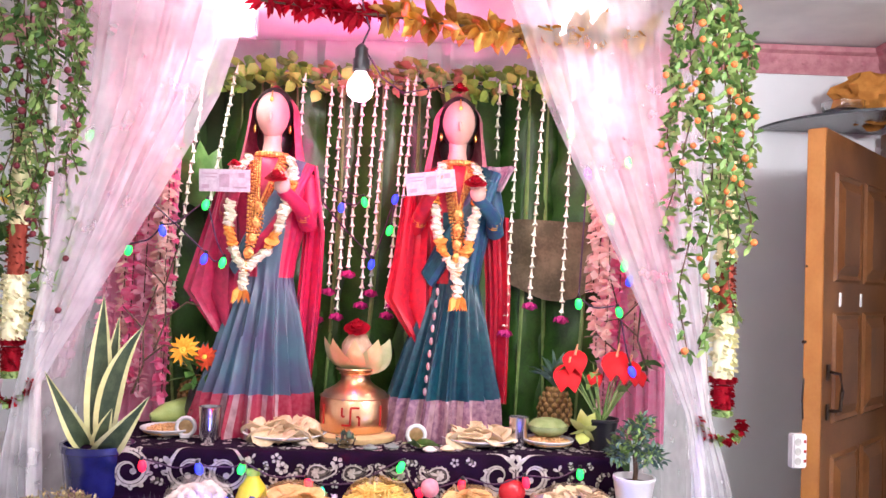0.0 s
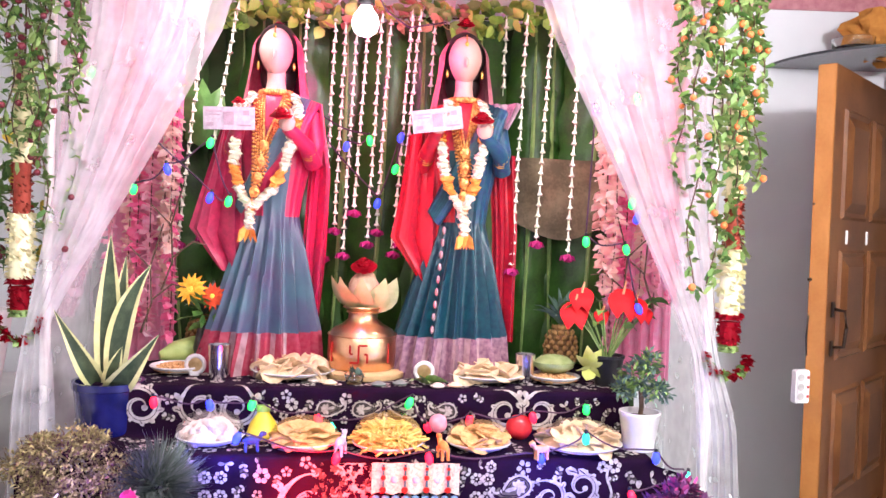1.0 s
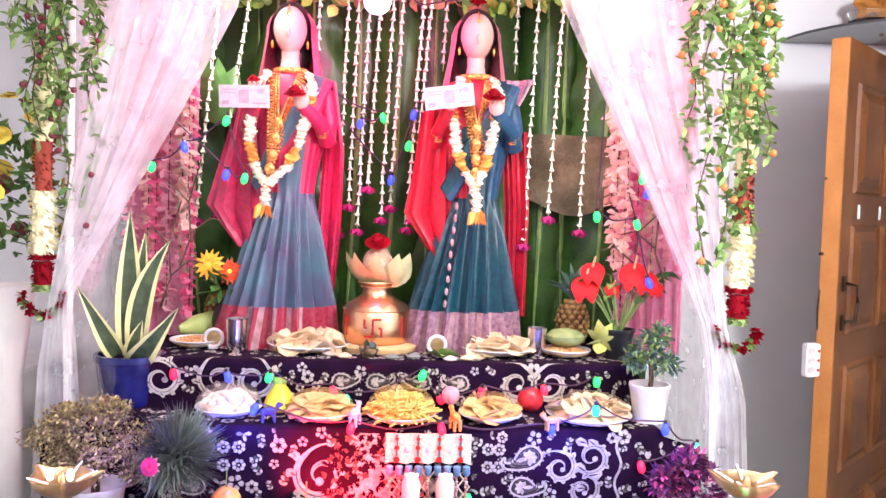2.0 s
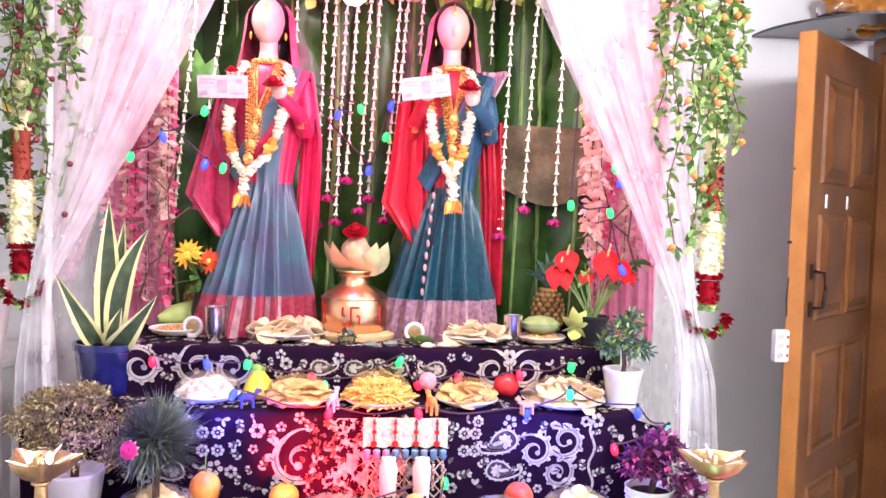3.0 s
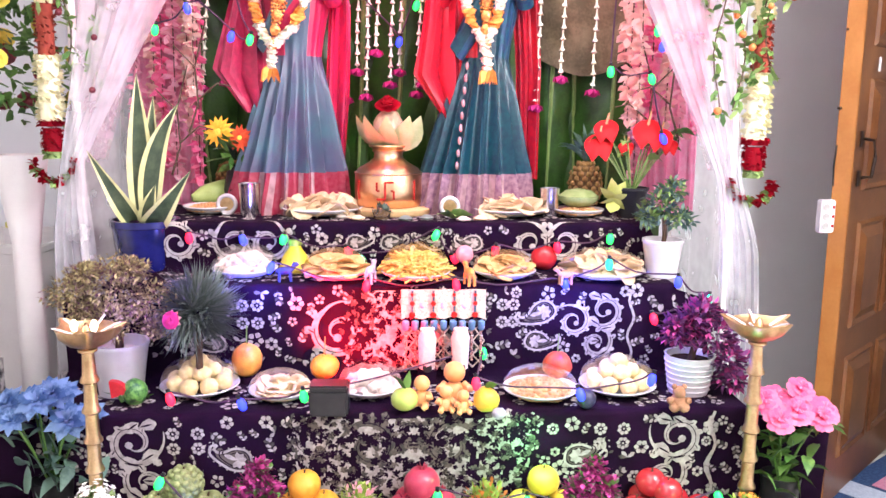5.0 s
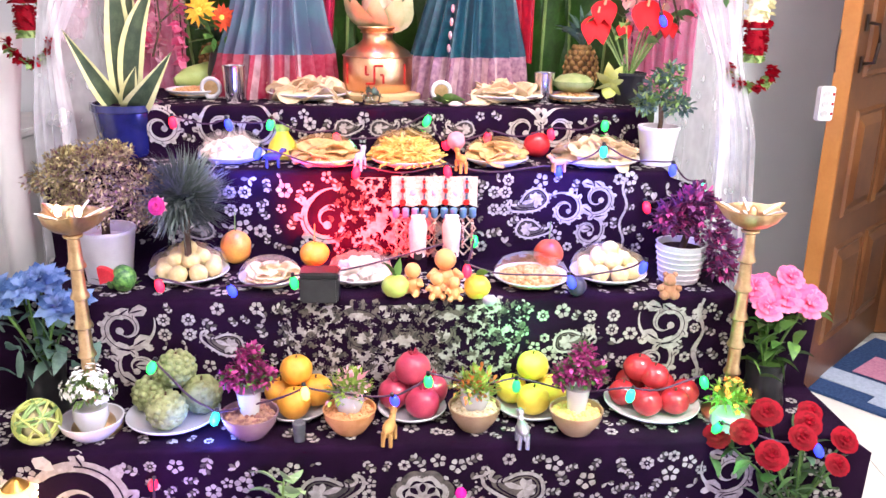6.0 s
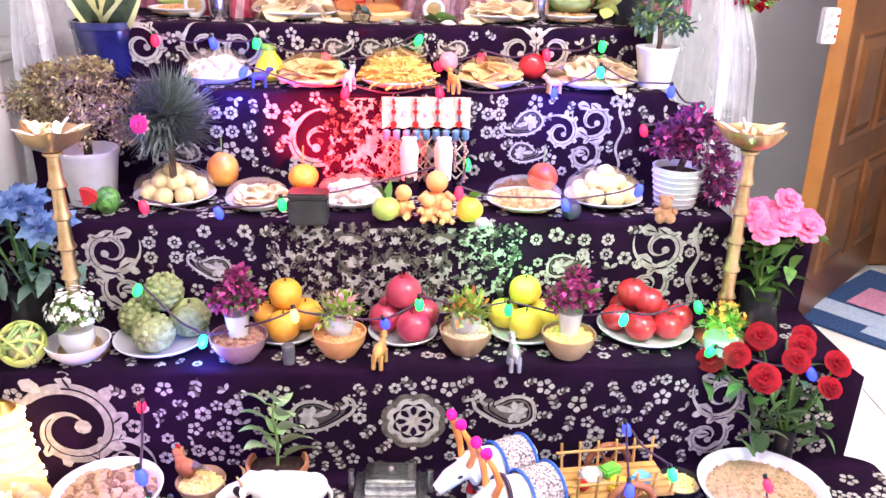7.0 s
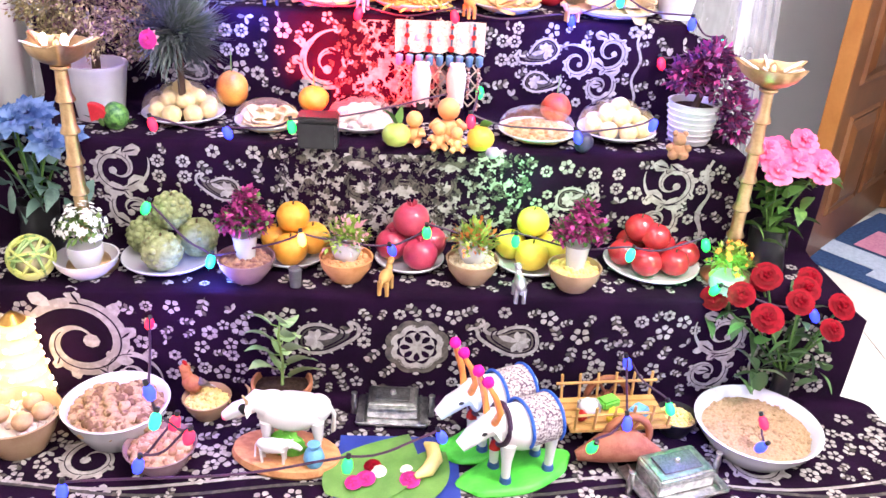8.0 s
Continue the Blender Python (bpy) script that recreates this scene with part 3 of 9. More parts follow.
    def sprig(self, x, y, r, a):
        self.take(x, y, r * 0.9)
        self.strip([(x - math.cos(a) * r, y - math.sin(a) * r), (x, y), (x + math.cos(a) * r * 0.8, y + math.sin(a) * r * 0.8)], r * 0.07, 1)
        for k in range(3):
            for s in (-1, 1):
                t = -0.7 + 0.6 * k
                self.petal(x + math.cos(a) * r * t, y + math.sin(a) * r * t, a + s * 0.8, r * 0.7, r * 0.42, 0 if (k + s) % 3 else 1)
        self.petal(x + math.cos(a) * r * 0.6, y + math.sin(a) * r * 0.6, a, r * 0.6, r * 0.42)

    def medallion(self, x, y, r):
        self.take(x, y, r * 1.05)
        pts = [(x + r * (0.84 + 0.13 * abs(math.sin(4 * a))) * math.cos(a), y + r * (0.84 + 0.13 * abs(math.sin(4 * a))) * math.sin(a)) for a in (2 * math.pi * k / 64 for k in range(65))]
        self.strip(pts, r * 0.22, 1)
        self.strip([(x + (a - x) * 0.82, y + (b - y) * 0.82) for a, b in pts], r * 0.2)
        self.poly([(x + r * 0.58 * math.cos(a), y + r * 0.58 * math.sin(a)) for a in (k * 0.3927 for k in range(16))], 0, 0.0016)
        for k in range(8):
            a = math.pi * k / 4
            self.petal(x + math.cos(a) * r * 0.2, y + math.sin(a) * r * 0.2, a, r * 0.36, r * 0.22, 2, 0.0028)
            self.petal(x + math.cos(a) * r * 0.98, y + math.sin(a) * r * 0.98, a, r * 0.14, r * 0.22)
            self.petal(x + math.cos(a) * r * 0.62, y + math.sin(a) * r * 0.62, a, r * 0.2, r * 0.3)
            self.petal(x + math.cos(a) * r * 0.05, y + math.sin(a) * r * 0.05, a, r * 0.14, r * 0.09)

    def fill(self, x0, x1, y0, y1, n, sizes=(0.012, 0.02), dense=False, avoid=1.0):
        for _ in range(n):
            x, y, r = self.rng.uniform(x0, x1), self.rng.uniform(y0, y1), self.rng.uniform(*sizes)
            if not self.free(x, y, r * avoid):
                continue
            k = self.rng.random()
            if k < 0.34:
                self.flower(x, y, r, self.rng.choice((5, 6)), 1 if dense and k < 0.1 else 0)
            elif k < 0.38:
                self.ring_flower(x, y, r * 0.95)
            elif k < 0.85 or dense:
                self.sprig(x, y, r, self.rng.uniform(0, 6.28))
            else:
                self.take(x, y, r)
                for j in range(3):
                    self.petal(x, y, self.rng.uniform(0, 6.28), r, r * 0.5, j % 2)


def weave_cloth():
    w = Weave()
    # riser one, above the floor: medallion, paisleys, scrolls at both ends
    r1 = lambda z: v_at(z=z)
    w.medallion(0.088, r1(0.165), 0.074)
    for s, x in ((-1, -0.13), (1, 0.31)):
        w.paisley(x, r1(0.185), 0.085, -s, -0.1 * s)
    w.scroll(-0.70, r1(0.16), 0.13, -1, 2.4)
    w.scroll(-0.60, r1(0.07), 0.07, 1, 0.6)
    w.acanthus(0.82, r1(0.03), r1(0.285), 1, 0.062)
    for x in (-0.92, -0.99, 1.05, 1.105):
        for z in (0.06, 0.14, 0.22):
            w.ring_flower(x, r1(z), 0.026)
    w.strip([(-0.87, r1(0.03)), (-0.87, r1(0.27))], 0.007)
    w.fill(-1.0, 1.12, r1(0.04), r1(0.27), 1300, (0.014, 0.025), avoid=0.85)
    # riser two: dense middle, scroll bands at both ends
    lo, hi = r1(0.345), r1(0.57)
    w.acanthus(-0.62, lo, hi + 0.012, -1, 0.062)
    w.acanthus(0.705, lo, hi + 0.012, 1, 0.062)
    for s in (-1, 1):
        w.paisley(0.04 + s * 0.44, r1(0.47), 0.06, s, 0.2 * s)
        w.scroll(0.04 + s * 0.10, r1(0.50), 0.075, s, 0.5 if s > 0 else 2.6, mi=1)
        w.scroll(0.04 + s * 0.235, r1(0.52), 0.065, -s, 2.2 if s > 0 else 0.9)
        w.strip([(0.04 + s * (0.77 + 0.012 * math.sin(k)), lo + (hi - lo) * k / 12) for k in range(13)], 0.008)
    for x in (-0.54, -0.48, 0.58, 0.52):
        for z in (0.54, 0.50):
            w.ring_flower(x, r1(z), 0.018)
    w.ground(-0.26, 0.36, lo - 0.01, hi + 0.01, 0.0, 1.0)
    w.fill(-0.85, 0.90, lo, hi, 1000, (0.013, 0.024), avoid=0.85)
    # riser three
    lo, hi = r1(0.63), r1(0.84)
    w.acanthus(0.575, lo, hi, 1, 0.05)
    w.scroll(0.50, r1(0.75), 0.05, -1, 1.6)
    w.scroll(-0.15, r1(0.72), 0.08, 1, 2.2)
    w.paisley(0.40, r1(0.77), 0.062, -1, 0.5)
    w.paisley(0.41, r1(0.69), 0.055, 1, -0.2)
    w.paisley(-0.48, r1(0.77), 0.055, 1, 0.4)
    w.paisley(-0.50, r1(0.69), 0.05, -1, 0.1)
    for x in (-0.41, -0.37, 0.30, 0.33):
        for z in (0.80, 0.75):
            w.ring_flower(x, r1(z), 0.019)
    w.ground(-0.14, 0.26, lo - 0.02, hi, 0.20, 4.0)
    w.fill(-0.80, 0.84, lo, hi, 1000, (0.013, 0.024), avoid=0.85)
    # riser four
    lo, hi = r1(0.895), r1(0.985)
    for x, f, t in ((-0.46, 1, 2.4), (-0.36, -1, 0.8), (0.50, 1, 2.0), (0.40, -1, 1.2), (-0.62, -1, 2.0)):
        w.scroll(x, r1(0.945), 0.062, f, t)
    for x, f in ((0.0, 1), (0.11, -1), (-0.1, 1), (0.22, -1)):
        w.paisley(x, r1(0.945), 0.045, f)
    w.fill(-0.72, 0.74, lo, hi, 700, (0.012, 0.02), avoid=0.85)
    # treads
    for k in range(1, 5):
        a, b = v_at(y=LIP[k] + 0.03, level=k), v_at(y=LIP[k + 1] - 0.03, level=k)
        w.fill(-HALF[k] + 0.04, HALF[k] - 0.04, a, min(b, a + 0.16), 500, (0.013, 0.024), avoid=0.85)
    # floor part: long curved bands and close flowers
    a, b = 0.02, v_at(y=LIP[1] - 0.05, level=0)
    for dv in (0.05, 0.075, 0.27, 0.29):
        w.strip([(-1.24 + 2.48 * k / 60, a + dv + 0.02 * math.sin(k * 0.35 + dv * 40)) for k in range(61)], 0.009, 0 if dv < 0.06 or dv > 0.28 else 1)
    for x in (-0.9, -0.62, 0.58, 0.86):
        w.scroll(x, a + 0.36, 0.08, 1 if x < 0 else -1, 1.0)
    w.fill(-1.25, 1.25, a + 0.09, a + 0.26, 1600, (0.016, 0.028), avoid=0.72)
    w.fill(-1.25, 1.25, a + 0.30, b, 2600, (0.016, 0.028), avoid=0.72)
    w.fill(-1.1, 1.1, a, a + 0.04, 120, (0.012, 0.016))
    me = part("woven_pattern", w.bm, [CREAM, OLIVE, CLOTH], altar_cloth, "cream and grey-olive woven floral pattern")
    tagged(me, kind="stuff")


weave_cloth()


# ---- canopy frame, nets and backdrop ----
def net_sheet(rows, material, name, label, folds=9, amp=0.012, seed=0, parent=None, nu=48):
    """A hanging sheet through rows of (x0, x1, y, z, gather); folds run down its length."""
    bm = bmesh.new()
    grid = []
    n = len(rows)
    steps = 36
    for k in range(steps + 1):
        f = k / steps * (n - 1)
        i = min(int(f), n - 2)
        t = f - i
        t = t * t * (3 - 2 * t) if n < 4 else t
        a, b = rows[i], rows[i + 1]
        x0, x1, y, z, g = (a[j] + (b[j] - a[j]) * t for j in range(5))
        row = []
        for j in range(nu + 1):
            s = j / nu
            ph = folds * 2 * math.pi * s + seed + 0.6 * math.sin(k * 0.13)
            wav = amp * g * (math.sin(ph) + 0.4 * math.sin(2.3 * ph + 1))
            row.append(bm.verts.new((x0 + (x1 - x0) * s + 0.3 * wav, y + wav, z + 0.006 * math.sin(6 * s + seed))))
        grid.append(row)
    for A, B in zip(grid, grid[1:]):
        for j in range(nu):
            bm.faces.new([A[j], A[j + 1], B[j + 1], B[j]])
    ob = part(name, bm, material, parent)
    return ob if parent else tagged(ob, label, "curtain")


canopy = thing("canopy", (0, 0, 0), "white pipe canopy frame standing round the altar", "canopy")
for x, y in ((-1.13, 2.34), (0.735, 2.33), (-1.10, 2.98), (0.74, 3.02)):
    part("post", lathe([(0.0, 0), (0.035, 0), (0.035, 0.01), (0.0125, 0.014), (0.0125, 2.33), (0.0, 2.33)], 14, c=(x, y, 0)), PIPE, canopy)
for a, b in (((-1.13, 2.34), (0.735, 2.33)), ((-1.10, 2.98), (0.74, 3.02)), ((-1.13, 2.34), (-1.10, 2.98)), ((0.735, 2.33), (0.74, 3.02))):
    part("rail", tube([(*a, 2.325), (*b, 2.325)], 0.0125, 10), PIPE, canopy)
bm = bmesh.new()
g = []
for k in range(15):
    f = k / 14
    g.append([bm.verts.new((-1.13 + 1.87 * s, 2.34 + 0.62 * f, 2.335 - 0.05 * math.sin(math.pi * f) + 0.01 * math.sin(9 * s + 4 * f) * math.sin(math.pi * f))) for s in (j / 24 for j in range(25))])
for A, B in zip(g, g[1:]):
    for j in range(24):
        bm.faces.new([A[j], A[j + 1], B[j + 1], B[j]])
tagged(part("canopy_cloth", bm, mat("white_satin", (0.85, 0.8, 0.82), (0.78, 0.72, 0.75), 0.5, scale=8, bump=0.15)), "white satin canopy cloth stretched over the frame", "canopy cloth")
net_sheet([(-1.12, 0.73, 2.80, 2.31, 1), (-1.12, 0.73, 2.80, 2.17, 1.4)], sheer("valance_satin", (0.92, 0.82, 0.86), 0.85), "valance", "white gathered satin valance over the leaf backdrop", 26, 0.01)
net_sheet([(-1.0, -0.56, 2.325, 2.33, 1), (-1.02, -0.66, 2.32, 1.98, 1), (-1.09, -0.85, 2.31, 1.62, 1), (-1.15, -1.05, 2.30, 1.27, 0.8), (-1.165, -1.10, 2.29, 1.16, 0.5), (-1.20, -1.08, 2.29, 0.95, 0.8), (-1.22, -1.06, 2.29, 0.5, 1), (-1.24, -1.05, 2.29, 0.01, 1)], NET, "net_curtain", "white sheer net curtain swept to a post", 5, 0.008, 1)
net_sheet([(0.15, 0.64, 2.325, 2.33, 1), (0.27, 0.66, 2.32, 2.0, 1), (0.46, 0.70, 2.31, 1.62, 1), (0.625, 0.74, 2.30, 1.27, 0.8), (0.68, 0.75, 2.29, 1.14, 0.5), (0.70, 0.81, 2.29, 0.95, 0.8), (0.71, 0.84, 2.28, 0.5, 1), (0.72, 0.85, 2.28, 0.01, 1)], NET, "net_curtain", "white sheer net curtain swept to a post", 5, 0.008, 2)
net_sheet([(-1.12, -0.62, 2.41, 2.32, 1), (-1.12, -0.78, 2.41, 1.9, 1), (-1.13, -0.98, 2.40, 1.5, 1), (-1.14, -1.07, 2.38, 1.17, 0.5)], NET_PINK, "pink_net_drape", "pale pink sheer drape gathered beside a post", 10, 0.014, 3)
net_sheet([(0.20, 0.73, 2.41, 2.32, 1), (0.36, 0.73, 2.41, 1.9, 1), (0.55, 0.735, 2.40, 1.5, 1), (0.68, 0.74, 2.38, 1.17, 0.5)], NET_PINK, "pink_net_drape", "pale pink sheer drape gathered beside a post", 10, 0.014, 4)
for x, s in ((-1.16, 1), (0.745, 2)):
    bm = bmesh.new()
    g = []
    for k in range(21):
        z = 2.32 - 2.3 * k / 20
        g.append([bm.verts.new((x + 0.012 * math.sin(14 * t + s + k * 0.1), 2.36 + 0.62 * t, z)) for t in (j / 30 for j in range(31))])
    for A, B in zip(g, g[1:]):
        for j in range(30):
            bm.faces.new([A[j], A[j + 1], B[j + 1], B[j]])
    tagged(part("side_net", bm, NET_THIN), "white sheer net hung along the canopy side", "curtain")


def backdrop():
    bm = box(1.75, 0.012, 2.18, (-0.2, 2.93, 0.0))
    tagged(part("backdrop_sheet", bm, DARK_GREEN, smooth=False), "dark green sheet behind the banana leaves", "backdrop sheet")
    rng = random.Random(3)
    xs = [-1.02, -0.90, -0.78, -0.66, -0.53, -0.40, -0.27, -0.13, 0.0, 0.13, 0.26, 0.36, 0.46, 0.56]
    for k, x in enumerate(xs):
        top, bot = 2.17 + rng.uniform(-0.03, 0.03), 0.98 + rng.uniform(0, 0.06)
        y = 2.845 + 0.03 * (k % 3)
        lean = rng.uniform(-0.06, 0.06)
        w = rng.uniform(0.19, 0.25)
        leaf = thing("banana_leaf", (x, y, 0), "long glossy green banana leaf hung as a backdrop", "banana leaf", "leaves of the backdrop")
        bm = bmesh.new()
        rows = []
        n = 26
        for i in range(n + 1):
            f = i / n
            hw = w * 0.5 * (0.35 + 0.65 * math.sin(math.pi * (0.12 + 0.8 * f)) ** 0.5)
            cx = lean * math.sin(2 * f)
            row = []
            for j in range(9):
                s = j / 4 - 1
                rip = 0.01 * noise.noise(Vector((f * 9, s * 3, k))) + 0.006 * math.sin(40 * f + 5 * abs(s))
                row.append(bm.verts.new((cx + s * hw * (1 + 0.08 * math.sin(37 * f + k)), -0.03 * (1 - abs(s)) ** 0.7 + rip + 0.02 * s * s, bot + (top - bot) * f - 0.03 * abs(s))))
            rows.append(row)
        for A, B in zip(rows, rows[1:]):
            for j in range(8):
                bm.faces.new([A[j], A[j + 1], B[j + 1], B[j]])
        part("blade", bm, BANANA_LEAF, leaf)
        part("midrib", tube([(lean * math.sin(2 * f), -0.033, bot + (top - bot) * f) for f in (i / 12 for i in range(13))], [0.004 + 0.006 * (1 - abs(2 * i / 12 - 1)) for i in range(13)], 6), MIDRIB, leaf)
    # one withered leaf and one broad curled leaf
    bm = bmesh.new()
    rows = []
    for i in range(13):
        f = i / 12
        rows.append([bm.verts.new((-0.16 + 0.32 * s, 0.02 * math.sin(7 * s + 3 * f) - 0.02, -0.10 + 0.24 * f + 0.03 * math.sin(5 * s + 2) * (1 - f))) for s in (j / 14 for j in range(15))])
    for A, B in zip(rows, rows[1:]):
        for j in range(14):
            bm.faces.new([A[j], A[j + 1], B[j + 1], B[j]])
    single("withered_leaf", bm, DRY_LEAF, (0.36, 2.80, 1.57), "withered brown piece of banana leaf", "banana leaf")
    bm = bmesh.new()
    for q in range(4):
        blade(bm, (0, 0, 0), (0.09 - 0.06 * q, -0.02 * q, 0.19 + 0.02 * q), 0.11, (0.02, -0.03, 0), 0, 6, 0.4)
    single("broad_leaf", bm, mat("bright_leaf", (0.17, 0.36, 0.10), (0.10, 0.24, 0.06), 0.3, scale=20), (-0.86, 2.76, 1.72), "bright green broad leaf curling forward", "leaf")


backdrop()


BUD = []


def bud_string(x, y, ztop, zbot, x2=None, tip=True, rng=random.Random(5)):
    """A hanging string of white cone buds ending in a red ball flower."""
    x2 = x if x2 is None else x2
    s = thing("bud_string", (x2, y, zbot), "hanging string of white tuberose buds" + (" ending in a red pompom" if tip else ""), "flower garland", "bud strings")
    L = ztop - zbot
    n = int(L / 0.033)
    for k in range(n):
        f = k / n
        m = Matrix.Translation(((x - x2) * f + 0.001 * math.sin(k * 1.3 + x * 50), 0, L * f + 0.03)) @ Euler((rng.uniform(-0.15, 0.15), rng.uniform(-0.15, 0.15), rng.uniform(0, 6))).to_matrix().to_4x4()
        if not BUD:
            bm = bmesh.new()
            ring0 = [bm.verts.new((0.0095 * math.cos(i * 1.0472), 0.0095 * math.sin(i * 1.0472), -0.004 + 0.004 * (i % 2))) for i in range(6)]
            ring1 = [bm.verts.new((0.0045 * math.cos(i * 1.0472), 0.0045 * math.sin(i * 1.0472), 0.006)) for i in range(6)]
            ring2 = [bm.verts.new((0.0024 * math.cos(i * 1.0472), 0.0024 * math.sin(i * 1.0472), 0.026)) for i in range(6)]
            for A, B in ((ring0, ring1), (ring1, ring2)):
                for i in range(6):
                    bm.faces.new([A[i], A[(i + 1) % 6], B[(i + 1) % 6], B[i]])
            bm.faces.new(ring0[::-1])
            BUD.append(part("bud", bm, TUBEROSE, s, m=m).data)
        else:
            ob = new("bud", BUD[0])
            ob.parent, ob.matrix_basis = s, m
    part("thread", tube([(0, 0, 0.0), (x - x2, 0, L + 0.03)], 0.0012, 4), TUBEROSE, s)
    if tip:
        bm = bmesh.new()
        ball(0.017, (0, 0, 0.004), 1, 1, 0.8, bm=bm, u=10, v=6, rough=0.5, freq=20)
        for i in range(9):
            a = i * 0.7
            blade(bm, (0.008 * math.cos(a), 0.008 * math.sin(a), 0.012), (0.026 * math.cos(a), 0.026 * math.sin(a), -0.006), 0.016, (0, 0, 0.004), 0, 2)
        part("pompom", bm, MAGENTA, s)


def xs_at(px, y):
    """World x of a mark at that distance ahead."""
    return (px - 784) / 1465 * y - 0.006 * y


for px, y, zt, zb, px2 in ((300, 2.66, 2.05, 1.40, 289), (360, 2.66, 2.12, 1.38, 322), (418, 2.68, 2.15, 1.70, 380), (372, 2.70, 1.6, 1.40, 365), (538, 2.70, 2.14, 1.75, 532),
                           (588, 2.70, 2.13, 1.35, 577), (606, 2.72, 2.13, 1.44, 596), (626, 2.72, 2.13, 1.36, 612), (646, 2.70, 2.13, 1.50, 630), (668, 2.70, 2.13, 1.40, 654), (685, 2.72, 2.13, 1.44, 670),
                           (722, 2.70, 2.14, 1.37, 700), (736, 2.70, 2.14, 1.40, 710), (762, 2.72, 2.14, 1.9, 757), (886, 2.70, 2.13, 1.9, 884), (922, 2.66, 2.13, 1.33, 910), (966, 2.66, 2.13, 1.42, 952), (1016, 2.66, 2.13, 1.38, 1008)):
    bud_string(xs_at(px, y) - 0.01, y, zt, zb, xs_at(px2, y) - 0.01, zb < 1.6)


def flower_strands(name, x0, x1, y, z0, z1, n, mats, label, seed):
    """Hanging strands of soft artificial petals, one object a strand."""
    rng = random.Random(seed)
    for k in range(n):
        x = x0 + (x1 - x0) * (k + 0.5) / n + rng.uniform(-0.01, 0.01)
        yy = y + rng.uniform(-0.06, 0.06)
        zt, zb = z1 + rng.uniform(-0.05, 0.02), z0 + rng.uniform(0, 0.22)
        ob = thing(name, (x, yy, zb), label, "flower garland", name + " strands")
        bm = bmesh.new()
        z = 0.0
        while z < zt - zb:
            for _ in range(4):
                d = rand_dir(rng)
                b = Vector((0.004 * math.sin(z * 40), 0, z + rng.uniform(0, 0.02)))
                blade(bm, b, b + Vector((d.x, d.y * 0.8, d.z * 0.7 - 0.2)) * rng.uniform(0.024, 0.042), 0.030, d * 0.004, 0, 2, 0.3)
            z += 0.021
        part("petals", bm, mats[k % len(mats)], ob)
        part("stem", tube([(0, 0, 0), (0.006, 0, (zt - zb) / 2), (0, 0, zt - zb)], 0.0018, 5), BROWN_STEM, ob)


flower_strands("pink_blossom", -1.08, -0.85, 2.60, 1.05, 2.28, 6, [PALE_PINK, PEACH, PINK], "hanging strand of pink silk blossoms", 21)
flower_strands("pink_blossom", 0.44, 0.71, 2.58, 1.08, 2.28, 6, [PEACH, PALE_PINK, PINK], "hanging strand of pink silk blossoms", 22)
# white side sheets; the pink light on them is put into the base colour
SIDE_PINK_LIT = petal("pink_lit_satin", (0.95, 0.50, 0.66), (0.93, 0.36, 0.55))
net_sheet([(-1.10, -0.86, 2.70, 2.31, 1), (-1.10, -0.88, 2.70, 1.0, 1.3)], SIDE_PINK_LIT, "pink_lit_side_cloth", "white satin cloth hung behind the blossoms, pink light painted into its colour", 6, 0.010, 5)
net_sheet([(0.50, 0.73, 2.70, 2.31, 1), (0.52, 0.73, 2.70, 1.0, 1.3)], SIDE_PINK_LIT, "pink_lit_side_cloth", "white satin cloth hung behind the blossoms, pink light painted into its colour", 5, 0.010, 6)
flower_strands("peach_blossom", -0.90, -0.84, 2.56, 1.20, 1.85, 2, [PEACH], "hanging strand of cream and peach silk blossoms", 23)
flower_strands("peach_blossom", 0.45, 0.50, 2.55, 1.25, 1.80, 2, [PEACH], "hanging strand of cream and peach silk blossoms", 24)

# bare twigs among the blossoms
for n_, (x, y, z, d) in enumerate(((-0.86, 2.5, 1.25, 1), (-0.92, 2.5, 1.12, 1), (0.56, 2.5, 1.2, -1), (0.62, 2.5, 1.25, -1))):
    bm = bmesh.new()
    tube([(0, 0, 0), (0.03 * d, 0, 0.09), (0.02 * d, 0.01, 0.2), (0.06 * d, 0.0, 0.33)], [0.004, 0.003, 0.003, 0.002], 6, bm)
    tube([(0.03 * d, 0, 0.1), (0.09 * d, 0, 0.15), (0.13 * d, 0.01, 0.14)], [0.003, 0.0025, 0.002], 6, bm)
    tube([(0.02 * d, 0, 0.2), (-0.04 * d, 0, 0.26)], [0.003, 0.002], 6, bm)
    single("twig", bm, BROWN_STEM, (x, y, z), "bare dark brown twig among silk blossoms", "twig")


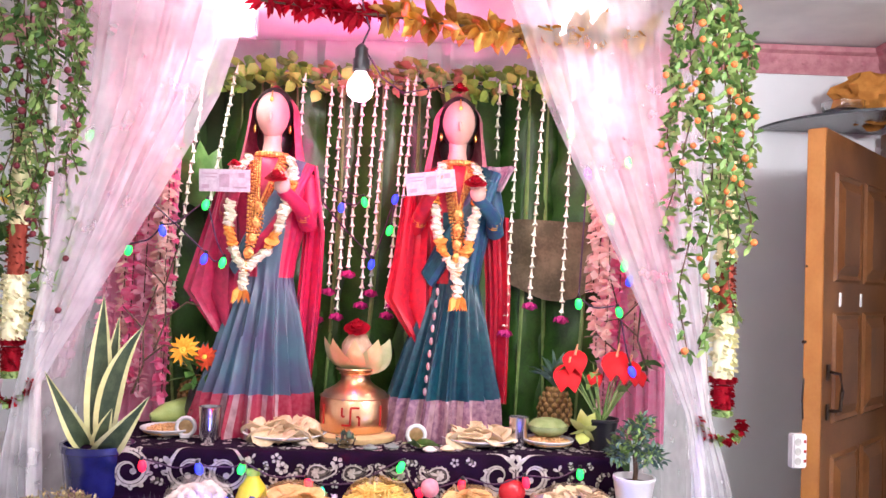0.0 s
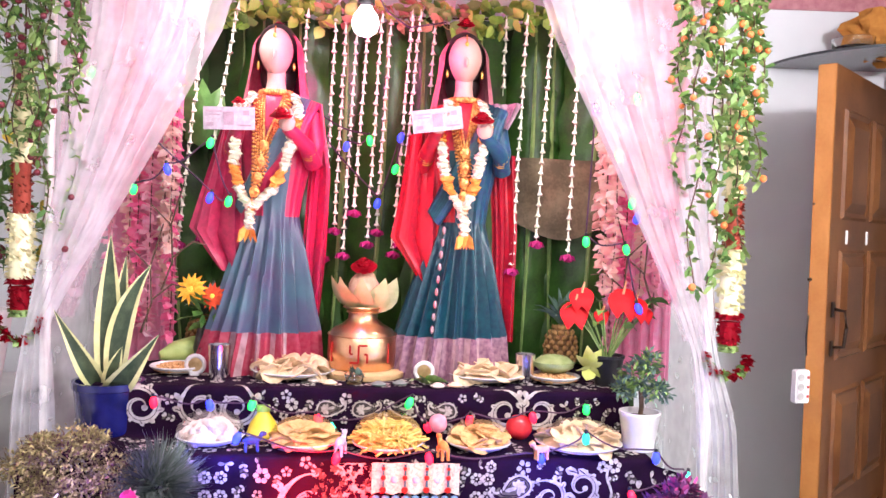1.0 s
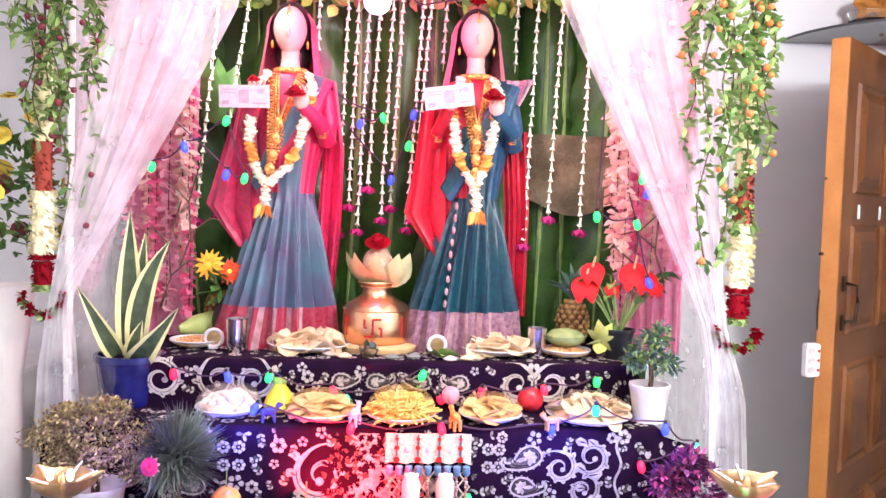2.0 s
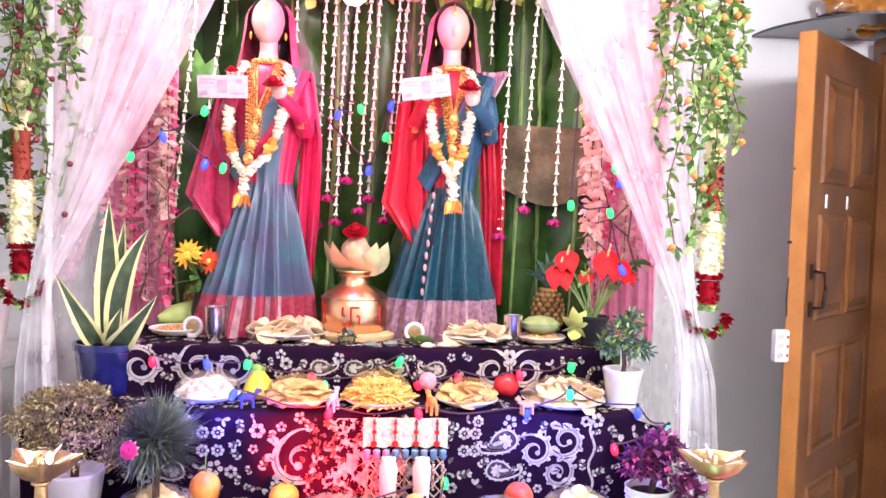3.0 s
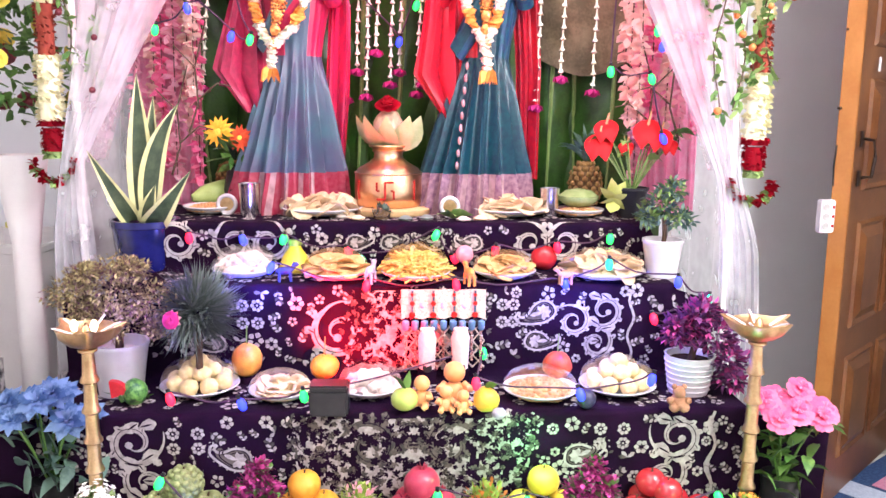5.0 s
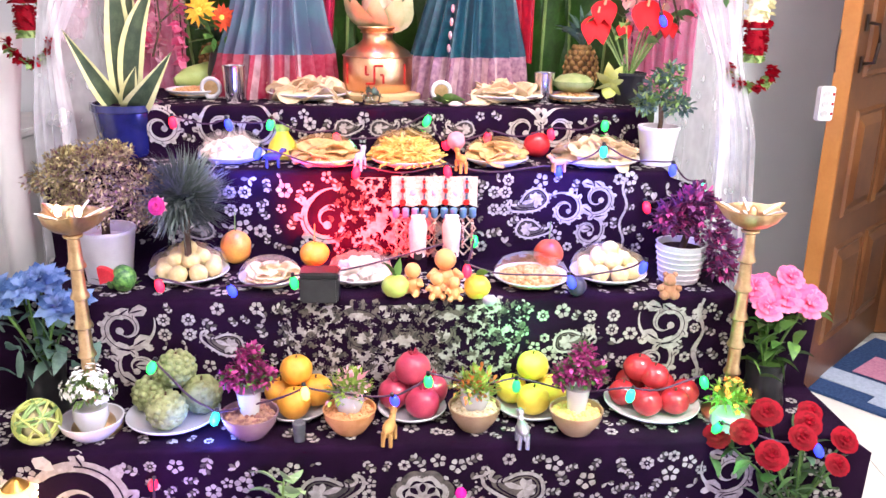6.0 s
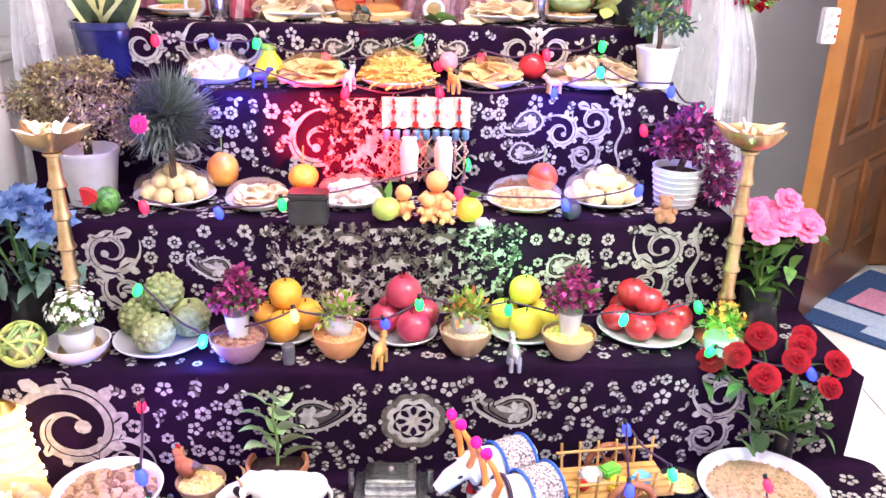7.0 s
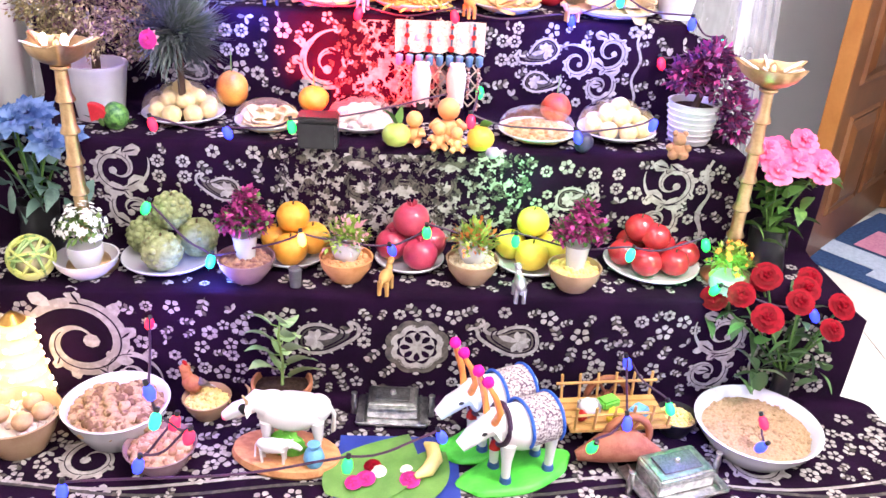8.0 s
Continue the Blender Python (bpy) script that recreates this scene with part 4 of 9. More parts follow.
# leaf garland along the back top and tinsel along the front
def top_garlands():
    rng = random.Random(8)
    g = thing("ivy_garland", (-0.25, 2.74, 2.13), "garland of pale green ivy leaves along the backdrop top", "leaf garland")
    bm, bm2 = bmesh.new(), bmesh.new()
    for k in range(330):
        x = rng.uniform(-0.56, 0.66)
        c = Vector((x, rng.uniform(-0.04, 0.02), 0.025 + rng.uniform(-0.045, 0.04) + 0.012 * math.sin(x * 16)))
        d = rand_dir(rng)
        d.y = -abs(d.y) - 0.3
        t = bm2 if -0.22 < x < 0.30 and rng.random() < 0.65 else bm
        blade(t, c, c + Vector((d.x, d.y * 0.5, d.z)) * 0.045, 0.042, (0, -0.006, 0), rng.choice((0, 0, 1)), 3, 0.2)
    part("leaves", bm, [LIME, PALE_GREEN], g)
    part("dry_leaves", bm2, [mat("tan_leaf", (0.42, 0.30, 0.16), (0.3, 0.2, 0.1), 0.6, rand=0.6), PALE_GREEN], g, "tan and rust dried leaves")
    part("string", tube([(-0.56, 0, 0.03), (0, 0, 0.02), (0.66, 0, 0.03)], 0.003, 5), BROWN_STEM, g)
    for nm, x0, x1, z0, z1, m, lab in (("red_tinsel", -0.545, -0.21, 2.265, 2.235, ROSE_RED, "garland of deep red foil leaves"), ("gold_tinsel", -0.21, 0.17, 2.235, 2.20, mat("gold_foil", (0.62, 0.36, 0.08), (0.4, 0.2, 0.04), 0.32, 0.7, rand=0.6), "garland of gold and bronze foil leaves"), ("gold_tinsel", 0.17, 0.56, 2.20, 2.22, MATS.get("gold_foil") or PEACH, "garland of gold and bronze foil leaves")):
        ob = thing(nm, ((x0 + x1) / 2, 2.31 if x0 < 0.1 else 2.37, (z0 + z1) / 2), lab, "tinsel garland")
        bm = bmesh.new()
        L = x1 - x0
        for k in range(200 if nm == "red_tinsel" else 90):
            f = rng.random()
            c = Vector(((f - 0.5) * L, 0, (z1 - z0) * (f - 0.5) + 0.008 * math.sin(f * 14)))
            d = rand_dir(rng)
            s = 0.055 if nm == "red_tinsel" else 0.075
            blade(bm, c, c + Vector((d.x, d.y, d.z - (0.0 if nm == "red_tinsel" else 0.3))).normalized() * s * rng.uniform(0.6, 1.1), s * (0.32 if nm == "red_tinsel" else 0.5), d * 0.006, 0, 3, 0.35)
        part("foil_leaves", bm, m, ob)
        part("string", tube([(-L / 2, 0, (z0 - z1) / 2), (0, 0, 0.0), (L / 2, 0, (z1 - z0) / 2)], 0.004, 5), BROWN_STEM, ob)


top_garlands()


# ---- lamps of the canopy ----
def lamps():
    b = thing("hanging_bulb", (-0.255, 2.32, 1.99), "white globe bulb hanging from a black holder", "light bulb")
    part("globe", lathe([(0, 0), (0.018, 0.002), (0.033, 0.015), (0.039, 0.035), (0.034, 0.056), (0.02, 0.075), (0.016, 0.085)], 20), mat("lit_globe", (1.0, 0.86, 0.95), (1.0, 0.86, 0.95), 0.3, emit=6.0, bump=0), b)
    part("holder", lathe([(0.017, 0.083), (0.024, 0.088), (0.024, 0.118), (0.019, 0.124), (0.019, 0.15), (0.006, 0.165), (0.0, 0.166)], 16), BLACK_PLASTIC, b)
    part("cord", tube([(0, 0, 0.16), (0.02, 0, 0.21), (0.0, 0.0, 0.27), (-0.01, 0.005, 0.335)], 0.0035, 6), WIRE, b)
    part("cord", tube([(0.015, 0.0, 0.14), (0.06, 0.0, 0.07), (0.12, 0.05, 0.04), (0.22, 0.3, 0.12)], 0.0025, 6), WIRE, b)
    for x, y in ((-0.66, 2.48), (0.38, 2.48)):
        f = thing("flood_light", (x, y, 2.21), "lit white flood lamp under the canopy roof", "flood light", "flood lights")
        part("housing", box(0.13, 0.03, 0.10, (0, 0.02, 0), 0.006), MATTE_WHITE, f)
        part("lens", box(0.115, 0.006, 0.085, (0, 0.0, 0.0075), 0.002), mat("lit_lens", (1.0, 0.95, 0.97), (1.0, 0.95, 0.97), 0.3, emit=14.0, bump=0), f)
        part("bracket", tube([(0, 0.03, 0.1), (0, 0.03, 0.12)], 0.008, 8), STEEL, f)
    t = thing("tube_light", (-0.7, -0.65, 2.46), "white ceiling tube light behind the viewer", "tube light")
    part("body", box(1.6, 0.06, 0.035, (0, 0, 0), 0.006), MATTE_WHITE, t)


lamps()


# ---- statues: each one plain mesh ----
def statue(loc, label, skirt, border, drape, blouse, veil, skin, hair, folds, dots=0):
    bm = bmesh.new()
    prof = [(0, .190, .135), (.02, .190, .135), (.07, .178, .128), (.124, .168, .122), (.128, .168, .122), (.2, .150, .112), (.3, .127, .10), (.38, .107, .088), (.44, .090, .075), (.48, .083, .066), (.54, .090, .068), (.62, .105, .074), (.70, .116, .08), (.77, .122, .075), (.815, .118, .066), (.84, .095, .055), (.856, .050, .043), (.87, .032, .033), (.90, .027, .030), (.925, .028, .032), (.95, .026, .030)]
    seg = 192
    rings = []
    for z, rx, ry in prof:
        amp = 0.030 * max(0, (0.48 - z) / 0.48) ** 0.6 + (0.0015 if z < 0.85 else 0)
        ring = []
        for k in range(seg):
            a = 2 * math.pi * k / seg
            front = max(0, -math.sin(a)) ** 0.5
            w = (1 - 2 * abs(math.sin(a * 10.5 + 0.4 * math.sin(z * 7) + 0.6 * math.sin(3 * a + 1)))) * (0.35 + 0.65 * front)
            q = 1 + (amp * w) / rx + 0.05 * noise.noise(Vector((math.cos(a) * 2, math.sin(a) * 2, z * 4))) * (1 if z < 0.84 else 0)
            sx = -0.06 * max(0, 0.42 - z)
            ring.append(bm.verts.new((rx * q * math.cos(a) + sx, ry * q * math.sin(a), z)))
        rings.append(ring)
    for i, (A, B) in enumerate(zip(rings, rings[1:])):
        z = prof[i][0]
        for k in range(seg):
            a = 2 * math.pi * (k + 0.5) / seg
            f = bm.faces.new([A[k], A[(k + 1) % seg], B[(k + 1) % seg], B[k]])
            if z < 0.126:
                mi = 8 if k % 8 in (0, 1) else 1
            elif z < 0.48:
                mi = 0
            elif z < 0.85:
                mi = 0 if -math.sin(a) > 0 and math.cos(a) > -0.35 - (z - 0.6) and z < 0.70 else 3
                if math.cos(a) > 0.55:
                    mi = 2
            else:
                mi = 5
            f.material_index = mi
    bm.faces.new(rings[0][::-1]).material_index = 1
    # head, hair and forehead parting
    own = ball(0.060, (0, -0.010, 0.988), 0.88, 0.95, 1.25, mi=5, u=28, v=20)
    for v in own.verts:  # jaw narrows to the chin
        if v.co.z < 0.985:
            v.co.x *= 1 - 2.6 * min(0.09, 0.985 - v.co.z)
    merge(bm, own)
    ball(0.010, (0, -0.066, 0.972), 0.75, 0.9, 1.6, bm=bm, mi=5, u=10, v=8)
    ball(0.066, (0, 0.014, 1.000), 0.98, 0.82, 1.24, bm=bm, mi=6, u=28, v=18)
    ball(0.05, (0, 0.05, 0.925), 1.15, 0.7, 1.5, bm=bm, mi=6)
    ball(0.006, (0, -0.062, 1.030), 1, 0.5, 1.4, bm=bm, mi=7, u=8, v=6)
    tube([(0, -0.045, 1.060), (0, -0.058, 1.042)], 0.0022, 5, bm, 7)
    for s in (-1, 1):
        ball(0.008, (s * 0.055, -0.01, 0.945), 0.7, 0.7, 1.8, bm=bm, mi=7, u=8, v=6)
    # veil over the back of the head, falling to the shoulders
    vr = []
    for i in range(15):
        f = i / 14
        z = 1.094 - 0.32 * f
        rx = 0.004 + 0.075 * math.sin(min(1, f * 3.2) * math.pi / 2) + 0.055 * max(0, f - 0.35) ** 1.2
        ry = 0.004 + 0.078 * math.sin(min(1, f * 3.2) * math.pi / 2) + 0.03 * f
        row = []
        for k in range(37):
            a = math.pi * (-0.20 + 1.40 * k / 36)
            w = 1 + 0.05 * math.sin(k * 1.7 + f * 5) * f
            row.append(bm.verts.new((rx * w * math.cos(a), 0.030 + ry * w * math.sin(a), z - 0.02 * math.sin(a) * f)))
        vr.append(row)
    for A, B in zip(vr, vr[1:]):
        for k in range(36):
            bm.faces.new([A[k], A[k + 1], B[k + 1], B[k]]).material_index = 4
    # cloth falls: sheets with folds through corner lines
    for corners, mi, nf in folds:
        rows = []
        n = len(corners)
        for i in range((n - 1) * 6 + 1):
            t = i / 6
            j = min(int(t), n - 2)
            u = t - j
            (xa, za, xb, zb, y) = (corners[j][c] + (corners[j + 1][c] - corners[j][c]) * u for c in range(5))
            row = []
            for k in range(13):
                s = k / 12
                row.append(bm.verts.new((xa + (xb - xa) * s, y + 0.012 * math.sin(s * 13 + i * 0.1) + 0.006 * math.sin(s * 29), za + (zb - za) * s)))
            rows.append(row)
        for A, B in zip(rows, rows[1:]):
            for k in range(12):
                bm.faces.new([A[k], A[k + 1], B[k + 1], B[k]]).material_index = mi
    for k in range(6):
        f = k / 5
        tube([(-0.095 + 0.02 * f, -0.066, 0.505 - 0.03 * f), (-0.03 + 0.03 * f, -0.088, 0.63 - 0.03 * f), (0.05 + 0.045 * f, -0.082, 0.76 - 0.03 * f), (0.075 + 0.05 * f, -0.035, 0.842 - 0.015 * f), (0.078 + 0.05 * f, 0.01, 0.84 - 0.015 * f)], [0.012, 0.017, 0.017, 0.014, 0.01], 8, bm, 0 if k < 4 else 2)
    for k in range(dots):
        f = k / max(1, dots - 1)
        z = 0.455 - 0.30 * f
        ball(0.010, (-0.052 - 0.03 * f, -0.078 - 0.052 * f, z), 0.6, 0.55, 1.25, bm=bm, mi=8, u=8, v=6)
    # bent arms, sleeves and plain palms
    for s, hx, hz in ((-1, -0.085, 0.765), (1, 0.055, 0.755)):
        tube([(s * 0.105, 0, 0.80), (s * 0.125, -0.005, 0.70), (s * 0.125, -0.03, 0.64)], [0.034, 0.033, 0.03], 12, bm, 2 if s > 0 else 3)
        tube([(s * 0.125, -0.03, 0.645), (s * 0.11, -0.09, 0.69), (hx, -0.135, hz - 0.012)], [0.028, 0.025, 0.02], 12, bm, 2 if s > 0 else 3)
        ball(0.026, (hx, -0.145, hz), 0.95, 0.6, 1.0, bm=bm, mi=5, u=12, v=8)
        for k in range(4):
            tube([(hx + (k - 1.5) * 0.011, -0.15, hz + 0.01), (hx + (k - 1.5) * 0.013 - s * 0.01, -0.165, hz + 0.038)], [0.006, 0.004], 6, bm, 5)
        for k in range(3):
            tube([(s * 0.115 + 0.021 * math.cos(t), -0.07 - 0.006 * k + 0.021 * math.sin(t) * 0.5, 0.672 + 0.006 * k + 0.021 * math.sin(t)) for t in (i * 0.6283 for i in range(10))], 0.003, 5, bm, 7, closed=True)
    ob = part("statue", bm, [skirt, border, drape, blouse, veil, skin, hair, BRASS, mat("silver_zari", (0.46, 0.30, 0.32), (0.3, 0.18, 0.2), 0.4, 0.3)], None, "", True, pose(*loc, 0, 0, 4))
    return tagged(ob, label, "statue", "festival statues")


def silk(name, a, b, rough=0.38, scale=60):
    return mat(name, a, b, rough, 0.0, scale, 500, 0.3, 0.06)


SKIN = mat("painted_plaster_face", (0.56, 0.35, 0.29), (0.50, 0.30, 0.25), 0.42, scale=10, bump=0.03)
HAIR = mat("painted_black_hair", (0.02, 0.015, 0.015), rough=0.4)
statue((-0.555, 2.60, 1.005), "mannequin goddess statue in a grey-blue silk saree with crimson border", silk("grey_blue_silk", (0.050, 0.120, 0.155), (0.060, 0.062, 0.12), 0.3, scale=9), silk("crimson_brocade", (0.26, 0.006, 0.035), (0.30, 0.04, 0.07), scale=70), silk("cerise_silk", (0.50, 0.008, 0.06), (0.34, 0.006, 0.06)), silk("maroon_silk", (0.40, 0.02, 0.07), (0.27, 0.012, 0.05)), silk("rose_veil", (0.62, 0.09, 0.16), (0.5, 0.05, 0.11)), SKIN, HAIR,
       [([(-0.155, 0.74, -0.10, 0.78, -0.055), (-0.195, 0.60, -0.085, 0.58, -0.06), (-0.245, 0.44, -0.075, 0.40, -0.05), (-0.15, 0.31, -0.08, 0.30, -0.04)], 3, 0),
        ([(0.075, 0.85, 0.145, 0.835, 0.0), (0.11, 0.65, 0.175, 0.62, 0.005), (0.095, 0.40, 0.17, 0.38, 0.01), (0.10, 0.15, 0.15, 0.13, 0.02)], 2, 0)])
statue((0.03, 2.63, 1.005), "mannequin goddess statue in a teal silk saree with mauve border", silk("teal_silk", (0.002, 0.050, 0.066), (0.001, 0.022, 0.046), 0.28), silk("mauve_brocade", (0.15, 0.06, 0.11), (0.30, 0.17, 0.21), scale=70), silk("dark_teal_silk", (0.006, 0.08, 0.12), (0.01, 0.04, 0.12)), silk("red_silk", (0.44, 0.004, 0.02), (0.28, 0.003, 0.02)), silk("dusty_rose_veil", (0.6, 0.2, 0.24), (0.44, 0.11, 0.16)), SKIN, HAIR,
       [([(-0.17, 0.74, -0.07, 0.80, -0.055), (-0.19, 0.56, -0.07, 0.56, -0.06), (-0.215, 0.43, -0.06, 0.42, -0.05), (-0.11, 0.28, -0.07, 0.27, -0.04)], 3, 0),
        ([(0.09, 0.70, 0.175, 0.70, 0.02), (0.11, 0.45, 0.19, 0.45, 0.02), (0.12, 0.12, 0.19, 0.10, 0.03)], 3, 0),
        ([(0.05, 0.85, 0.185, 0.86, -0.03), (0.06, 0.77, 0.14, 0.775, -0.05)], 1, 0)], 9)


MALA = [None, None]


def mala(loc, left, right, tail, rz, label):
    """A flower garland round a statue's neck, with gold chains inside it."""
    rng = random.Random(9)
    g = thing("flower_mala", loc, label, "flower garland", "statue garlands", rz)
    orange = bmesh.new()
    jasmine, marigold = mat("jasmine", (0.84, 0.80, 0.68), (0.78, 0.68, 0.5), 0.7, scale=80, rand=0.4), mat("marigold_orange", (0.85, 0.40, 0.10), (0.75, 0.28, 0.05), 0.7, scale=80, rand=0.4)

    def lay(path, r):
        pts = [Vector(q) for q in path]
        dist = 0
        for a, b in zip(pts, pts[1:]):
            n = max(1, int((b - a).length / 0.013))
            for k in range(n):
                c = a.lerp(b, k / n)
                dist += 1
                tint = 1 if (dist // 4) % 3 == 2 else 0
                m = Matrix.Translation(c + Vector((rng.uniform(-1, 1), rng.uniform(-1, 1), 0)) * 0.003) @ Euler((rng.uniform(-0.5, 0.5), rng.uniform(-0.5, 0.5), rng.uniform(0, 6))).to_matrix().to_4x4() @ Matrix.Scale(r * rng.uniform(0.85, 1.15), 4)
                if MALA[tint] is None:
                    bm = ball(1.0, (0, 0, 0), 1.0, 0.9, 0.6, u=10, v=6, rough=0.6, freq=14)
                    blossom(bm, (0, 0, 0.1), 1.25, rng, 0, 2, 7, (0, 0, 1), cup=0.5)
                    MALA[tint] = part(("white_flower", "orange_flower")[tint], bm, (jasmine, marigold)[tint], g, m=m).data
                else:
                    ob = new(("white_flower", "orange_flower")[tint], MALA[tint])
                    ob.parent, ob.matrix_basis = g, m
    lay(left, 0.0165)
    lay(right, 0.0165)
    lay([left[-1], tail], 0.016)
    for k in range(10):
        a = k * 0.65
        blade(orange, Vector(tail) + Vector((0, 0, 0.02)), Vector(tail) + Vector((0.03 * math.cos(a), 0.02 * math.sin(a), -0.035)), 0.025, (0, 0, 0.006), 0, 2)
    part("tassel", orange, marigold, g, "orange petal tassel")
    for k, f in enumerate((0.90, 0.78, 0.66, 0.52, 0.38)):
        bm = bmesh.new()
        mid = (Vector(left[0]) + Vector(right[0])) / 2
        low = Vector(left[-1]).lerp(mid, 1 - f) + Vector((0, -0.004 * k, 0))
        A = mid.lerp(Vector(left[0]), 0.95 - 0.12 * k)
        B = mid.lerp(Vector(right[0]), 0.95 - 0.12 * k)
        n = 56
        for i in range(n + 1):
            t = i / n
            q = A.lerp(low, t * 2) if t < 0.5 else low.lerp(B, t * 2 - 1)
            q = q + Vector((0, -0.012 * math.sin(math.pi * t), -0.02 * math.sin(math.pi * t)))
            ball(0.0046, q, bm=bm, u=7, v=5)
        ball(0.016, low + Vector((0, -0.012, -0.025)), 1, 0.35, 1.1, bm=bm, u=12, v=8)
        part("gold_chain", bm, mat("gilt_bead", (0.78, 0.42, 0.12), (0.42, 0.10, 0.03), 0.3, 0.5, scale=110), g, "gold bead necklace with a round pendant")
    bm = bmesh.new()
    for i in range(17):
        a = math.pi * (1.08 + 0.84 * i / 16)
        ball(0.007, (mid.x + 0.05 * math.cos(a), mid.y + 0.055 + 0.05 * math.sin(a), mid.z + 0.015), 1, 1, 1.5, bm=bm, u=7, v=5)
    part("choker", bm, MATS["gilt_bead"], g, "gold choker")


mala((-0.555, 2.60, 1.005), [(-0.06, -0.055, 0.845), (-0.10, -0.105, 0.78), (-0.098, -0.13, 0.62), (-0.085, -0.125, 0.56), (-0.05, -0.118, 0.50)], [(0.065, -0.055, 0.845), (0.085, -0.105, 0.78), (0.045, -0.13, 0.62), (0.02, -0.125, 0.56), (-0.05, -0.118, 0.50)], (-0.055, -0.122, 0.43), 4, "white and orange flower garland with gold chains on a statue")
mala((0.03, 2.63, 1.005), [(-0.05, -0.055, 0.845), (-0.075, -0.105, 0.78), (-0.068, -0.13, 0.66), (-0.045, -0.125, 0.58), (0.0, -0.118, 0.51)], [(0.055, -0.055, 0.845), (0.07, -0.105, 0.78), (0.045, -0.13, 0.66), (0.03, -0.125, 0.58), (0.0, -0.118, 0.51)], (0.008, -0.122, 0.43), 4, "white and orange flower garland with gold chains on a statue")


def banknote(loc, rx, ry, rz):
    bm = bmesh.new()
    n = 10
    rows = [[bm.verts.new((-0.075 + 0.15 * i / n, -0.006 * math.sin(3.1 * i / n) - 0.5 * k * 0.0008, -0.033 + 0.066 * j)) for i in range(n + 1)] for k in (0, 1) for j in (0, 1)]
    for a, b in ((0, 1), (3, 2)):
        for i in range(n):
            bm.faces.new([rows[a][i], rows[a][i + 1], rows[b][i + 1], rows[b][i]])
    note = tagged(part("banknote", bm, mat("banknote_paper", (0.52, 0.44, 0.50), (0.42, 0.34, 0.40), 0.75, scale=70), None, "", True, pose(*loc, rx, ry, rz)), "pale banknote held in a statue's palm", "banknote", "banknotes")
    for x, z, w, h in ((-0.04, 0.02, 0.05, 0.004), (-0.04, 0.01, 0.035, 0.003), (0.045, -0.02, 0.04, 0.005), (0.0, 0.0, 0.03, 0.038), (0.05, 0.016, 0.018, 0.014), (-0.055, -0.018, 0.02, 0.012)):
        part("printed_bar", box(w, 0.0006, h, (x, -0.0075 if abs(x) < 0.03 else -0.0055, z - h / 2)), mat("note_print", (0.42, 0.30, 0.36), rough=0.8), note, "mauve printed bar")


banknote((-0.655, 2.435, 1.765), 8, -1, 2)
banknote((-0.048, 2.465, 1.785), 8, -9, 8)


def rose_head(loc, r, label, m=None, axis=(0, -0.5, 1), name="rose"):
    rng = random.Random(int(abs(loc[0]) * 1000))
    bm = blossom(bmesh.new(), (0, 0, 0), r, rng, 0, 4, 6, axis, cup=0.9)
    ball(r * 0.45, Vector(axis).normalized() * r * 0.35, bm=bm, u=8, v=6)
    return single(name, bm, m or ROSE_RED, loc, label, "flower")


rose_head((-0.505, 2.44, 1.775), 0.036, "red rose held in a statue's palm")
rose_head((0.085, 2.47, 1.785), 0.036, "red rose held in a statue's palm")
rose_head((0.03, 2.605, 2.098), 0.030, "red flower crowning a statue's veil")
rose_head((-0.635, 2.46, 1.815), 0.022, "small red rose tucked at a statue's hand")


# ---- vines, flower columns beside the posts ----
def vine(x0, x1, y, strands, berry, label, seed):
    rng = random.Random(seed)
    g = thing("hanging_vine", ((x0 + x1) / 2, y, 2.33), label, "artificial vine", "post vines")
    leaf, stem, fruit = bmesh.new(), bmesh.new(), []
    cx = (x0 + x1) / 2
    for k in range(strands):
        x = x0 + (x1 - x0) * (k + 0.5) / strands - cx
        L = rng.uniform(0.55, 1.0) * (1.0 if k % 3 else 0.75)
        yy = rng.uniform(-0.08, 0.06)
        pts = [Vector((x * (0.6 + 0.4 * min(1, i / 6)) + 0.014 * math.sin(i * 0.9 + k), yy, -L * i / 20)) for i in range(21)]
        tube(pts, 0.002, 5, stem)
        for i in range(1, 21):
            for _ in range(6 if i < 15 else 5):
                c = pts[i] + Vector((rng.uniform(-0.01, 0.01), rng.uniform(-0.01, 0.01), rng.uniform(-0.025, 0.025)))
                d = rand_dir(rng)
                blade(leaf, c, c + Vector((d.x, d.y, d.z - 0.4)).normalized() * rng.uniform(0.022, 0.038), 0.018, d * 0.003, rng.choice((0, 0, 1)), 2, 0.3)
            if rng.random() < 0.26:
                c = pts[i] + Vector((rng.uniform(-0.025, 0.025), rng.uniform(-0.04, 0.0), 0))
                fruit.append((c, rng.uniform(0.008, 0.0105)))
    part("twig", stem, BROWN_STEM, g)
    part("leaves", leaf, [PALE_GREEN, GREEN], g)
    me = None
    for c, r in fruit:
        if me is None:
            ob = part("berry", ball(1.0, u=10, v=7, rough=0.1), berry, g)
            me = ob.data
        else:
            ob = new("berry", me)
            ob.parent = g
        ob.matrix_basis = Matrix.Translation(c) @ Matrix.Scale(r, 4)


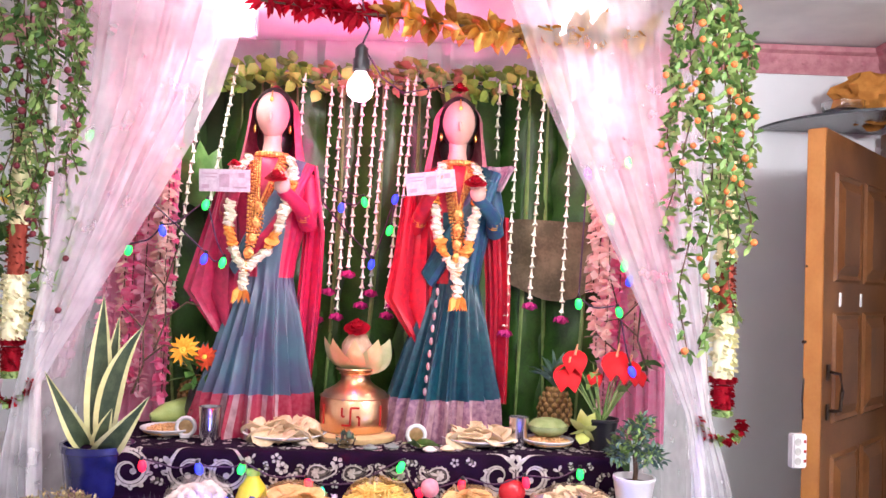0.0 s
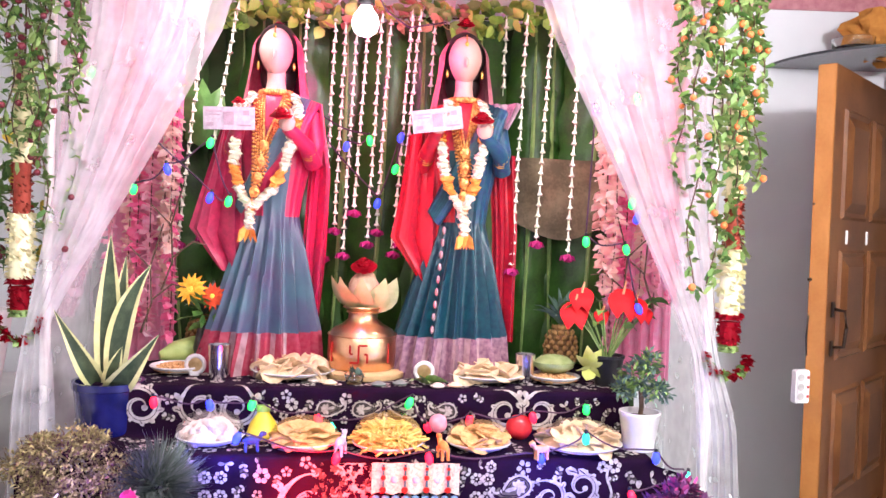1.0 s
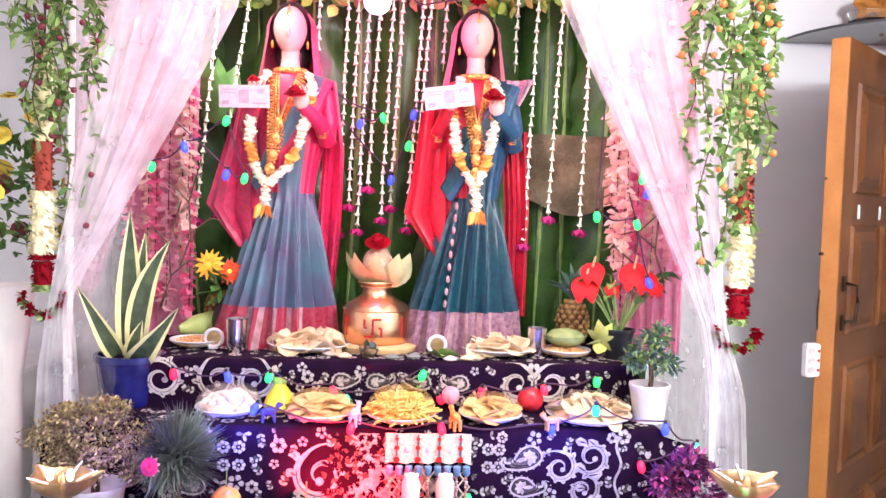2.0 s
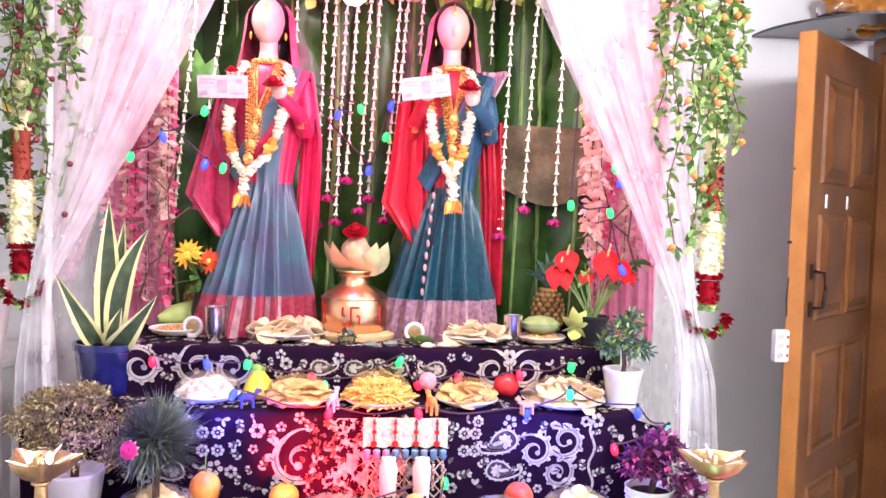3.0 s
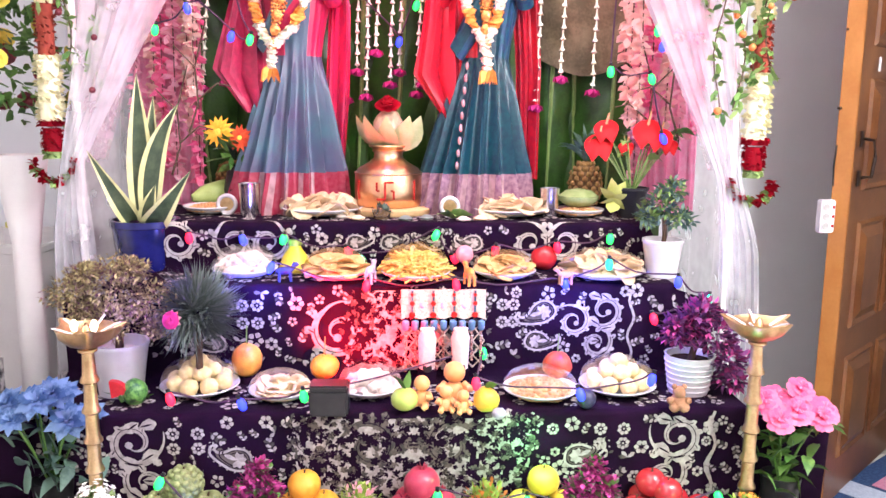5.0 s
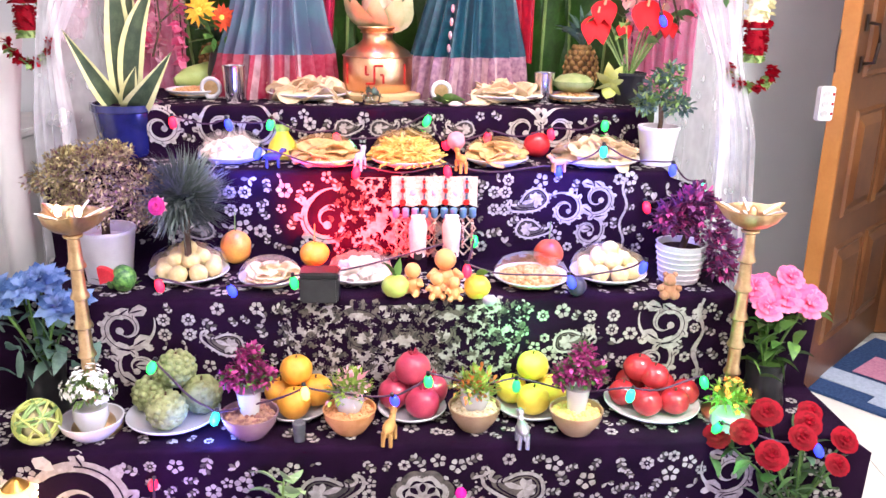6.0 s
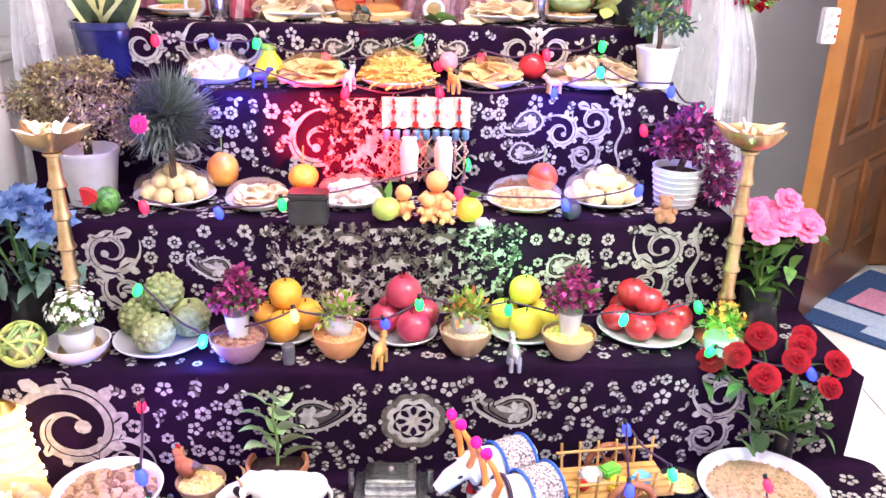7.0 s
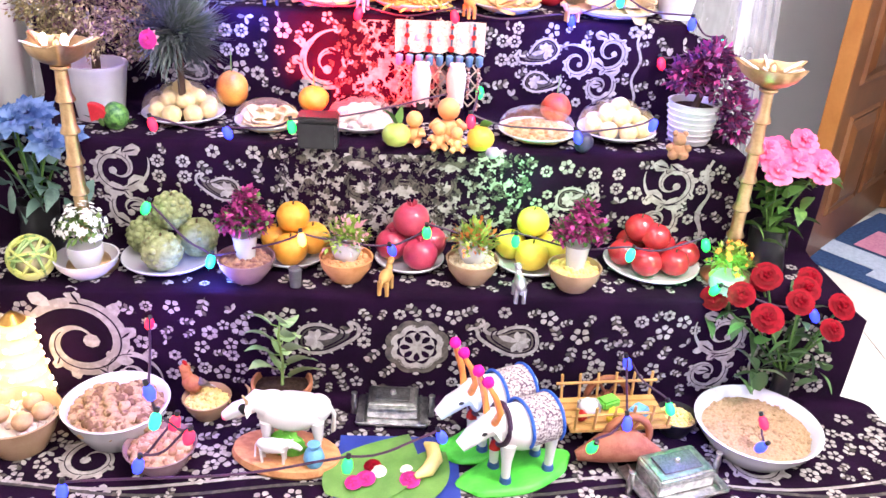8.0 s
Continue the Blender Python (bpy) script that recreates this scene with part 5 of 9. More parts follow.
ORANGE_BERRY = mat("orange_berry", (0.75, 0.24, 0.06), (0.6, 0.15, 0.04), 0.45, rand=0.4)
DARK_BERRY = mat("dark_red_berry", (0.22, 0.02, 0.03), (0.10, 0.01, 0.02), 0.45, rand=0.4)
vine(0.59, 0.84, 2.26, 11, ORANGE_BERRY, "hanging green vine with orange berries on a canopy post", 31)
vine(-1.24, -1.00, 2.27, 10, DARK_BERRY, "hanging green vine with dark red berries on a canopy post", 32)


def flower_column(x, y, ztop, label):
    """A long hanging garland: red and cream bands, a red rose knot and a loose ring at its end."""
    rng = random.Random(int(x * 100) + 500)
    g = thing("flower_column", (x, y, ztop - 0.78), label, "flower garland", "post garlands")

    def band(z0, z1, r, m, name, n):
        bm = bmesh.new()
        for k in range(n):
            a, z = rng.uniform(0, 6.28), rng.uniform(z0, z1)
            c = Vector((r * 0.75 * math.cos(a), r * 0.75 * math.sin(a), z))
            d = Vector((math.cos(a), math.sin(a), rng.uniform(-0.5, 0.5)))
            blade(bm, c, c + d * r * 0.42, r * 0.5, (0, 0, 0.002), 0, 2, 0.3)
        lathe([(0, z0), (r * 0.8, z0), (r * 0.8, z1), (0, z1)], 12, bm)
        part(name, bm, m, g)
    cream = mat("cream_flower", (0.80, 0.78, 0.52), (0.70, 0.66, 0.38), 0.7, scale=70, rand=0.5)
    band(0.36, 0.50, 0.028, mat("rust_flower", (0.28, 0.05, 0.03), (0.18, 0.03, 0.02), 0.7, rand=0.5), "rust_band", 90)
    band(0.18, 0.36, 0.036, cream, "cream_band", 190)
    band(0.50, 0.78, 0.03, cream, "upper_cream_band", 160)
    band(0.165, 0.18, 0.036, ROSE_RED, "red_edge", 40)
    band(0.095, 0.16, 0.030, ROSE_RED, "rose_knot", 80)
    band(0.075, 0.095, 0.027, PALE_GREEN, "leaf_tuft", 40)
    bm, bm2 = bmesh.new(), bmesh.new()
    for k in range(30):
        a = math.pi * (1.0 + k / 29)
        c = Vector((0.058 * math.cos(a), 0, 0.062 + 0.055 * math.sin(a)))
        t = bm2 if (k // 3) % 3 == 1 else bm
        for _ in range(5):
            d = rand_dir(rng)
            blade(t, c, c + d * 0.022, 0.018, d * 0.002, 0, 2)
    part("ring_of_roses", bm, ROSE_RED, g)
    part("ring_leaves", bm2, PALE_GREEN, g)
    part("string", tube([(0, 0, 0.78), (0, 0, 2.32 - ztop + 0.78)], 0.003, 5), BROWN_STEM, g)


flower_column(0.78, 2.30, 1.855, "hanging flower column of cream petals and red roses")
flower_column(-1.185, 2.30, 1.885, "hanging flower column of cream petals and red roses")


# ---- door, shelf, rug and the left side of the room ----
def door():
    d = thing("door_1", (1.160, 2.660, 0.0), "open brown varnished wooden door with raised panels", "door", kind="structure", rz=48.3)
    W, T, H = 0.80, 0.055, 2.03
    part("leaf", box(W, T, H - 0.006, (W / 2, -T / 2, 0.006), 0.003), DOOR_WOOD, d, smooth=False)
    part("edge_strip", box(0.012, T * 0.98, H - 0.01, (-0.005, -T / 2, 0.006), 0.002), DOOR_EDGE, d, "paler orange-brown wood edge", smooth=False)
    rows = ((0.16, 0.36), (0.62, 0.36), (1.08, 0.36), (1.54, 0.36))
    for z, h in rows:
        for cx in (0.235, 0.565):
            bm = bmesh.new()
            o = [(0.28, h, 0.0), (0.262, h - 0.018, 0.010), (0.235, h - 0.045, 0.004), (0.17, h - 0.11, 0.018)]
            rings = [[bm.verts.new((cx + sx * w / 2, -T - dep, z + h / 2 + sz * hh / 2)) for sx, sz in ((-1, -1), (1, -1), (1, 1), (-1, 1))] for w, hh, dep in o]
            for A, B in zip(rings, rings[1:]):
                for i in range(4):
                    bm.faces.new([A[i], A[(i + 1) % 4], B[(i + 1) % 4], B[i]])
            bm.faces.new(rings[-1])
            part("panel", bm, DOOR_WOOD, d, smooth=False)
    for x in (0.10, 0.33):
        bm = box(0.016, 0.004, 0.045, (x, -T - 0.021, 1.46), 0.001)
        part("letter_plate", bm, MATTE_WHITE, d, "small white sticker")
    h = part("handle", tube([(0.07, -T, 1.25), (0.07, -T - 0.035, 1.245), (0.075, -T - 0.04, 1.19), (0.07, -T - 0.035, 1.13), (0.07, -T, 1.125)], 0.006, 8), mat("dark_metal", (0.08, 0.06, 0.05), rough=0.35, metal=1.0), d, "dark metal pull handle")
    part("handle_plate", box(0.022, 0.005, 0.05, (0.045, -T - 0.005, 1.225), 0.001), MATS["dark_metal"], h)
    part("handle_plate", box(0.022, 0.005, 0.05, (0.045, -T - 0.005, 1.10), 0.001), MATS["dark_metal"], h)
    part("bolt", tube([(-0.03, -0.006, 1.345), (0.01, -0.006, 1.345)], 0.005, 8), MATS["dark_metal"], d)
    part("bolt", tube([(-0.018, -0.006, 1.585), (0.01, -0.006, 1.585)], 0.004, 8), MATS["dark_metal"], d)
    part("cord_loop", tube([(-0.012, -0.004, 1.23), (-0.022, -0.004, 1.16), (-0.012, -0.004, 1.10)], 0.003, 6), BLACK_PLASTIC, d)
    fr = thing("door_frame", (0, 0, 0), "brown wooden door frame in the side wall", "door frame", kind="structure")
    for y in (2.40, 3.25):
        part("jamb", box(0.17, 0.06, 2.08, (1.80, y, 0), 0.004), DOOR_WOOD, fr, smooth=False)
    part("head", box(0.17, 0.91, 0.06, (1.80, 2.825, 2.08), 0.004), DOOR_WOOD, fr, smooth=False)
    b = thing("socket_board", (1.125, 2.615, 0.955), "white three-way socket board hung on the door edge", "socket board", rz=14)
    part("plate", box(0.05, 0.03, 0.105, (0, 0, 0), 0.004), MATTE_WHITE, b)
    for k in range(3):
        part("socket", lathe([(0, 0), (0.011, 0), (0.012, 0.002), (0, 0.0025)], 14), mat("grey_socket", (0.45, 0.44, 0.42), rough=0.5), b, m=pose(-0.01, -0.0155, 0.022 + 0.03 * k, 90))
        part("switch", box(0.007, 0.004, 0.009, (0.016, -0.016, 0.018 + 0.03 * k), 0.001), VERMILION, b)
    # rug by the door
    z = 0.010
    rug = thing("rug", (1.60, 2.76, 0), "soft blue, white and pink patterned floor rug", "rug", rz=42)
    dark = mat("blue_pile", (0.05, 0.10, 0.22), (0.03, 0.06, 0.15), 0.95, scale=90, bump=1.0, dist=0.004)
    part("base", box(0.66, 0.44, z, (0, 0, 0.001), 0.004), dark, rug)
    part("pale_band", box(0.56, 0.10, 0.003, (0, -0.06, z + 0.001), 0.001), mat("pale_blue_pile", (0.5, 0.58, 0.7), (0.4, 0.48, 0.6), 0.95, scale=90, bump=1.0, dist=0.004), rug)
    part("pale_band", box(0.12, 0.40, 0.003, (-0.16, 0, z + 0.003), 0.001), MATS["pale_blue_pile"], rug)
    part("pink_patch", box(0.20, 0.16, 0.003, (0.02, 0.05, z + 0.005), 0.001), mat("pink_pile", (0.66, 0.30, 0.42), (0.55, 0.22, 0.34), 0.95, scale=90, bump=1.0, dist=0.004), rug)
    # glass corner shelf with a bowl and an orange cloth bundle
    bm = bmesh.new()
    pts = [(0, 0)] + [(-0.50 * math.cos(a), -0.50 * math.sin(a)) for a in (math.pi / 2 * i / 14 for i in range(15))]
    lo = [bm.verts.new((x, y, 0)) for x, y in pts]
    hi = [bm.verts.new((x, y, 0.01)) for x, y in pts]
    bm.faces.new(lo[::-1])
    bm.faces.new(hi)
    for i in range(len(pts)):
        bm.faces.new([lo[i], lo[(i + 1) % len(pts)], hi[(i + 1) % len(pts)], hi[i]])
    sh = tagged(part("corner_shelf", bm, SHELF_GLASS, None, "", False, pose(1.752, 3.348, 2.155)), "smoked glass quarter-round shelf in the room corner", "shelf")
    single("glass_bowl", lathe([(0, 0), (0.05, 0), (0.075, 0.03), (0.078, 0.06), (0.072, 0.06), (0.068, 0.03), (0.0, 0.008)], 20), GLASS, (1.49, 3.12, 2.166), "clear glass bowl on the corner shelf", "bowl")
    single("folded_cloth", ball(0.12, (0, 0, 0.08), 1.2, 0.8, 0.75, rough=0.5, freq=8, u=24, v=14), mat("orange_cloth", (0.50, 0.22, 0.05), (0.38, 0.15, 0.03), 0.8, scale=30), (1.62, 3.14, 2.166), "folded orange cloth bundle on the corner shelf", "cloth")


door()


def left_side():
    c = thing("white_cabinet", (-1.86, 3.10, 0), "low white painted cabinet against the wall", "cabinet")
    part("body", box(0.60, 0.46, 0.80, (0, 0, 0), 0.006), WHITE_PAINT, c, smooth=False)
    part("top", box(0.64, 0.48, 0.03, (0, -0.01, 0.80), 0.006), WHITE_PAINT, c, smooth=False)
    for s in (-1, 1):
        part("cabinet_door", box(0.285, 0.016, 0.72, (s * 0.147, -0.24, 0.04), 0.004), WHITE_PAINT, c, smooth=False)
    for x, m, lab in ((-1.67, mat("yellow_plastic", (0.72, 0.68, 0.12), rough=0.4), "small yellow-capped white jar"), (-1.60, MATS["yellow_plastic"], "small yellow-capped white jar")):
        j = thing("jar", (x, 2.92, 0.83), lab, "jar", "jars")
        part("glass", lathe([(0, 0), (0.028, 0), (0.03, 0.004), (0.03, 0.05), (0.022, 0.06), (0.0, 0.06)], 16), MATTE_WHITE, j)
        part("lid", lathe([(0.024, 0.058), (0.024, 0.075), (0, 0.077)], 16), m, j)
    s = thing("armchair", (-1.70, 2.12, 0), "armchair in black and white patterned cloth", "armchair")
    pat = mat("black_white_print", (0.75, 0.74, 0.72), (0.02, 0.02, 0.025), 0.9, scale=28, fine=300, bump=0.3)
    part("seat", box(0.50, 0.55, 0.22, (0, 0, 0.18), 0.05), pat, s)
    part("arm", box(0.13, 0.58, 0.44, (0.22, 0, 0.18), 0.05), pat, s)
    part("backrest", box(0.14, 0.55, 0.5, (-0.22, 0, 0.38), 0.05), pat, s)
    for x in (-0.2, 0.2):
        for y in (-0.22, 0.22):
            part("leg", lathe([(0, 0), (0.02, 0), (0.026, 0.19), (0, 0.19)], 10, c=(x, y, 0)), BROWN_STEM, s)
    # tall vase of silk flowers beside the altar
    v = thing("flower_stand", (-1.37, 2.46, 0), "tall white stand with dark red and yellow silk flowers", "flower stand")
    part("vase", lathe([(0, 0), (0.10, 0), (0.10, 0.02), (0.045, 0.06), (0.04, 0.9), (0.075, 1.15), (0.08, 1.18), (0.07, 1.18), (0.03, 0.95), (0, 0.95)], 20), WHITE_PAINT, v)
    rng = random.Random(14)
    for m, nm, n in ((DARK_BERRY, "red_flower", 26), (mat("yellow_petal", (0.75, 0.62, 0.10), (0.6, 0.45, 0.06), 0.6, rand=0.5), "yellow_flower", 16)):
        for k in range(n):
            d = rand_dir(rng, -0.5)
            part(nm, blossom(bmesh.new(), Vector((0, 0, 1.45)) + Vector((d.x * 0.17, d.y * 0.14, d.z * 0.30)), rng.uniform(0.024, 0.036), rng, 0, 2, 6, d), m, v)
    part("leaves", foliage(bmesh.new(), (0, 0, 1.42), 0.16, 0.30, 260, 0.05, 0.025, rng), GREEN, v)


left_side()


# ---- offerings: shared makers ----
def plate_parts(parent, r, m=CERAMIC, depth=0.012, rim=True):
    part("plate", lathe([(0, 0), (r * 0.62, 0), (r * 0.66, 0.003), (r * 0.97, depth + 0.004), (r, depth + 0.008), (r * 0.985, depth + 0.010), (r * 0.70, 0.008), (0, 0.006)], 40), m, parent)


def film_over(parent, r, h, z):
    """Cling film stretched over the food, with slack creases."""
    bm = bmesh.new()
    rings = []
    for i in range(9):
        f = i / 8
        rr = r * math.sin(f * math.pi / 2)
        n = 1 if i == 0 else 36
        rings.append([bm.verts.new((rr * math.cos(2 * math.pi * k / 36), rr * math.sin(2 * math.pi * k / 36), z + h * math.cos(f * math.pi / 2) ** 0.8 + (0.0025 * math.sin(k * 2.2 + i) * f if i < 8 else 0))) for k in range(n)])
    for A, B in zip(rings, rings[1:]):
        for k in range(36):
            bm.faces.new([A[0], B[k], B[(k + 1) % 36]] if len(A) == 1 else [A[k], B[k], B[(k + 1) % 36], A[(k + 1) % 36]])
    ob = part("film", bm, FILM, parent, "clear cling film")
    ob.visible_shadow = False


def heap(parent, r, h, n, piece, m, name, rng, z=0.008, flat=0.5, size=0.015):
    """A heap of small pieces on a plate, each piece by piece up to a dome."""
    bm = bmesh.new()
    disc = None
    lathe([(r, 0), (r * 0.8, h * 0.45), (r * 0.4, h * 0.75), (0, h * 0.8)], 20, bm, 0, (0, 0, z), 0.05)
    for k in range(n):
        a, q = rng.uniform(0, 6.28), r * math.sqrt(rng.random()) * 0.97
        c = Vector((q * math.cos(a), q * math.sin(a), z + h * (1 - (q / r) ** 2) * 0.85 + size * 0.2))
        if piece == "ball":
            ball(size * rng.uniform(0.8, 1.15), c, 1, 1, 0.85, bm=bm, u=8, v=6, rough=0.4, freq=10, seed=k)
        elif piece == "disc":
            t = Matrix.Translation(c) @ Euler((rng.uniform(-flat, flat), rng.uniform(-flat, flat), a)).to_matrix().to_4x4()
            if disc is None:
                own = lathe([(0, -0.001), (size, -0.001), (size * 1.03, 0.001), (size * 0.7, 0.003), (0, 0.004)], 14)
                for v in own.verts:
                    v.co.z += 0.003 * math.sin(v.co.x * 130) + 0.002 * math.sin(v.co.y * 170)
                ob = part(name, own, m, parent, m=t)
                disc = ob.data
            else:
                ob = new(name, disc)
                ob.parent, ob.matrix_basis = parent, t
        else:
            d = Vector((rng.uniform(-1, 1), rng.uniform(-1, 1), rng.uniform(-0.2, 0.25))).normalized() * size * 2
            e = d.cross(Vector((0, 0, 1))) * rng.uniform(-0.6, 0.6)
            tube([c - d, c + e + Vector((0, 0, 0.004)), c + d], [size * 0.16, size * 0.18, size * 0.14], 5, bm)
    return part("heap_core" if piece == "disc" else name, bm, m, parent)


def food(name, key, scale=50, a=None, b=None, rough=0.6):
    return mat(key, a, b, rough, scale=scale, fine=250, bump=0.5, rand=0.5)


PURI = food("puri", "fried_bread", a=(0.66, 0.43, 0.20), b=(0.5, 0.28, 0.10))
RICE = food("rice", "white_sweet", a=(0.62, 0.54, 0.48), b=(0.50, 0.40, 0.35))
NOODLE = food("noodle", "yellow_sev", a=(0.72, 0.50, 0.17), b=(0.58, 0.36, 0.08))
LADDU = food("laddu", "cream_laddu", a=(0.74, 0.62, 0.34), b=(0.62, 0.48, 0.22))
MIX = food("mix", "brown_savoury", a=(0.58, 0.34, 0.16), b=(0.40, 0.2, 0.08))
PALE = food("pale", "pale_wafer", a=(0.66, 0.52, 0.36), b=(0.56, 0.40, 0.24))


def dish(x, yf, w, z, kind, label, name="food_plate", film=True, h=0.05):
    rng = random.Random(int(abs(x) * 977 + z * 100))
    r = w / 2
    d = thing(name, (x, yf + r, z + 0.002), label, "plate of food", "plates of food", rng.uniform(0, 90))
    plate_parts(d, r)
    if kind == "puri":
        heap(d, r * 0.78, h, 34, "disc", PURI, "fried_bread", rng, size=r * 0.36)
    elif kind == "rice":
        heap(d, r * 0.8, h, 46, "ball", RICE, "sweets", rng, size=r * 0.2)
    elif kind == "noodle":
        heap(d, r * 0.84, h, 230, "strand", NOODLE, "noodle_fill", rng, size=0.02)
    elif kind == "laddu":
        k = 0
        for n_, q, zz in ((8, 0.62, 0), (5, 0.33, 0.026), (1, 0.0, 0.05)):
            for i in range(n_):
                a = 6.283 * i / n_ + zz * 30
                part("laddu", ball(r * 0.235, (0, 0, 0), 1, 1, 0.92, rough=0.12, freq=12, u=14, v=10, seed=i), LADDU, d, m=pose(q * r * math.cos(a), q * r * math.sin(a), 0.008 + r * 0.2 + zz))
    elif kind == "mix":
        heap(d, r * 0.86, h * 0.8, 150, "ball", MIX, "savoury_mix", rng, size=r * 0.085)
    elif kind == "wafer":
        heap(d, r * 0.85, h, 40, "disc", PALE, "wafer", rng, size=r * 0.3, flat=0.8)
    if film:
        film_over(d, r * 0.985, h + 0.022, 0.018)
    return d


def fruit(name, label, x, yf, z, r, m, sx=1, sz=1, rough=0.08, stem=True, calyx=None, cat="fruit", tilt=0.0):
    g = thing(name, (x, yf + r * sx, z), label, cat)
    g.rotation_euler[1] = tilt
    bm = ball(r, (0, 0, r * sz), sx, sx, sz, rough=rough, freq=5, u=24, v=16, seed=x * 31)
    for v in bm.verts:  # dimple at the crown
        q = math.hypot(v.co.x, v.co.y) / r
        if v.co.z > r * sz and q < 0.5 and calyx != "point":
            v.co.z -= r * 0.16 * (1 - q / 0.5) ** 2
    part("flesh", bm, m, g)
    top = 2 * r * sz * 0.92
    if calyx == "crown":
        bm = bmesh.new()
        for k in range(6):
            a = k * 1.047
            blade(bm, (r * 0.14 * math.cos(a), r * 0.14 * math.sin(a), top), (r * 0.3 * math.cos(a), r * 0.3 * math.sin(a), top + r * 0.38), r * 0.2, (0, 0, 0), 0, 2)
        tube([(0, 0, top - r * 0.1), (0, 0, top + r * 0.1)], [r * 0.22, r * 0.16], 10, bm)
        part("crown", bm, m, g)
    elif stem:
        part("stalk", tube([(0, 0, top - 0.004), (0.002, 0, top + r * 0.22)], [r * 0.06, r * 0.05], 6), BROWN_STEM, g)
    return g


MANGO = mat("mango_skin", (0.78, 0.40, 0.08), (0.62, 0.16, 0.05), 0.38, scale=9, bump=0.06)
APPLE = mat("apple_skin", (0.50, 0.03, 0.035), (0.34, 0.02, 0.03), 0.22, scale=28, bump=0.05, coat=0.4)
POM = mat("pomegranate_skin", (0.50, 0.06, 0.10), (0.36, 0.03, 0.07), 0.3, scale=22, bump=0.1, coat=0.2)
ORANGE = mat("orange_peel", (0.80, 0.38, 0.05), (0.72, 0.30, 0.03), 0.38, scale=40, fine=420, bump=0.5)
LEMON = mat("sweet_lime_peel", (0.80, 0.62, 0.08), (0.72, 0.50, 0.05), 0.38, scale=30, fine=420, bump=0.4)
CUSTARD = mat("custard_apple_skin", (0.30, 0.33, 0.15), (0.17, 0.19, 0.08), 0.7, scale=60, bump=0.4)
GUAVA = mat("guava_skin", (0.42, 0.52, 0.12), (0.32, 0.42, 0.08), 0.4, scale=20, bump=0.1)
L0, L1, L2, L3, L4 = (z + 0.003 for z in LEVEL)


# ---- top tier ----
def kalash():
    b = single("round_board", lathe([(0, 0), (0.128, 0), (0.131, 0.006), (0.131, 0.016), (0.126, 0.02), (0, 0.02)], 40), BOARD, (-0.252, 2.555, L4), "round pale wooden board under the copper pot", "board")
    k = thing("kalash_pot", (-0.258, 2.565, L4 + 0.02), "polished copper kalash pot crowned with leaves and coconut", "pot")
    part("body", lathe([(0, 0), (0.096, 0), (0.103, 0.006), (0.106, 0.05), (0.104, 0.098), (0.094, 0.118), (0.062, 0.136), (0.046, 0.15), (0.044, 0.168), (0.05, 0.178), (0.062, 0.186), (0.060, 0.19), (0.045, 0.184), (0.036, 0.16), (0.0, 0.15)], 48), COPPER, k)
    for z, r in ((0.104, 0.1045), (0.172, 0.049)):
        part("rib", tube([(r * math.cos(a), r * math.sin(a), z) for a in (i * 0.157 for i in range(40))], 0.003, 6, closed=True), COPPER, k)
    bm = bmesh.new()
    for x, z, w, h in ((0, 0.055, 0.006, 0.052), (0, 0.055, 0.052, 0.006), (0.013, 0.081, 0.026, 0.006), (-0.013, 0.029, 0.026, 0.006), (0.026, 0.042, 0.006, 0.026), (-0.026, 0.068, 0.006, 0.026)):
        own = box(w, 0.002, h, (0, 0, 0))
        for v in own.verts:
            xx, zz = v.co.x + x, v.co.z + z - h / 2
            v.co = Vector((xx, -math.sqrt(0.1065 ** 2 - xx * xx) - 0.001 + (0.002 if v.co.y > 0 else 0), zz))
        merge(bm, own)
    part("painted_sign", bm, VERMILION, k, "vermilion painted auspicious sign")
    for s in (-1, 1):
        part("painted_stripe", box(0.005, 0.004, 0.06, (s * 0.085, -0.0635, 0.025), 0.001), VERMILION, k)
    bm = bmesh.new()
    for i in range(5):
        a = math.pi * (1.02 + 0.24 * i)
        blade(bm, (0.02 * math.cos(a), 0.02 * math.sin(a), 0.175), (0.095 * math.cos(a), 0.06 * math.sin(a), 0.285), 0.075, (0.02 * math.cos(a), 0.03 * math.sin(a), -0.01), 0, 6, 0.2)
    part("leaves", bm, mat("pale_betel_leaf", (0.44, 0.40, 0.22), (0.28, 0.31, 0.13), 0.5, scale=14), k, "pale betel leaves round the pot's mouth")
    part("coconut", ball(0.048, (0, 0, 0.24), 1, 1, 1.25, rough=0.1), mat("coconut_husk", (0.62, 0.42, 0.30), (0.48, 0.3, 0.2), 0.85, scale=40, bump=0.8), k)
    rose_head((-0.258, 2.545, L4 + 0.328), 0.042, "red rose on top of the kalash pot", axis=(0, -0.6, 1))


kalash()


def tumbler(x, yf, h, r, m, label):
    bm = lathe([(0, 0), (r * 0.82, 0), (r * 0.84, 0.003), (r, h), (r * 1.04, h + 0.002), (r * 0.97, h + 0.002), (r * 0.8, 0.006), (0, 0.006)], 28)
    single("tumbler", bm, m, (x, yf + r, L4), label, "tumbler")


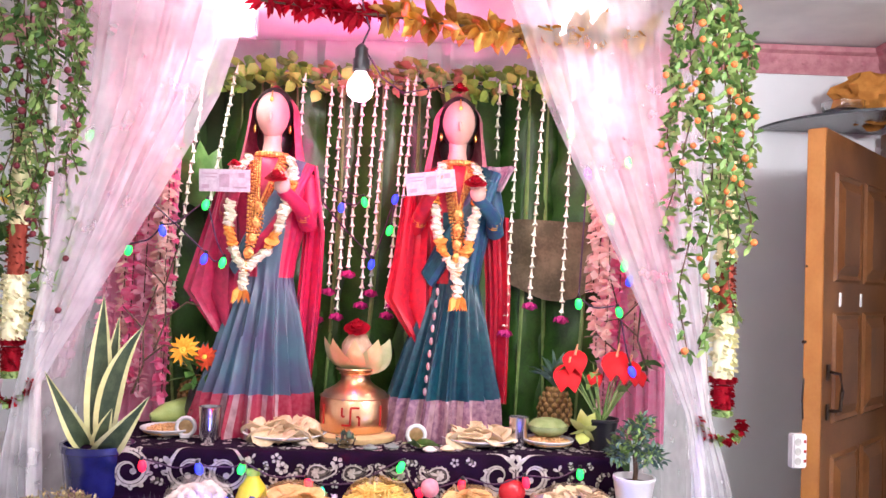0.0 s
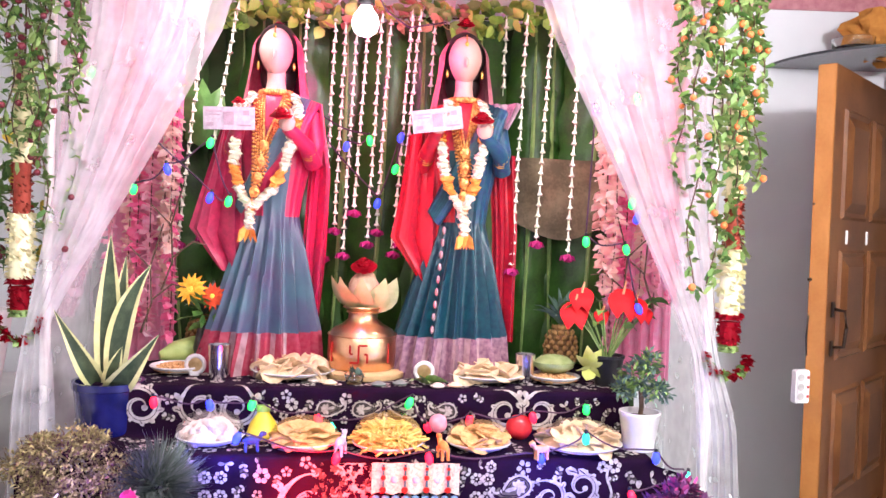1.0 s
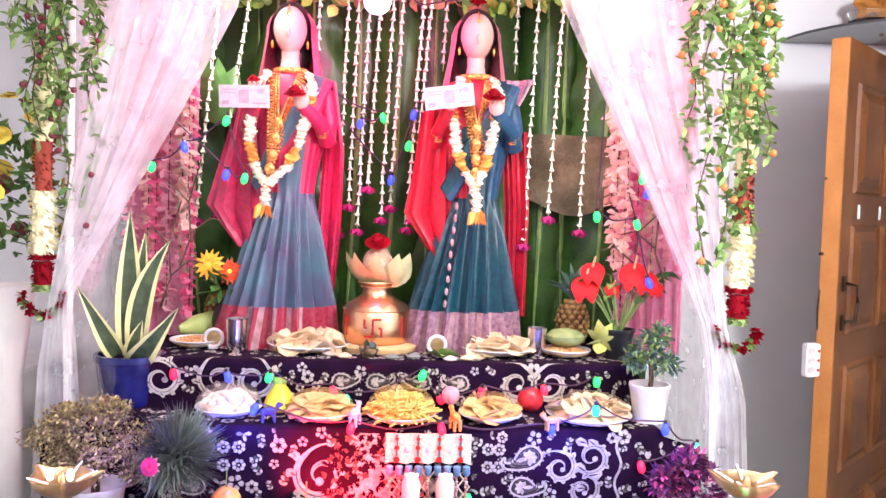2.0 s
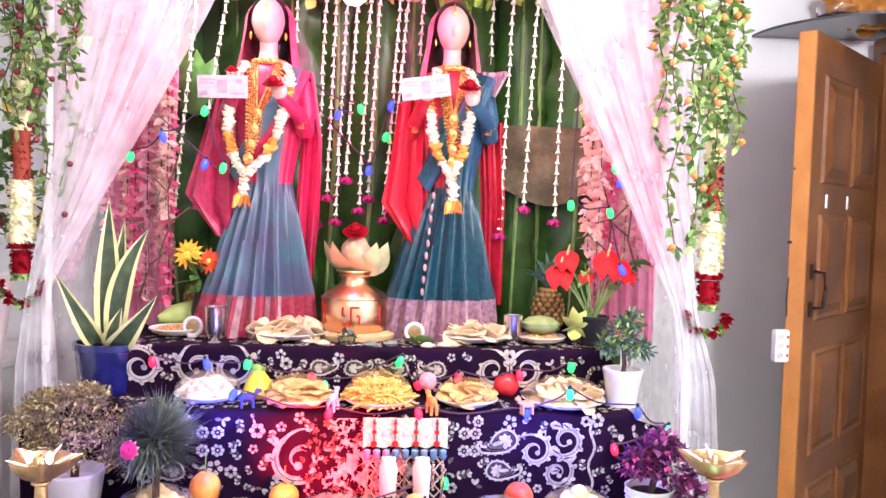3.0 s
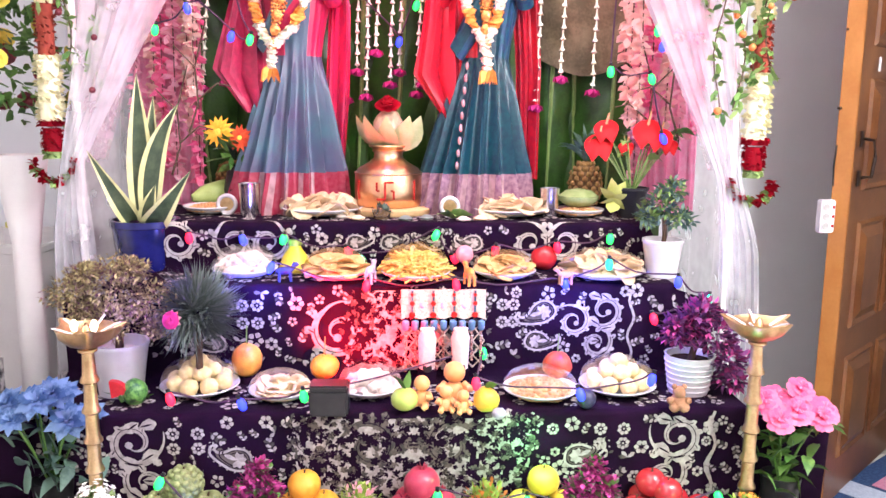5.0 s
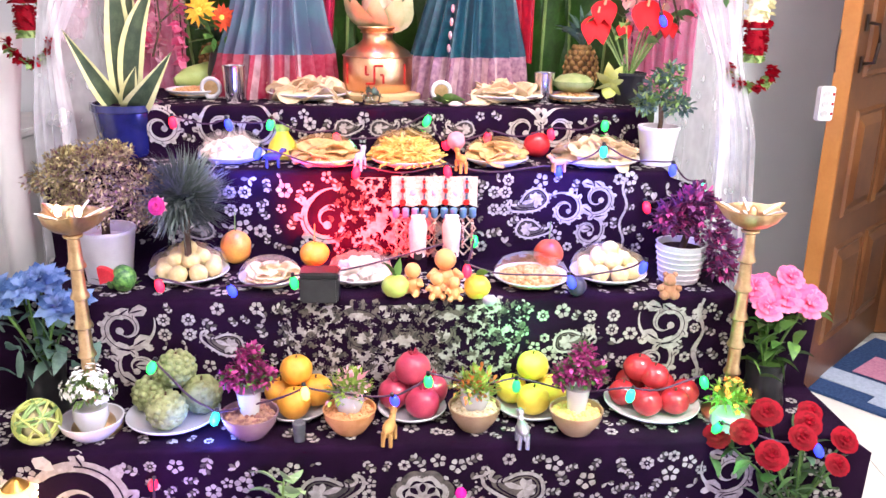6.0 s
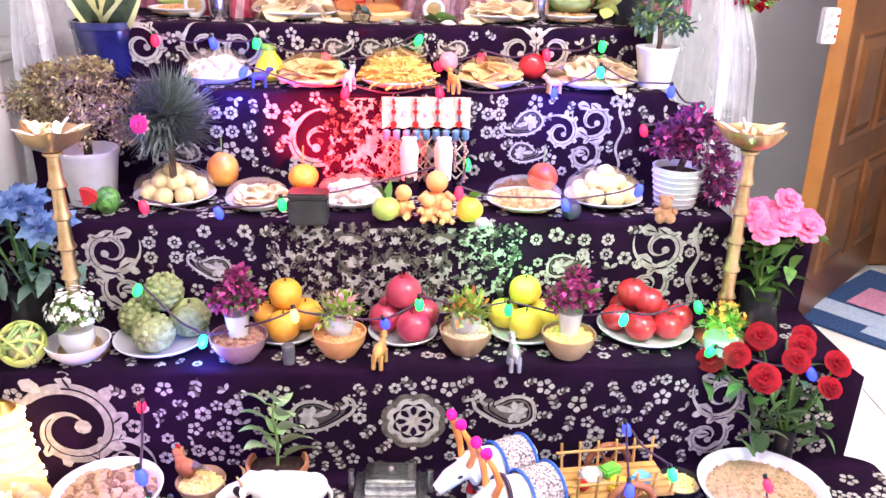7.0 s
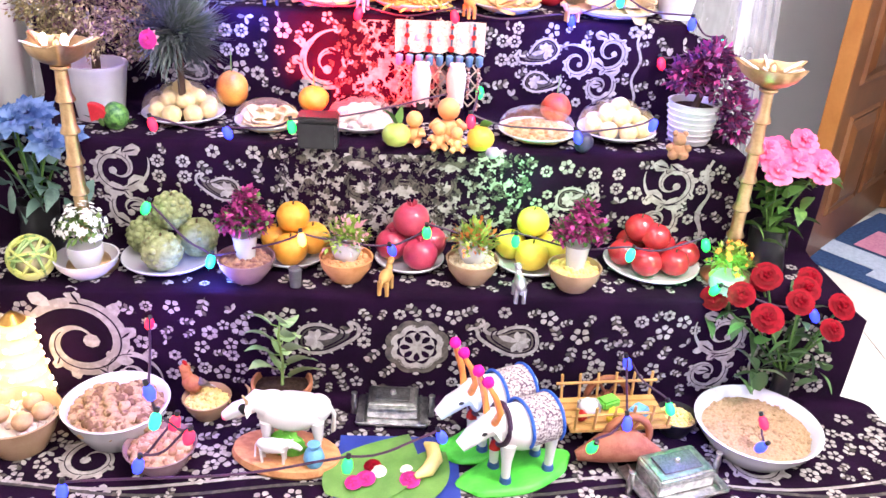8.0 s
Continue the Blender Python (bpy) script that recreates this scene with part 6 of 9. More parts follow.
tumbler(-0.655, 2.37, 0.098, 0.032, STEEL, "shiny steel tumbler on the top tier")
tumbler(0.243, 2.48, 0.085, 0.030, STEEL, "shiny steel tumbler on the top tier")
dish(-0.454, 2.36, 0.25, L4, "wafer", "white plate of folded flat breads on the top tier", film=False, h=0.028)
dish(0.125, 2.41, 0.235, L4, "wafer", "white plate of pale wafers and breads", film=False, h=0.03)
dish(0.335, 2.45, 0.155, L4, "mix", "small plate of savoury snacks", film=False, h=0.02)
dish(-0.80, 2.40, 0.16, L4, "mix", "small plate of savoury snacks", film=False, h=0.02)
g = thing("covered_dish", (0.335, 2.55, L4 + 0.03), "small green glass dish with a lid", "dish")
part("bowl", lathe([(0, 0), (0.04, 0), (0.062, 0.018), (0.064, 0.03), (0.0, 0.03)], 24), mat("green_glass", (0.40, 0.50, 0.22), (0.3, 0.4, 0.15), 0.2, trans=0.3), g)
part("lid", lathe([(0.063, 0.031), (0.04, 0.048), (0.01, 0.053), (0, 0.054)], 24), MATS["green_glass"], g)
for x, y in ((-0.062, 2.455), (-0.735, 2.44)):
    g = thing("candle_ring", (x, y, L4), "round white and gold tealight holder standing on edge", "tealight holder", "tealight holders", rz=5)
    part("ring", tube([(0.026 * math.cos(a), 0, 0.032 + 0.026 * math.sin(a)) for a in (i * 0.2618 for i in range(24))], 0.0065, 8, closed=True), CERAMIC, g)
    part("face", lathe([(0, 0), (0.02, 0.001), (0.022, 0.004), (0, 0.006)], 20), PALE_BRASS, g, m=pose(0, 0.002, 0.032, 90))
    part("foot", box(0.03, 0.02, 0.006, (0, 0, 0), 0.002), CERAMIC, g)
bm = bmesh.new()
for k in range(3):
    blade(bm, (0, 0, 0.004), (0.07 - 0.055 * k, -0.03 - 0.02 * (k == 1), 0.012), 0.05, (0, 0, 0.008), 0, 4)
single("betel_leaf", bm, PALE_GREEN, (-0.06, 2.42, L4), "fresh green betel leaves laid on the cloth", "leaf")
g = thing("glass_cup", (-0.262, 2.40, L4), "small cut-glass cup with green leaves", "cup")
part("cup", lathe([(0, 0), (0.022, 0), (0.03, 0.028), (0.028, 0.028), (0.02, 0.004), (0, 0.004)], 18), GLASS, g)
part("leaves", foliage(bmesh.new(), (0, 0, 0.022), 0.03, 0.014, 40, 0.018, 0.012, random.Random(2), 0, 0), BLUE_GREEN, g)
for k, (x, y) in enumerate(((-0.33, 2.38), (-0.19, 2.385), (-0.02, 2.39), (0.03, 2.41), (-0.13, 2.41), (-0.38, 2.41))):
    bm = lathe([(0, 0), (0.02, 0), (0.022, 0.004), (0.008, 0.012), (0, 0.013)], 12)
    single("sweet_disc", bm, (PALE, GREY_GREEN, RICE)[k % 3], (x, y, L4), "small pressed sweet lying on the cloth", "sweet", "small sweets")
# green gourd and fruit behind the tumbler
for x, y, rz, m, lab in ((-0.79, 2.62, 35, mat("gourd_skin", (0.38, 0.46, 0.16), (0.28, 0.36, 0.1), 0.4, scale=18), "pale green gourd lying on the top tier"), (-0.70, 2.66, 20, MATS["gourd_skin"], "pale green gourd lying on the top tier")):
    bm = tube([(-0.11, 0, 0.035), (-0.07, 0.0, 0.042), (0, 0.0, 0.05), (0.07, 0, 0.055), (0.10, 0, 0.06)], [0.012, 0.034, 0.042, 0.03, 0.01], 16)
    single("gourd", bm, m, (x, y, L4), lab, "gourd", "gourds", rz)


def pineapple(x, y, z, label, h=0.15):
    p = thing("pineapple", (x, y, z), label, "pineapple", "pineapples")
    part("fruit_core", ball(0.05, (0, 0, h / 2), 1, 1, h / 0.1, u=20, v=14), mat("pineapple_core", (0.16, 0.09, 0.04), rough=0.8), p)
    n = 0
    me = None
    for i in range(10):
        zz = h * (0.06 + 0.88 * i / 9)
        rr = 0.052 * math.sqrt(max(0.05, 1 - ((zz - h / 2) / (h / 2)) ** 2))
        for k in range(11):
            a = (k + 0.5 * (i % 2)) * 0.5712
            if math.sin(a) > 0.25:
                continue
            m = Matrix.Translation((rr * math.cos(a), rr * math.sin(a), zz)) @ Euler((0, math.pi / 2, a), "XYZ").to_matrix().to_4x4()
            if me is None:
                ob = part("scale", lathe([(0.0105, 0), (0.0085, 0.004), (0.002, 0.0065), (0, 0.009)], 6), mat("pineapple_scale", (0.36, 0.22, 0.07), (0.24, 0.13, 0.05), 0.6, rand=0.3), p, m=m)
                me = ob.data
            else:
                ob = new("scale", me)
                ob.parent, ob.matrix_basis = p, m
    bm = bmesh.new()
    rng = random.Random(6)
    for k in range(34):
        a, e = rng.uniform(0, 6.28), rng.uniform(0.25, 1.5)
        L = 0.07 + 0.05 * rng.random()
        d = Vector((math.cos(a) * math.cos(e), math.sin(a) * math.cos(e), math.sin(e)))
        blade(bm, (0, 0, h - 0.005), Vector((0, 0, h)) + d * L, 0.018, (0, 0, 0.02), 0, 4, 0.4)
    part("crown", bm, BLUE_GREEN, p)


pineapple(0.375, 2.70, L4, "ripe pineapple with a blue-green leaf crown", 0.16)
pineapple(-0.80, 2.74, L4, "ripe pineapple with a blue-green leaf crown", 0.15)


def anthurium():
    p = thing("anthurium_plant", (0.492, 2.52, L4), "red anthurium plant in a black pot", "potted plant")
    part("pot", lathe([(0, 0), (0.036, 0), (0.05, 0.082), (0.053, 0.084), (0.053, 0.092), (0.047, 0.092), (0.04, 0.06), (0, 0.06)], 26), BLACK_PLASTIC, p)
    part("soil", lathe([(0.044, 0.076), (0, 0.08)], 20), SOIL, p)
    rng = random.Random(12)
    st, lf = bmesh.new(), bmesh.new()
    for x, y, z, r in ((-0.115, -0.05, 0.225, 0.058), (-0.095, -0.05, 0.27, 0.05), (0.03, -0.04, 0.265, 0.062), (0.065, -0.05, 0.245, 0.05), (0.10, -0.02, 0.22, 0.035), (-0.03, -0.03, 0.215, 0.032)):
        tube([(0, 0, 0.07), (x * 0.5, y * 0.5, z * 0.7), (x, y, z)], 0.0025, 6, st)
        fl = bmesh.new()
        for k in range(2):
            blade(fl, (x - r * 0.7 * (1 if k else -1) * 0.0, y, z + r * 0.5), (x + (0.35 if k else -0.35) * r, y - r * 0.55, z - r * 0.95), r * 1.25, (0, -0.01, 0.01), 0, 6, 0.25, side=(1, 0.1 * k, 0.1))
        f = part("flower", fl, mat("anthurium_red", (0.55, 0.005, 0.010), (0.42, 0.003, 0.006), 0.55, scale=20, rand=0.3), p)
        part("spadix", tube([(x, y - 0.008, z + r * 0.2), (x + 0.004, y - 0.03, z + r * 0.9)], [0.0045, 0.0025], 7), mat("spadix_yellow", (0.75, 0.4, 0.2), rough=0.6), f)
    for k in range(16):
        a = rng.uniform(0, 6.28)
        L = rng.uniform(0.10, 0.2)
        tip = Vector((math.cos(a) * L * 0.6, math.sin(a) * L * 0.5 - 0.02, 0.10 + L * 0.8))
        tube([(0, 0, 0.07), tip * 0.6 + Vector((0, 0, 0.03)), tip], 0.0022, 5, st)
        blade(lf, tip, tip + Vector((math.cos(a) * 0.06, math.sin(a) * 0.04, -0.01)), 0.035, (0, 0, 0.012), 0, 4, 0.3)
    part("stalk", st, PALE_GREEN, p)
    part("leaves", lf, GREEN, p)
    bm = bmesh.new()
    for k in range(7):
        a = k * 0.9
        blade(bm, (0, 0, 0), (0.05 * math.cos(a), -0.015, 0.055 * math.sin(a) + 0.02), 0.045, (0, -0.01, 0), 0, 4)
    single("yellow_leaf_spray", bm, YELLOW_GREEN, (0.435, 2.50, L4 + 0.05), "yellow-green leaf spray leaning on the pot", "leaf")
    # orange gerbera bunch on the other side
    q = thing("gerbera_bunch", (-0.745, 2.60, L4), "orange and red gerbera flowers in a dark vase", "flower vase")
    part("vase", lathe([(0, 0), (0.035, 0), (0.045, 0.06), (0.03, 0.13), (0.034, 0.14), (0, 0.13)], 20), BLACK_PLASTIC, q)
    for x, z, r, m, nm in ((-0.035, 0.245, 0.052, mat("gerbera_orange", (0.85, 0.42, 0.05), (0.75, 0.3, 0.02), 0.6, rand=0.4), "orange_flower"), (0.03, 0.225, 0.045, mat("gerbera_red", (0.70, 0.09, 0.03), (0.55, 0.05, 0.02), 0.6, rand=0.4), "red_flower"), (0.075, 0.235, 0.022, MAGENTA, "pink_flower")):
        bm = blossom(bmesh.new(), (x, -0.06, z), r, rng, 0, 3, 14, (-0.1, -1, 0.25), cup=0.2, wide=0.34)
        part(nm, bm, m, q)
        part("flower_heart", ball(r * 0.24, (x, -0.066, z), 1, 0.6, 1, u=10, v=6), MATS["yellow_petal"], q)
        part("stem", tube([(0, 0, 0.12), (x * 0.6, -0.03, z * 0.75), (x, -0.055, z)], 0.003, 6), GREEN, q)
    part("leaves", foliage(bmesh.new(), (0.03, -0.02, 0.17), 0.08, 0.06, 40, 0.06, 0.03, rng), GREEN, q)


anthurium()


def snake_plant():
    p = thing("snake_plant", (-0.945, 2.33, L3), "variegated snake plant in a glossy navy pot", "potted plant")
    part("pot", lathe([(0, 0), (0.075, 0), (0.079, 0.006), (0.092, 0.125), (0.098, 0.128), (0.098, 0.147), (0.088, 0.147), (0.082, 0.12), (0, 0.115)], 36), NAVY, p)
    part("soil", lathe([(0.078, 0.128), (0, 0.135)], 24), SOIL, p)
    for tip, w, bend in (((0.0, -0.01, 0.56), 0.075, (0.0, 0, 0)), ((0.13, -0.02, 0.47), 0.068, (-0.03, 0, 0.03)), ((0.18, -0.08, 0.31), 0.075, (-0.03, -0.02, -0.045)), ((-0.145, -0.05, 0.36), 0.06, (0.03, -0.01, -0.04)), ((-0.10, 0.02, 0.26), 0.055, (0.0, 0, -0.02)), ((0.05, -0.03, 0.25), 0.05, (0, -0.02, 0)), ((0.03, 0.03, 0.50), 0.06, (0.0, 0, 0))):
        bm = blade(bmesh.new(), (tip[0] * 0.12, tip[1] * 0.2, 0.12), tip, w * 1.02, bend, 0, 12, 0.35, side=(1, 0.2, -tip[0] * 1.6), edge=1)
        part("leaf", bm, [SNAKE, SNAKE_EDGE], p)


snake_plant()


def topiary(x, y, z):
    p = thing("topiary", (x, y, z), "small green bushy plant in a white pot", "potted plant")
    part("pot", lathe([(0, 0), (0.042, 0), (0.057, 0.098), (0.059, 0.10), (0.059, 0.108), (0.053, 0.108), (0.048, 0.085), (0, 0.085)], 30), MATTE_WHITE, p)
    rng = random.Random(17)
    part("trunk", tube([(0, 0, 0.08), (0.004, 0, 0.12), (0.0, 0, 0.17)], 0.007, 8), BROWN_STEM, p)
    part("soil", lathe([(0.05, 0.09), (0, 0.095)], 20), SOIL, p)
    bm = bmesh.new()
    for c, r in (((-0.01, 0, 0.205), 0.062), ((0.045, -0.01, 0.165), 0.045), ((-0.045, 0, 0.17), 0.042), ((0.015, -0.02, 0.245), 0.045)):
        foliage(bm, c, r, r * 0.9, 190, 0.018, 0.011, rng, 0, -0.8, 0.3, (0, 0, 1))
    part("crown", bm, [BLUE_GREEN, PALE_GREEN], p)


topiary(0.555, 2.345, L3)

# ---- third tier ----
dish(-0.635, 2.165, 0.185, L3, "rice", "white plate of white sweets under cling film", h=0.05)
dish(-0.376, 2.15, 0.19, L3, "puri", "white plate of fried breads under cling film", h=0.042)
dish(-0.151, 2.155, 0.195, L3, "noodle", "white plate heaped with yellow fried noodles under film", h=0.062)
dish(0.098, 2.20, 0.182, L3, "puri", "white plate of brown fried sweets under cling film", h=0.036)
dish(0.381, 2.205, 0.245, L3, "wafer", "wide white plate of pale wafers under cling film", h=0.04)
bm = lathe([(0, 0), (0.04, 0), (0.047, 0.012), (0.036, 0.045), (0.018, 0.07), (0.017, 0.082), (0.0, 0.085)], 24)
g = single("toy_bag", bm, mat("yellow_paint", (0.78, 0.62, 0.06), (0.66, 0.5, 0.03), 0.4, scale=15), (-0.505, 2.32, L3), "small yellow bell-shaped model fruit", "model fruit")
part("neck", lathe([(0.017, 0.075), (0.021, 0.085), (0.018, 0.095), (0, 0.096)], 16), LIME, g)
fruit("pomegranate", "bright red pomegranate on the third tier", 0.217, 2.36, L3, 0.041, mat("bright_red_skin", (0.62, 0.03, 0.04), (0.5, 0.02, 0.03), 0.25, coat=0.4), calyx="crown")
fruit("onion", "small pale pink onion between plates", -0.015, 2.31, L3 + 0.03, 0.026, PALE_PINK, calyx="point", stem=True)


def toy_animal(x, yf, z, h, m, label, rz=0, name="toy_animal"):
    bm = bmesh.new()
    ball(h * 0.26, (0, 0, h * 0.58), 1.7, 0.8, 0.85, bm=bm, u=14, v=10)
    for sx in (-1, 1):
        for sy in (-1, 1):
            tube([(sx * h * 0.28, sy * h * 0.12, h * 0.5), (sx * h * 0.30, sy * h * 0.13, 0)], [h * 0.085, h * 0.065], 8, bm)
    tube([(h * 0.36, 0, h * 0.62), (h * 0.5, 0, h * 0.84)], [h * 0.13, h * 0.10], 10, bm)
    ball(h * 0.15, (h * 0.56, 0, h * 0.88), 1.35, 0.8, 0.85, bm=bm, u=12, v=8)
    for sy in (-1, 1):
        blade(bm, (h * 0.5, sy * h * 0.08, h * 0.95), (h * 0.46, sy * h * 0.16, h * 1.06), h * 0.1, (0, 0, 0), 0, 2)
    tube([(-h * 0.42, 0, h * 0.62), (-h * 0.52, 0, h * 0.4)], [h * 0.035, h * 0.02], 6, bm)
    return single(name, bm, m, (x, yf + h * 0.2, z), label, "toy animal", "", rz)


TOY_ORANGE = mat("orange_toy_plastic", (0.66, 0.28, 0.08), (0.55, 0.2, 0.05), 0.4)
toy_animal(0.0, 2.16, L3, 0.06, TOY_ORANGE, "small orange plastic toy camel", 110)
toy_animal(0.262, 2.19, L3, 0.05, mat("tan_toy", (0.52, 0.26, 0.15), (0.42, 0.2, 0.1), 0.45), "small tan plastic toy horse", 200)
toy_animal(-0.505, 2.17, L3, 0.052, mat("navy_toy", (0.03, 0.05, 0.22), (0.02, 0.03, 0.15), 0.4), "small navy blue plastic toy elephant", 20)
toy_animal(-0.27, 2.165, L3, 0.06, mat("lilac_toy", (0.5, 0.42, 0.6), (0.4, 0.32, 0.5), 0.4), "small lilac plastic toy animal", 80)

# ---- second tier ----
dish(-0.703, 1.935, 0.205, L2, "laddu", "plate of round cream sweets under cling film", h=0.055)
dish(-0.486, 1.93, 0.16, L2, "wafer", "plate of crumbly pale sweets under cling film", h=0.03)
dish(-0.257, 1.965, 0.17, L2, "rice", "plate of pink-white sweets under cling film", h=0.045)
dish(0.190, 1.965, 0.198, L2, "mix", "plate of brown fried savouries under cling film", h=0.036)
dish(0.399, 2.01, 0.205, L2, "laddu", "plate of round cream sweets under cling film", h=0.055)


def hanging_fruit(name, x, y, z, r, m, label, sz=1.0):
    g = fruit(name, label, x, y - r, z, r, m, sz=sz, calyx="point", stem=True)
    top = 2 * r * sz
    part("string", tube([(0, 0, top * 0.95), (0.002, 0, top + 0.05)], 0.0016, 5), PALE_GREEN, g)
    return g


# fruits propped against the cloth behind the plates
hanging_fruit("mango", -0.599, 2.115, L2 + 0.018, 0.041, MANGO, "yellow and red model mango leaning on the cloth", 1.12)
hanging_fruit("orange", -0.385, 2.10, L2 + 0.020, 0.039, ORANGE, "orange model fruit with a red band", 0.85)
hanging_fruit("peach", 0.243, 2.16, L2 + 0.012, 0.039, mat("peach_skin", (0.62, 0.13, 0.05), (0.46, 0.04, 0.03), 0.4, scale=14), "red-orange model peach with a green leaf", 1.0)
for x, y in ((-0.599, 2.125), (-0.385, 2.11), (0.243, 2.17)):
    single("cloth_pad", lathe([(0, 0), (0.03, 0), (0.026, 0.016), (0.02, 0.022), (0, 0.018)], 14), CLOTH, (x, y, L2), "small dark folded cloth pad under a fruit", "pad", "cloth pads")
g = thing("black_box", (-0.338, 1.90, L2), "small glossy black plastic box", "box", rz=3)
part("case", box(0.092, 0.06, 0.066, (0, 0, 0), 0.005), BLACK_PLASTIC, g)
part("cover", box(0.096, 0.064, 0.012, (0, 0, 0.066), 0.004), BLACK_PLASTIC, g)
g = fruit("guava", "green model guava with a leaf", -0.157, 1.895, L2, 0.034, GUAVA, sz=0.85, calyx="point")
bm = bmesh.new()
blade(bm, (0, 0, 0.05), (-0.035, 0, 0.085), 0.03, (0, 0, 0.01), 0, 4)
blade(bm, (0, 0, 0.05), (0.012, 0.01, 0.10), 0.022, (0, 0, 0.0), 0, 4)
part("leaf", bm, GREEN, g)
g = fruit("yellow_mango", "yellow model mango with a dark leaf", 0.045, 1.90, L2, 0.033, mat("yellow_skin", (0.78, 0.52, 0.07), (0.68, 0.4, 0.04), 0.35, scale=10), sz=0.95, calyx="point")
part("leaf", blade(bmesh.new(), (0, 0, 0.055), (0.03, -0.015, 0.072), 0.03, (0, 0, 0.008)), GREEN, g)
single("grey_pebble", ball(0.017, (0, 0, 0.014), 1, 1, 0.8, rough=0.2), mat("grey_stone", (0.4, 0.4, 0.44), rough=0.5), (0.075, 1.885, L2), "small grey pebble beside a mango", "pebble")
single("dark_plum", ball(0.024, (0, 0, 0.024), 1, 1, 1.05, rough=0.1), mat("plum_skin", (0.05, 0.05, 0.10), (0.03, 0.03, 0.06), 0.35), (0.298, 1.975, L2), "small dark blue plum between plates", "plum")


def doll(x, y, z, h, label, rz):
    """A plain round-headed celluloid toy figure, one mesh."""
    bm = bmesh.new()
    ball(h * 0.25, (0, 0, h * 0.26), 1.0, 0.85, 1.05, bm=bm, u=14, v=10)
    ball(h * 0.24, (0, -h * 0.02, h * 0.73), 1, 0.95, 1.0, bm=bm, u=16, v=12)
    for s in (-1, 1):
        tube([(s * h * 0.2, 0, h * 0.45), (s * h * 0.34, -h * 0.14, h * 0.38), (s * h * 0.22, -h * 0.26, h * 0.42)], [h * 0.09, h * 0.08, h * 0.07], 8, bm)
        tube([(s * h * 0.12, -h * 0.05, h * 0.14), (s * h * 0.22, -h * 0.28, h * 0.12), (s * h * 0.16, -h * 0.34, h * 0.06)], [h * 0.12, h * 0.1, h * 0.07], 8, bm)
    single("toy_doll", bm, mat("peach_celluloid", (0.80, 0.40, 0.17), (0.72, 0.33, 0.12), 0.35, scale=15, sss=0.1), (x, y, z), label, "doll", "dolls", rz)


doll(-0.115, 1.955, L2, 0.085, "plain peach-coloured toy doll sitting on the cloth", -20)
doll(-0.055, 1.93, L2, 0.07, "plain peach-coloured toy doll sitting on the cloth", 10)
doll(-0.035, 1.985, L2, 0.115, "taller plain peach-coloured toy doll sitting on the cloth", 5)
doll(-0.012, 1.92, L2, 0.062, "small plain peach-coloured toy doll sitting on the cloth", 15)


